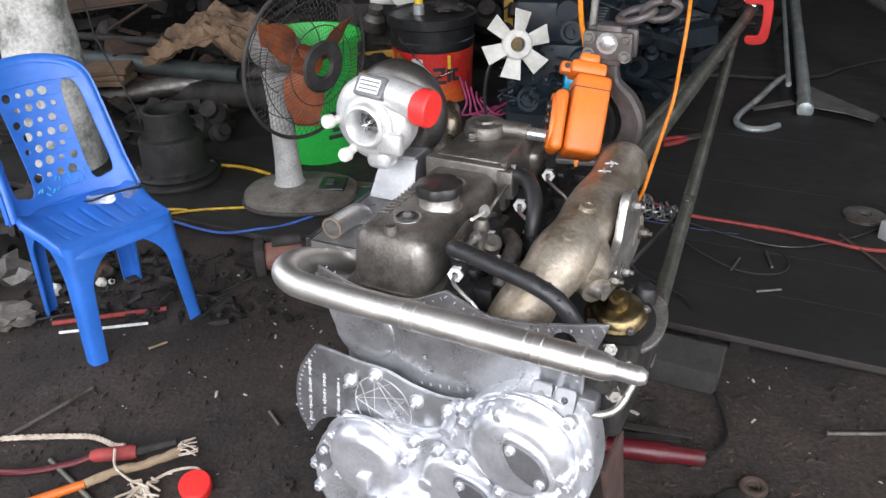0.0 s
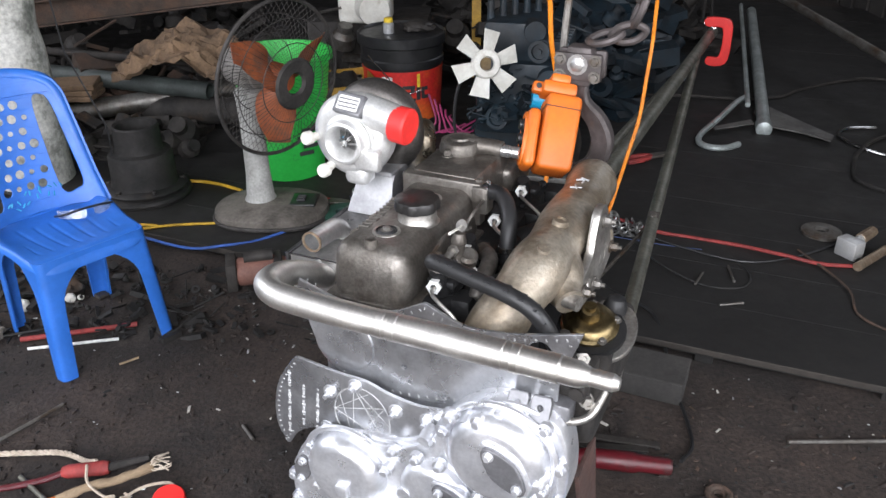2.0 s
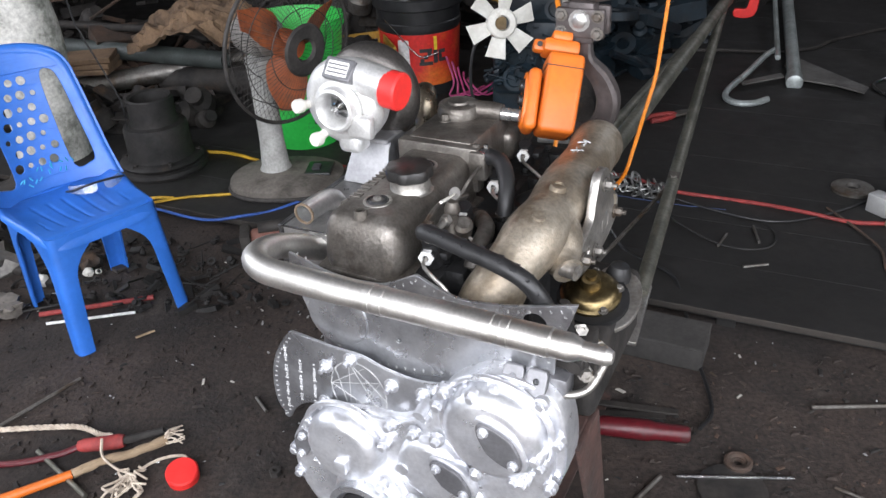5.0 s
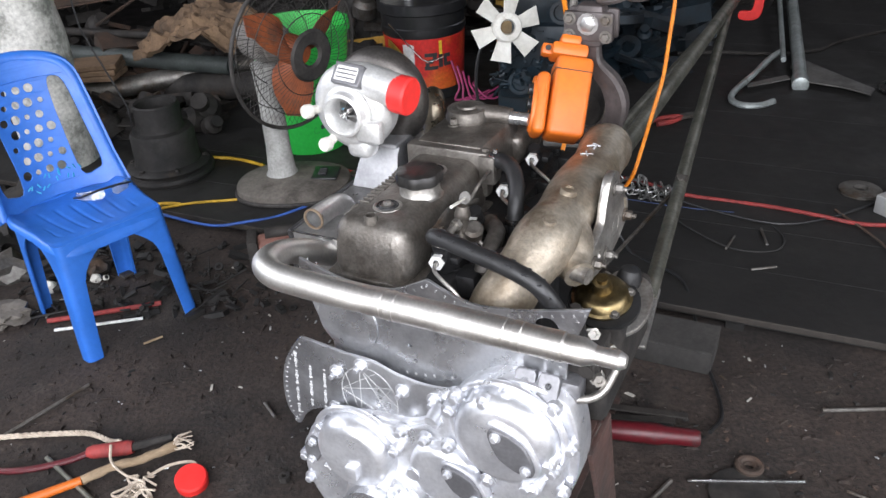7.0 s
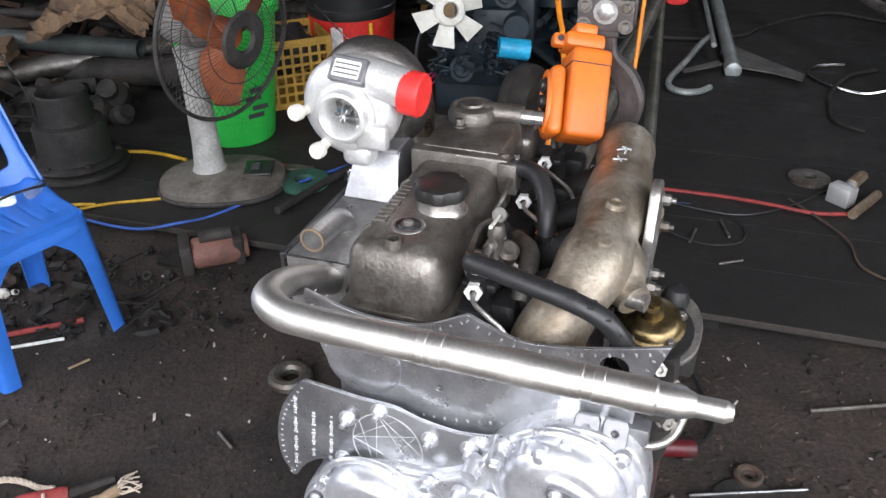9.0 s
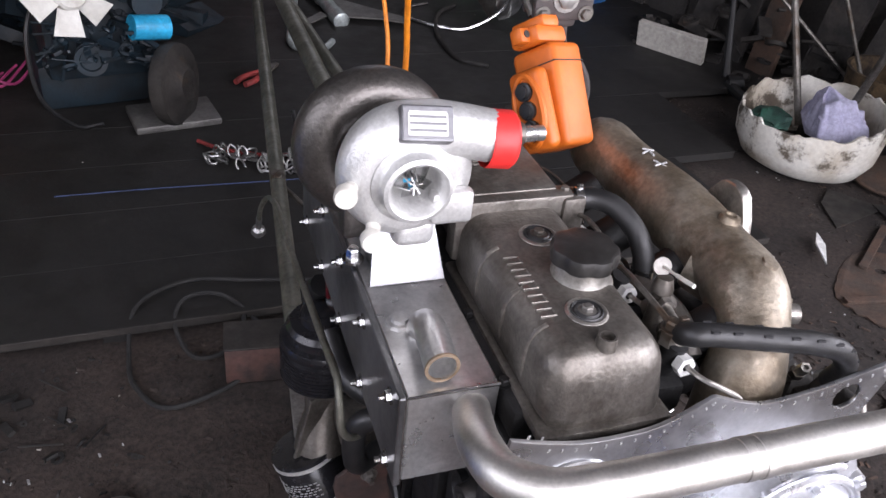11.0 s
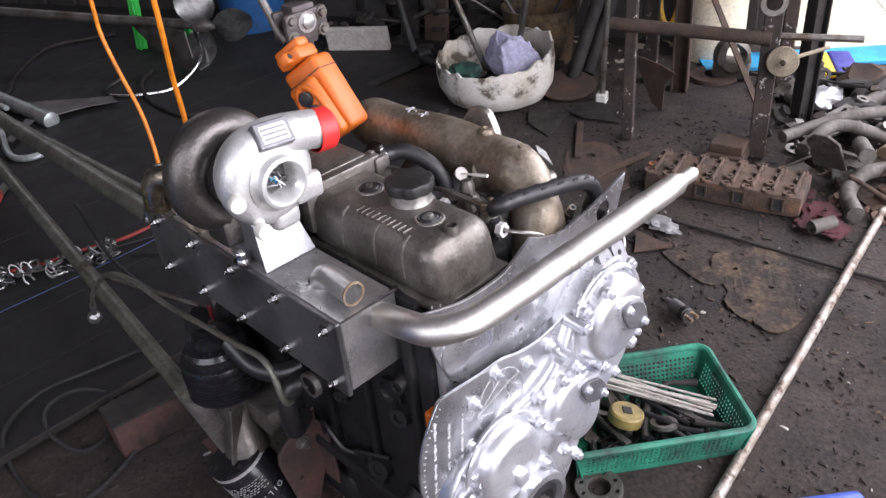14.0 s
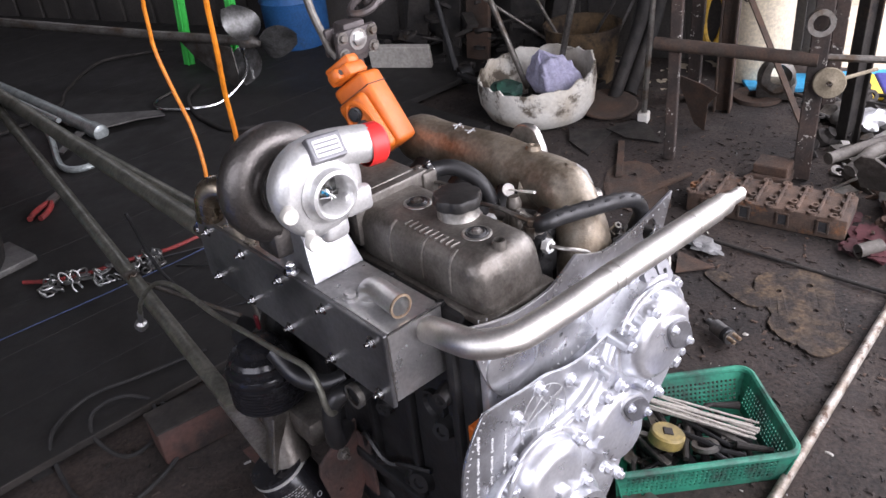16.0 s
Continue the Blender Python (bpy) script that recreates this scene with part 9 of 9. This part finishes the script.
rb = thing("rusty_bucket", pose(3.17, 0.60, 0), "rusty metal bucket with rods sticking out", "bucket")
bm = B()
lathe(bm, [(0, 0), (0.17, 0), (0.21, 0.30), (0.215, 0.31), (0.2, 0.31), (0.165, 0.02), (0, 0.02)], (0, 0, 0), (0, 0, 1), 30)
part("body", bm, "rust_tin", rb)
for a, b in (((-0.05, 0, 0.05), (-0.25, 0.35, 0.8)), ((0.0, -0.1, 0.05), (0.15, -0.4, 0.75)), ((0.05, 0.05, 0.05), (-0.35, -0.45, 0.85)), ((0.08, 0.0, 0.05), (-0.2, 0.6, 0.55))):
    bm = B()
    rod(bm, a, b, 0.009, None, 8)
    part("scrap_rod", bm, "old_steel", rb)
for a, b in (((2.78, 0.62, 0.1), (2.65, 0.45, 0.75)), ((2.7, 0.75, 0.1), (2.75, 0.98, 0.6))):
    bm = B()
    rod(bm, a, b, 0.016, None, 10)
    loose("leaning_bar", bm, "old_steel", "steel bar leaning out of the cut drum", "bar", "leaning bars")
for k in range(2):
    bm = B()
    x = 3.05 + 0.09 * k
    sweep(bm, [(x - 0.25, 0.32 - 0.06 * k, 0.04), (x, 0.26 - 0.06 * k, 0.35), (x + 0.18, 0.22 - 0.06 * k, 0.7)], 0.035, 12)
    loose("leaning_tube", bm, "dark_junk", "dusty dark steel tube leaning on the wall", "tube", "leaning tubes")
for k, (y, w, h, mt) in enumerate(((1.25, 0.16, 1.3, "rust"), (1.45, 0.12, 1.4, "dark_junk"), (1.0, 0.2, 1.1, "dark_junk"), (1.75, 0.14, 1.2, "dark_junk"), (0.85, 0.1, 1.2, "dark_junk"))):
    bm = B()
    add_box(bm, (-0.015, -w / 2, 0), (0.015, w / 2, h), 0.003, 1)
    bm.transform(pose(3.2 + 0.05 * k, y, 0.0, 4 * k - 6, 14, 8 * k - 12))
    loose("leaning_plank", bm, mt, "dark plank leaning against the board wall", "plank", "leaning planks")
bm = B()
add_box(bm, (-0.19, -0.02, 0), (0.19, 0.02, 0.14), 0.004, 1)
bm.transform(pose(3.0, 1.66, DECK, -12, 0, 100))
loose("grey_board", bm, "concrete", "short grey board standing on edge", "board")
bm = B()
rod(bm, (2.95, 1.28, 0.08), (3.05, 1.42, 0.46), 0.022, 0.014, 10)
rod(bm, (2.92, 1.24, 0.06), (2.8, 1.0, 0.05), 0.03, 0.02, 10)
lathe(bm, [(0, 0), (0.05, 0), (0.04, 0.07), (0, 0.07)], (2.92, 1.24, 0.06), (0.5, -0.5, 0.2), 14)
loose("jack_handle", bm, "cast_iron", "black greasy jack with its handle up", "jack")
bm = B()
lathe(bm, [(0, 0), (0.15, 0), (0.152, 0.008), (0.145, 0.014), (0, 0.016)], (2.72, 0.33, 0.035), (-0.12, -0.05, 1), 32)
loose("brown_disc", bm, "rust", "dull red-brown disc on the floor by the drum", "disc")
for k in range(2):
    bm = B()
    add_plate(bm, pose(2.36 + 0.12 * k, 0.34 - 0.20 * k, 0.006 + 0.004 * k, 1, -1, 40 * k), [(-0.17, -0.07), (0.14, -0.11), (0.08, 0.10), (-0.05, 0.06)], [], 0.004, 0.001)
    loose("steel_sheet", bm, "dark_junk", "dark sheet metal offcut trodden into the dirt", "sheet metal", "sheet offcuts")
for a, b in (((2.0, 0.08, 0.012), (2.35, 0.16, 0.02)), ((1.75, 0.02, 0.012), (2.1, -0.2, 0.012))):
    bm = B()
    add_box(bm, (0, -0.015, -0.006), ((V(*b) - V(*a)).length, 0.015, 0.006), 0.002, 1, Matrix.Translation(a) @ Matrix.Rotation(math.atan2(b[1] - a[1], b[0] - a[0]), 4, "Z"))
    loose("wood_strip", bm, "rust", "brown strip of wood on the dirt", "strip", "strips on the dirt")
bm = B()
add_plate(bm, pose(1.95, 0.22, 0.03, 10, 0, 35), [(-0.10, -0.008), (0.03, -0.022), (0.10, 0.0), (0.02, 0.014)], [], 0.006, 0.001)
loose("white_splinter", bm, "white_paint", "pale splinter of wood on the dirt", "splinter")

# pipes, log and rags past the cylinder head
for pts, r in (([(1.72, -1.0, 0.04), (1.85, -0.97, 0.05), (2.0, -1.02, 0.06), (2.1, -1.12, 0.05)], 0.030), ([(2.05, -0.80, 0.12), (2.2, -0.9, 0.16), (2.3, -1.05, 0.10), (2.25, -1.2, 0.04)], 0.025), ([(2.1, -0.72, 0.14), (2.35, -0.95, 0.14), (2.5, -1.2, 0.13)], 0.024), ([(1.66, -0.93, 0.035), (1.60, -0.86, 0.035)], 0.025), ([(2.3, -1.05, 0.05), (2.55, -0.98, 0.05), (2.8, -1.1, 0.06)], 0.034), ([(1.95, -1.02, 0.16), (2.12, -1.0, 0.13)], 0.03)):
    bm = B()
    sweep(bm, spline(pts, 7), r, 14, bore=0.8)
    loose("exhaust_tube", bm, "dusty_steel", "bent dusty exhaust tube in the scrap", "pipe", "exhaust tubes")
bm = B()
add_plate(bm, pose(2.03, -0.88, 0.13, 65, 10, 60), [(-0.06, -0.09), (0.065, -0.08), (0.06, 0.05), (0.02, 0.085), (-0.03, 0.08), (-0.065, 0.04)], [], 0.012, 0.003)
loose("grey_bracket", bm, "dusty_steel", "grey cast bracket leaning on the cylinder head", "bracket")
bm = B()
sweep(bm, spline([(2.12, -1.1, 0.07), (2.3, -1.28, 0.075), (2.5, -1.45, 0.07)], 6), [0.05, 0.06, 0.07, 0.068, 0.072, 0.07, 0.066, 0.07, 0.07, 0.072, 0.07, 0.065, 0.06], 14)
loose("wood_log", lumpy(bm, 0.012, 9), "wood", "split weathered log on the dirt", "log")
for i, (x, y, s) in enumerate(((1.76, -0.90, 0.075), (1.64, -0.93, 0.055), (1.66, -0.84, 0.045), (1.88, -0.82, 0.05), (1.5, -1.28, 0.04))):
    bm = crumple((s, s * 0.8, s * 0.25), 31 + i, 3, 0.7)
    bm.transform(Matrix.Translation((x, y, 0.015)))
    loose("red_rag", bm, "cloth_red", "crumpled dark red rag on the dirt", "rag", "red rags")
bm = crumple((0.11, 0.09, 0.045), 5.2, 3, 0.4)
bm.transform(Matrix.Translation((2.74, -0.86, 0.05)))
loose("white_packet", bm, "foil", "crumpled white plastic packet on the dirt", "packet")
for i, (x, y, s) in enumerate(((2.65, -1.0, 0.10), (2.85, -0.75, 0.08), (2.45, -0.85, 0.06), (2.2, -1.35, 0.07), (2.6, -1.3, 0.12), (3.0, -1.05, 0.12), (2.9, -1.3, 0.14))):
    bm = crumple((s * 1.2, s, s * 0.6), 51 + i, 2, 0.6)
    bm.transform(Matrix.Translation((x, y, s * 0.4)))
    loose("scrap_lump", bm, ("dark_junk", "old_steel", "rust")[i % 3], "dusty scrap casting by the opening", "scrap", "scrap lumps")
# outside the opening
bm = B()
add_box(bm, (-0.5, -0.9, 0), (0.5, 0.9, 0.02), 0.004, 1)
bm.transform(pose(3.42, -0.95, 0.0, 0, 0, 18) @ Matrix.Diagonal((0.22, 0.8, 1, 1)))
loose("blue_tarp", lumpy(bm, 0.02, 5), "tarp_blue", "bright blue tarpaulin spread outside the opening", "tarpaulin")
bg = thing("feed_bag", pose(3.16, -0.86, 0.03, 0, -14, 20) @ Matrix.Scale(0.72, 4), "yellow and blue printed plastic bag lying outside", "bag")
for y0, y1, mt, nm in ((-0.05, 0.13, "bag_yellow", "yellow_half"), (-0.20, -0.05, "bag_blue", "blue_half")):
    bm = B()
    add_box(bm, (-0.12, y0, 0), (0.16, y1, 0.05), 0.02, 3)
    part(nm, lumpy(bm, 0.01, 12), mt, bg)
for y in (-1.2, -1.55, -2.1):
    bm = B()
    rod(bm, (3.62, y, -0.03), (3.60, y - 0.02, 3.2), 0.016, None, 10)
    loose("fence_post", bm, "dark_junk", "thin dark steel post in the opening", "post", "fence posts")
bm = B()
for k in range(14):
    for s in (-1, 1):
        rod(bm, (3.61, -1.3 - 0.09 * k, 0.0), (3.61, -1.3 - 0.09 * k + s * 0.9, 0.95), 0.002, None, 4)
loose("wire_mesh", bm, "cage_wire", "rusty diamond wire mesh in the opening", "fence", "", "stuff")
random.seed(40)
for bx, by in ((5.2, -0.9), (5.1, -1.7), (5.3, -2.5)):
    bush = thing("bush", pose(bx, by, -0.03), "sunlit green bush against the boundary wall", "bush", "bushes")
    bm = B()
    for k in range(7):
        cable(bm, [(0, 0, 0), (random.uniform(-0.1, 0.1), random.uniform(-0.2, 0.2), 0.35), (random.uniform(-0.25, 0.25), random.uniform(-0.4, 0.4), random.uniform(0.6, 1.0))], 0.008, 4, 5)
    part("stem", bm, "wood", bush)
    bm = B()
    for k in range(500):
        p = V(random.gauss(0, 0.2), random.gauss(0, 0.3), 0.15 + abs(random.gauss(0.35, 0.3)))
        m = Matrix.Translation(p) @ Euler((random.uniform(0, 6), random.uniform(0, 6), random.uniform(0, 6))).to_matrix().to_4x4()
        vs = [bm.verts.new(m @ q) for q in (V(0, 0, 0), V(0.016, 0.03, 0.004), V(0, 0.075, 0), V(-0.016, 0.03, 0.004))]
        bm.faces.new(vs)
    tagged(part("foliage", bm, "leaf", bush), kind="stuff")

for i, (x, y, sx, sy, sz, mt, n) in enumerate(((3.25, 1.35, 0.22, 0.7, 0.5, "dark_junk", 110), (3.0, 0.75, 0.3, 0.3, 0.25, "dark_junk", 50), (2.5, -1.05, 0.45, 0.3, 0.14, "old_steel", 50), (2.75, -0.95, 0.4, 0.35, 0.16, "dark_junk", 70), (2.05, -1.15, 0.3, 0.25, 0.08, "rust", 50))):
    bm = junk_bits(n, 300 + i, (sx, sy, sz), 0.02, 0.09)
    bm.transform(Matrix.Translation((x, y, 0.0)))
    loose("scrap_pile", bm, mt, "dusty heap of scrap metal on the dirt", "scrap pile", "scrap piles", "stuff")

# ---- grit, chips and scraps over the dirt ----
def scatter(name, n, seed, mtl, label, smin, smax, area, flat=0.5, z=0.0):
    random.seed(seed)
    verts, faces = [], []
    for k in range(n):
        x, y = random.uniform(area[0], area[1]), random.uniform(area[2], area[3])
        if z == 0.0 and (V(x, y, 0) - e0).dot(en) > -0.02 and (V(x, y, 0) - e0).dot(ed) < 1.6:
            continue
        s = smin + (smax - smin) * random.random() ** 3
        el = random.uniform(1, 3.2)
        a = random.uniform(0, math.tau)
        base = len(verts)
        for dx, dy, dz in ((-1, -1, 0), (1, -1, 0), (1, 1, 0), (-1, 1, 0), (-0.7, -0.6, 1), (0.6, -0.8, 1), (0.7, 0.6, 1), (-0.5, 0.7, 1)):
            px, py = dx * s * el * 0.5 * random.uniform(0.6, 1.2), dy * s * 0.5 * random.uniform(0.6, 1.2)
            verts.append((x + px * math.cos(a) - py * math.sin(a), y + px * math.sin(a) + py * math.cos(a), z - 0.003 + dz * s * flat * random.uniform(0.6, 1.2)))
        for q in ((0, 1, 5, 4), (1, 2, 6, 5), (2, 3, 7, 6), (3, 0, 4, 7), (4, 5, 6, 7)):
            faces.append(tuple(base + i for i in q))
    me = bpy.data.meshes.new(name)
    me.from_pydata(verts, [], faces)
    me.materials.append(M[mtl])
    return tagged(new(name, me), label, "debris", kind="stuff")


scatter("dirt_clods", 15000, 1, "dirt_floor", "small clods of oily dirt on the floor", 0.002, 0.013, (-2.4, 3.3, -1.7, 1.5), 0.45)
scatter("dirt_crumbs", 3500, 11, "heap_dark", "fine black crumbs trodden into the dirt", 0.002, 0.009, (-2.2, 2.6, -1.5, 1.4), 0.5)
scatter("dark_chips", 380, 2, "dark_junk", "dark metal chips trodden into the dirt", 0.004, 0.018, (-2.6, 3.4, -1.9, 1.6), 0.3)
scatter("rust_flakes", 2600, 3, "rust", "brown rust flakes on the dirt", 0.002, 0.012, (0.7, 3.4, -1.6, 0.5), 0.25)
scatter("pale_chips", 170, 4, "concrete", "pale chips and paper scraps on the floor", 0.003, 0.012, (-2.4, 3.3, -1.7, 1.4), 0.4)
scatter("bright_swarf", 320, 5, "foil", "bright metal swarf on the dirt", 0.0015, 0.008, (-1.6, 2.4, -1.1, 1.1), 0.4)
scatter("deck_grit", 300, 6, "concrete", "pale grit scattered on the deck", 0.002, 0.007, (-2.2, 2.6, 1.55, 3.8), 0.4, DECK)
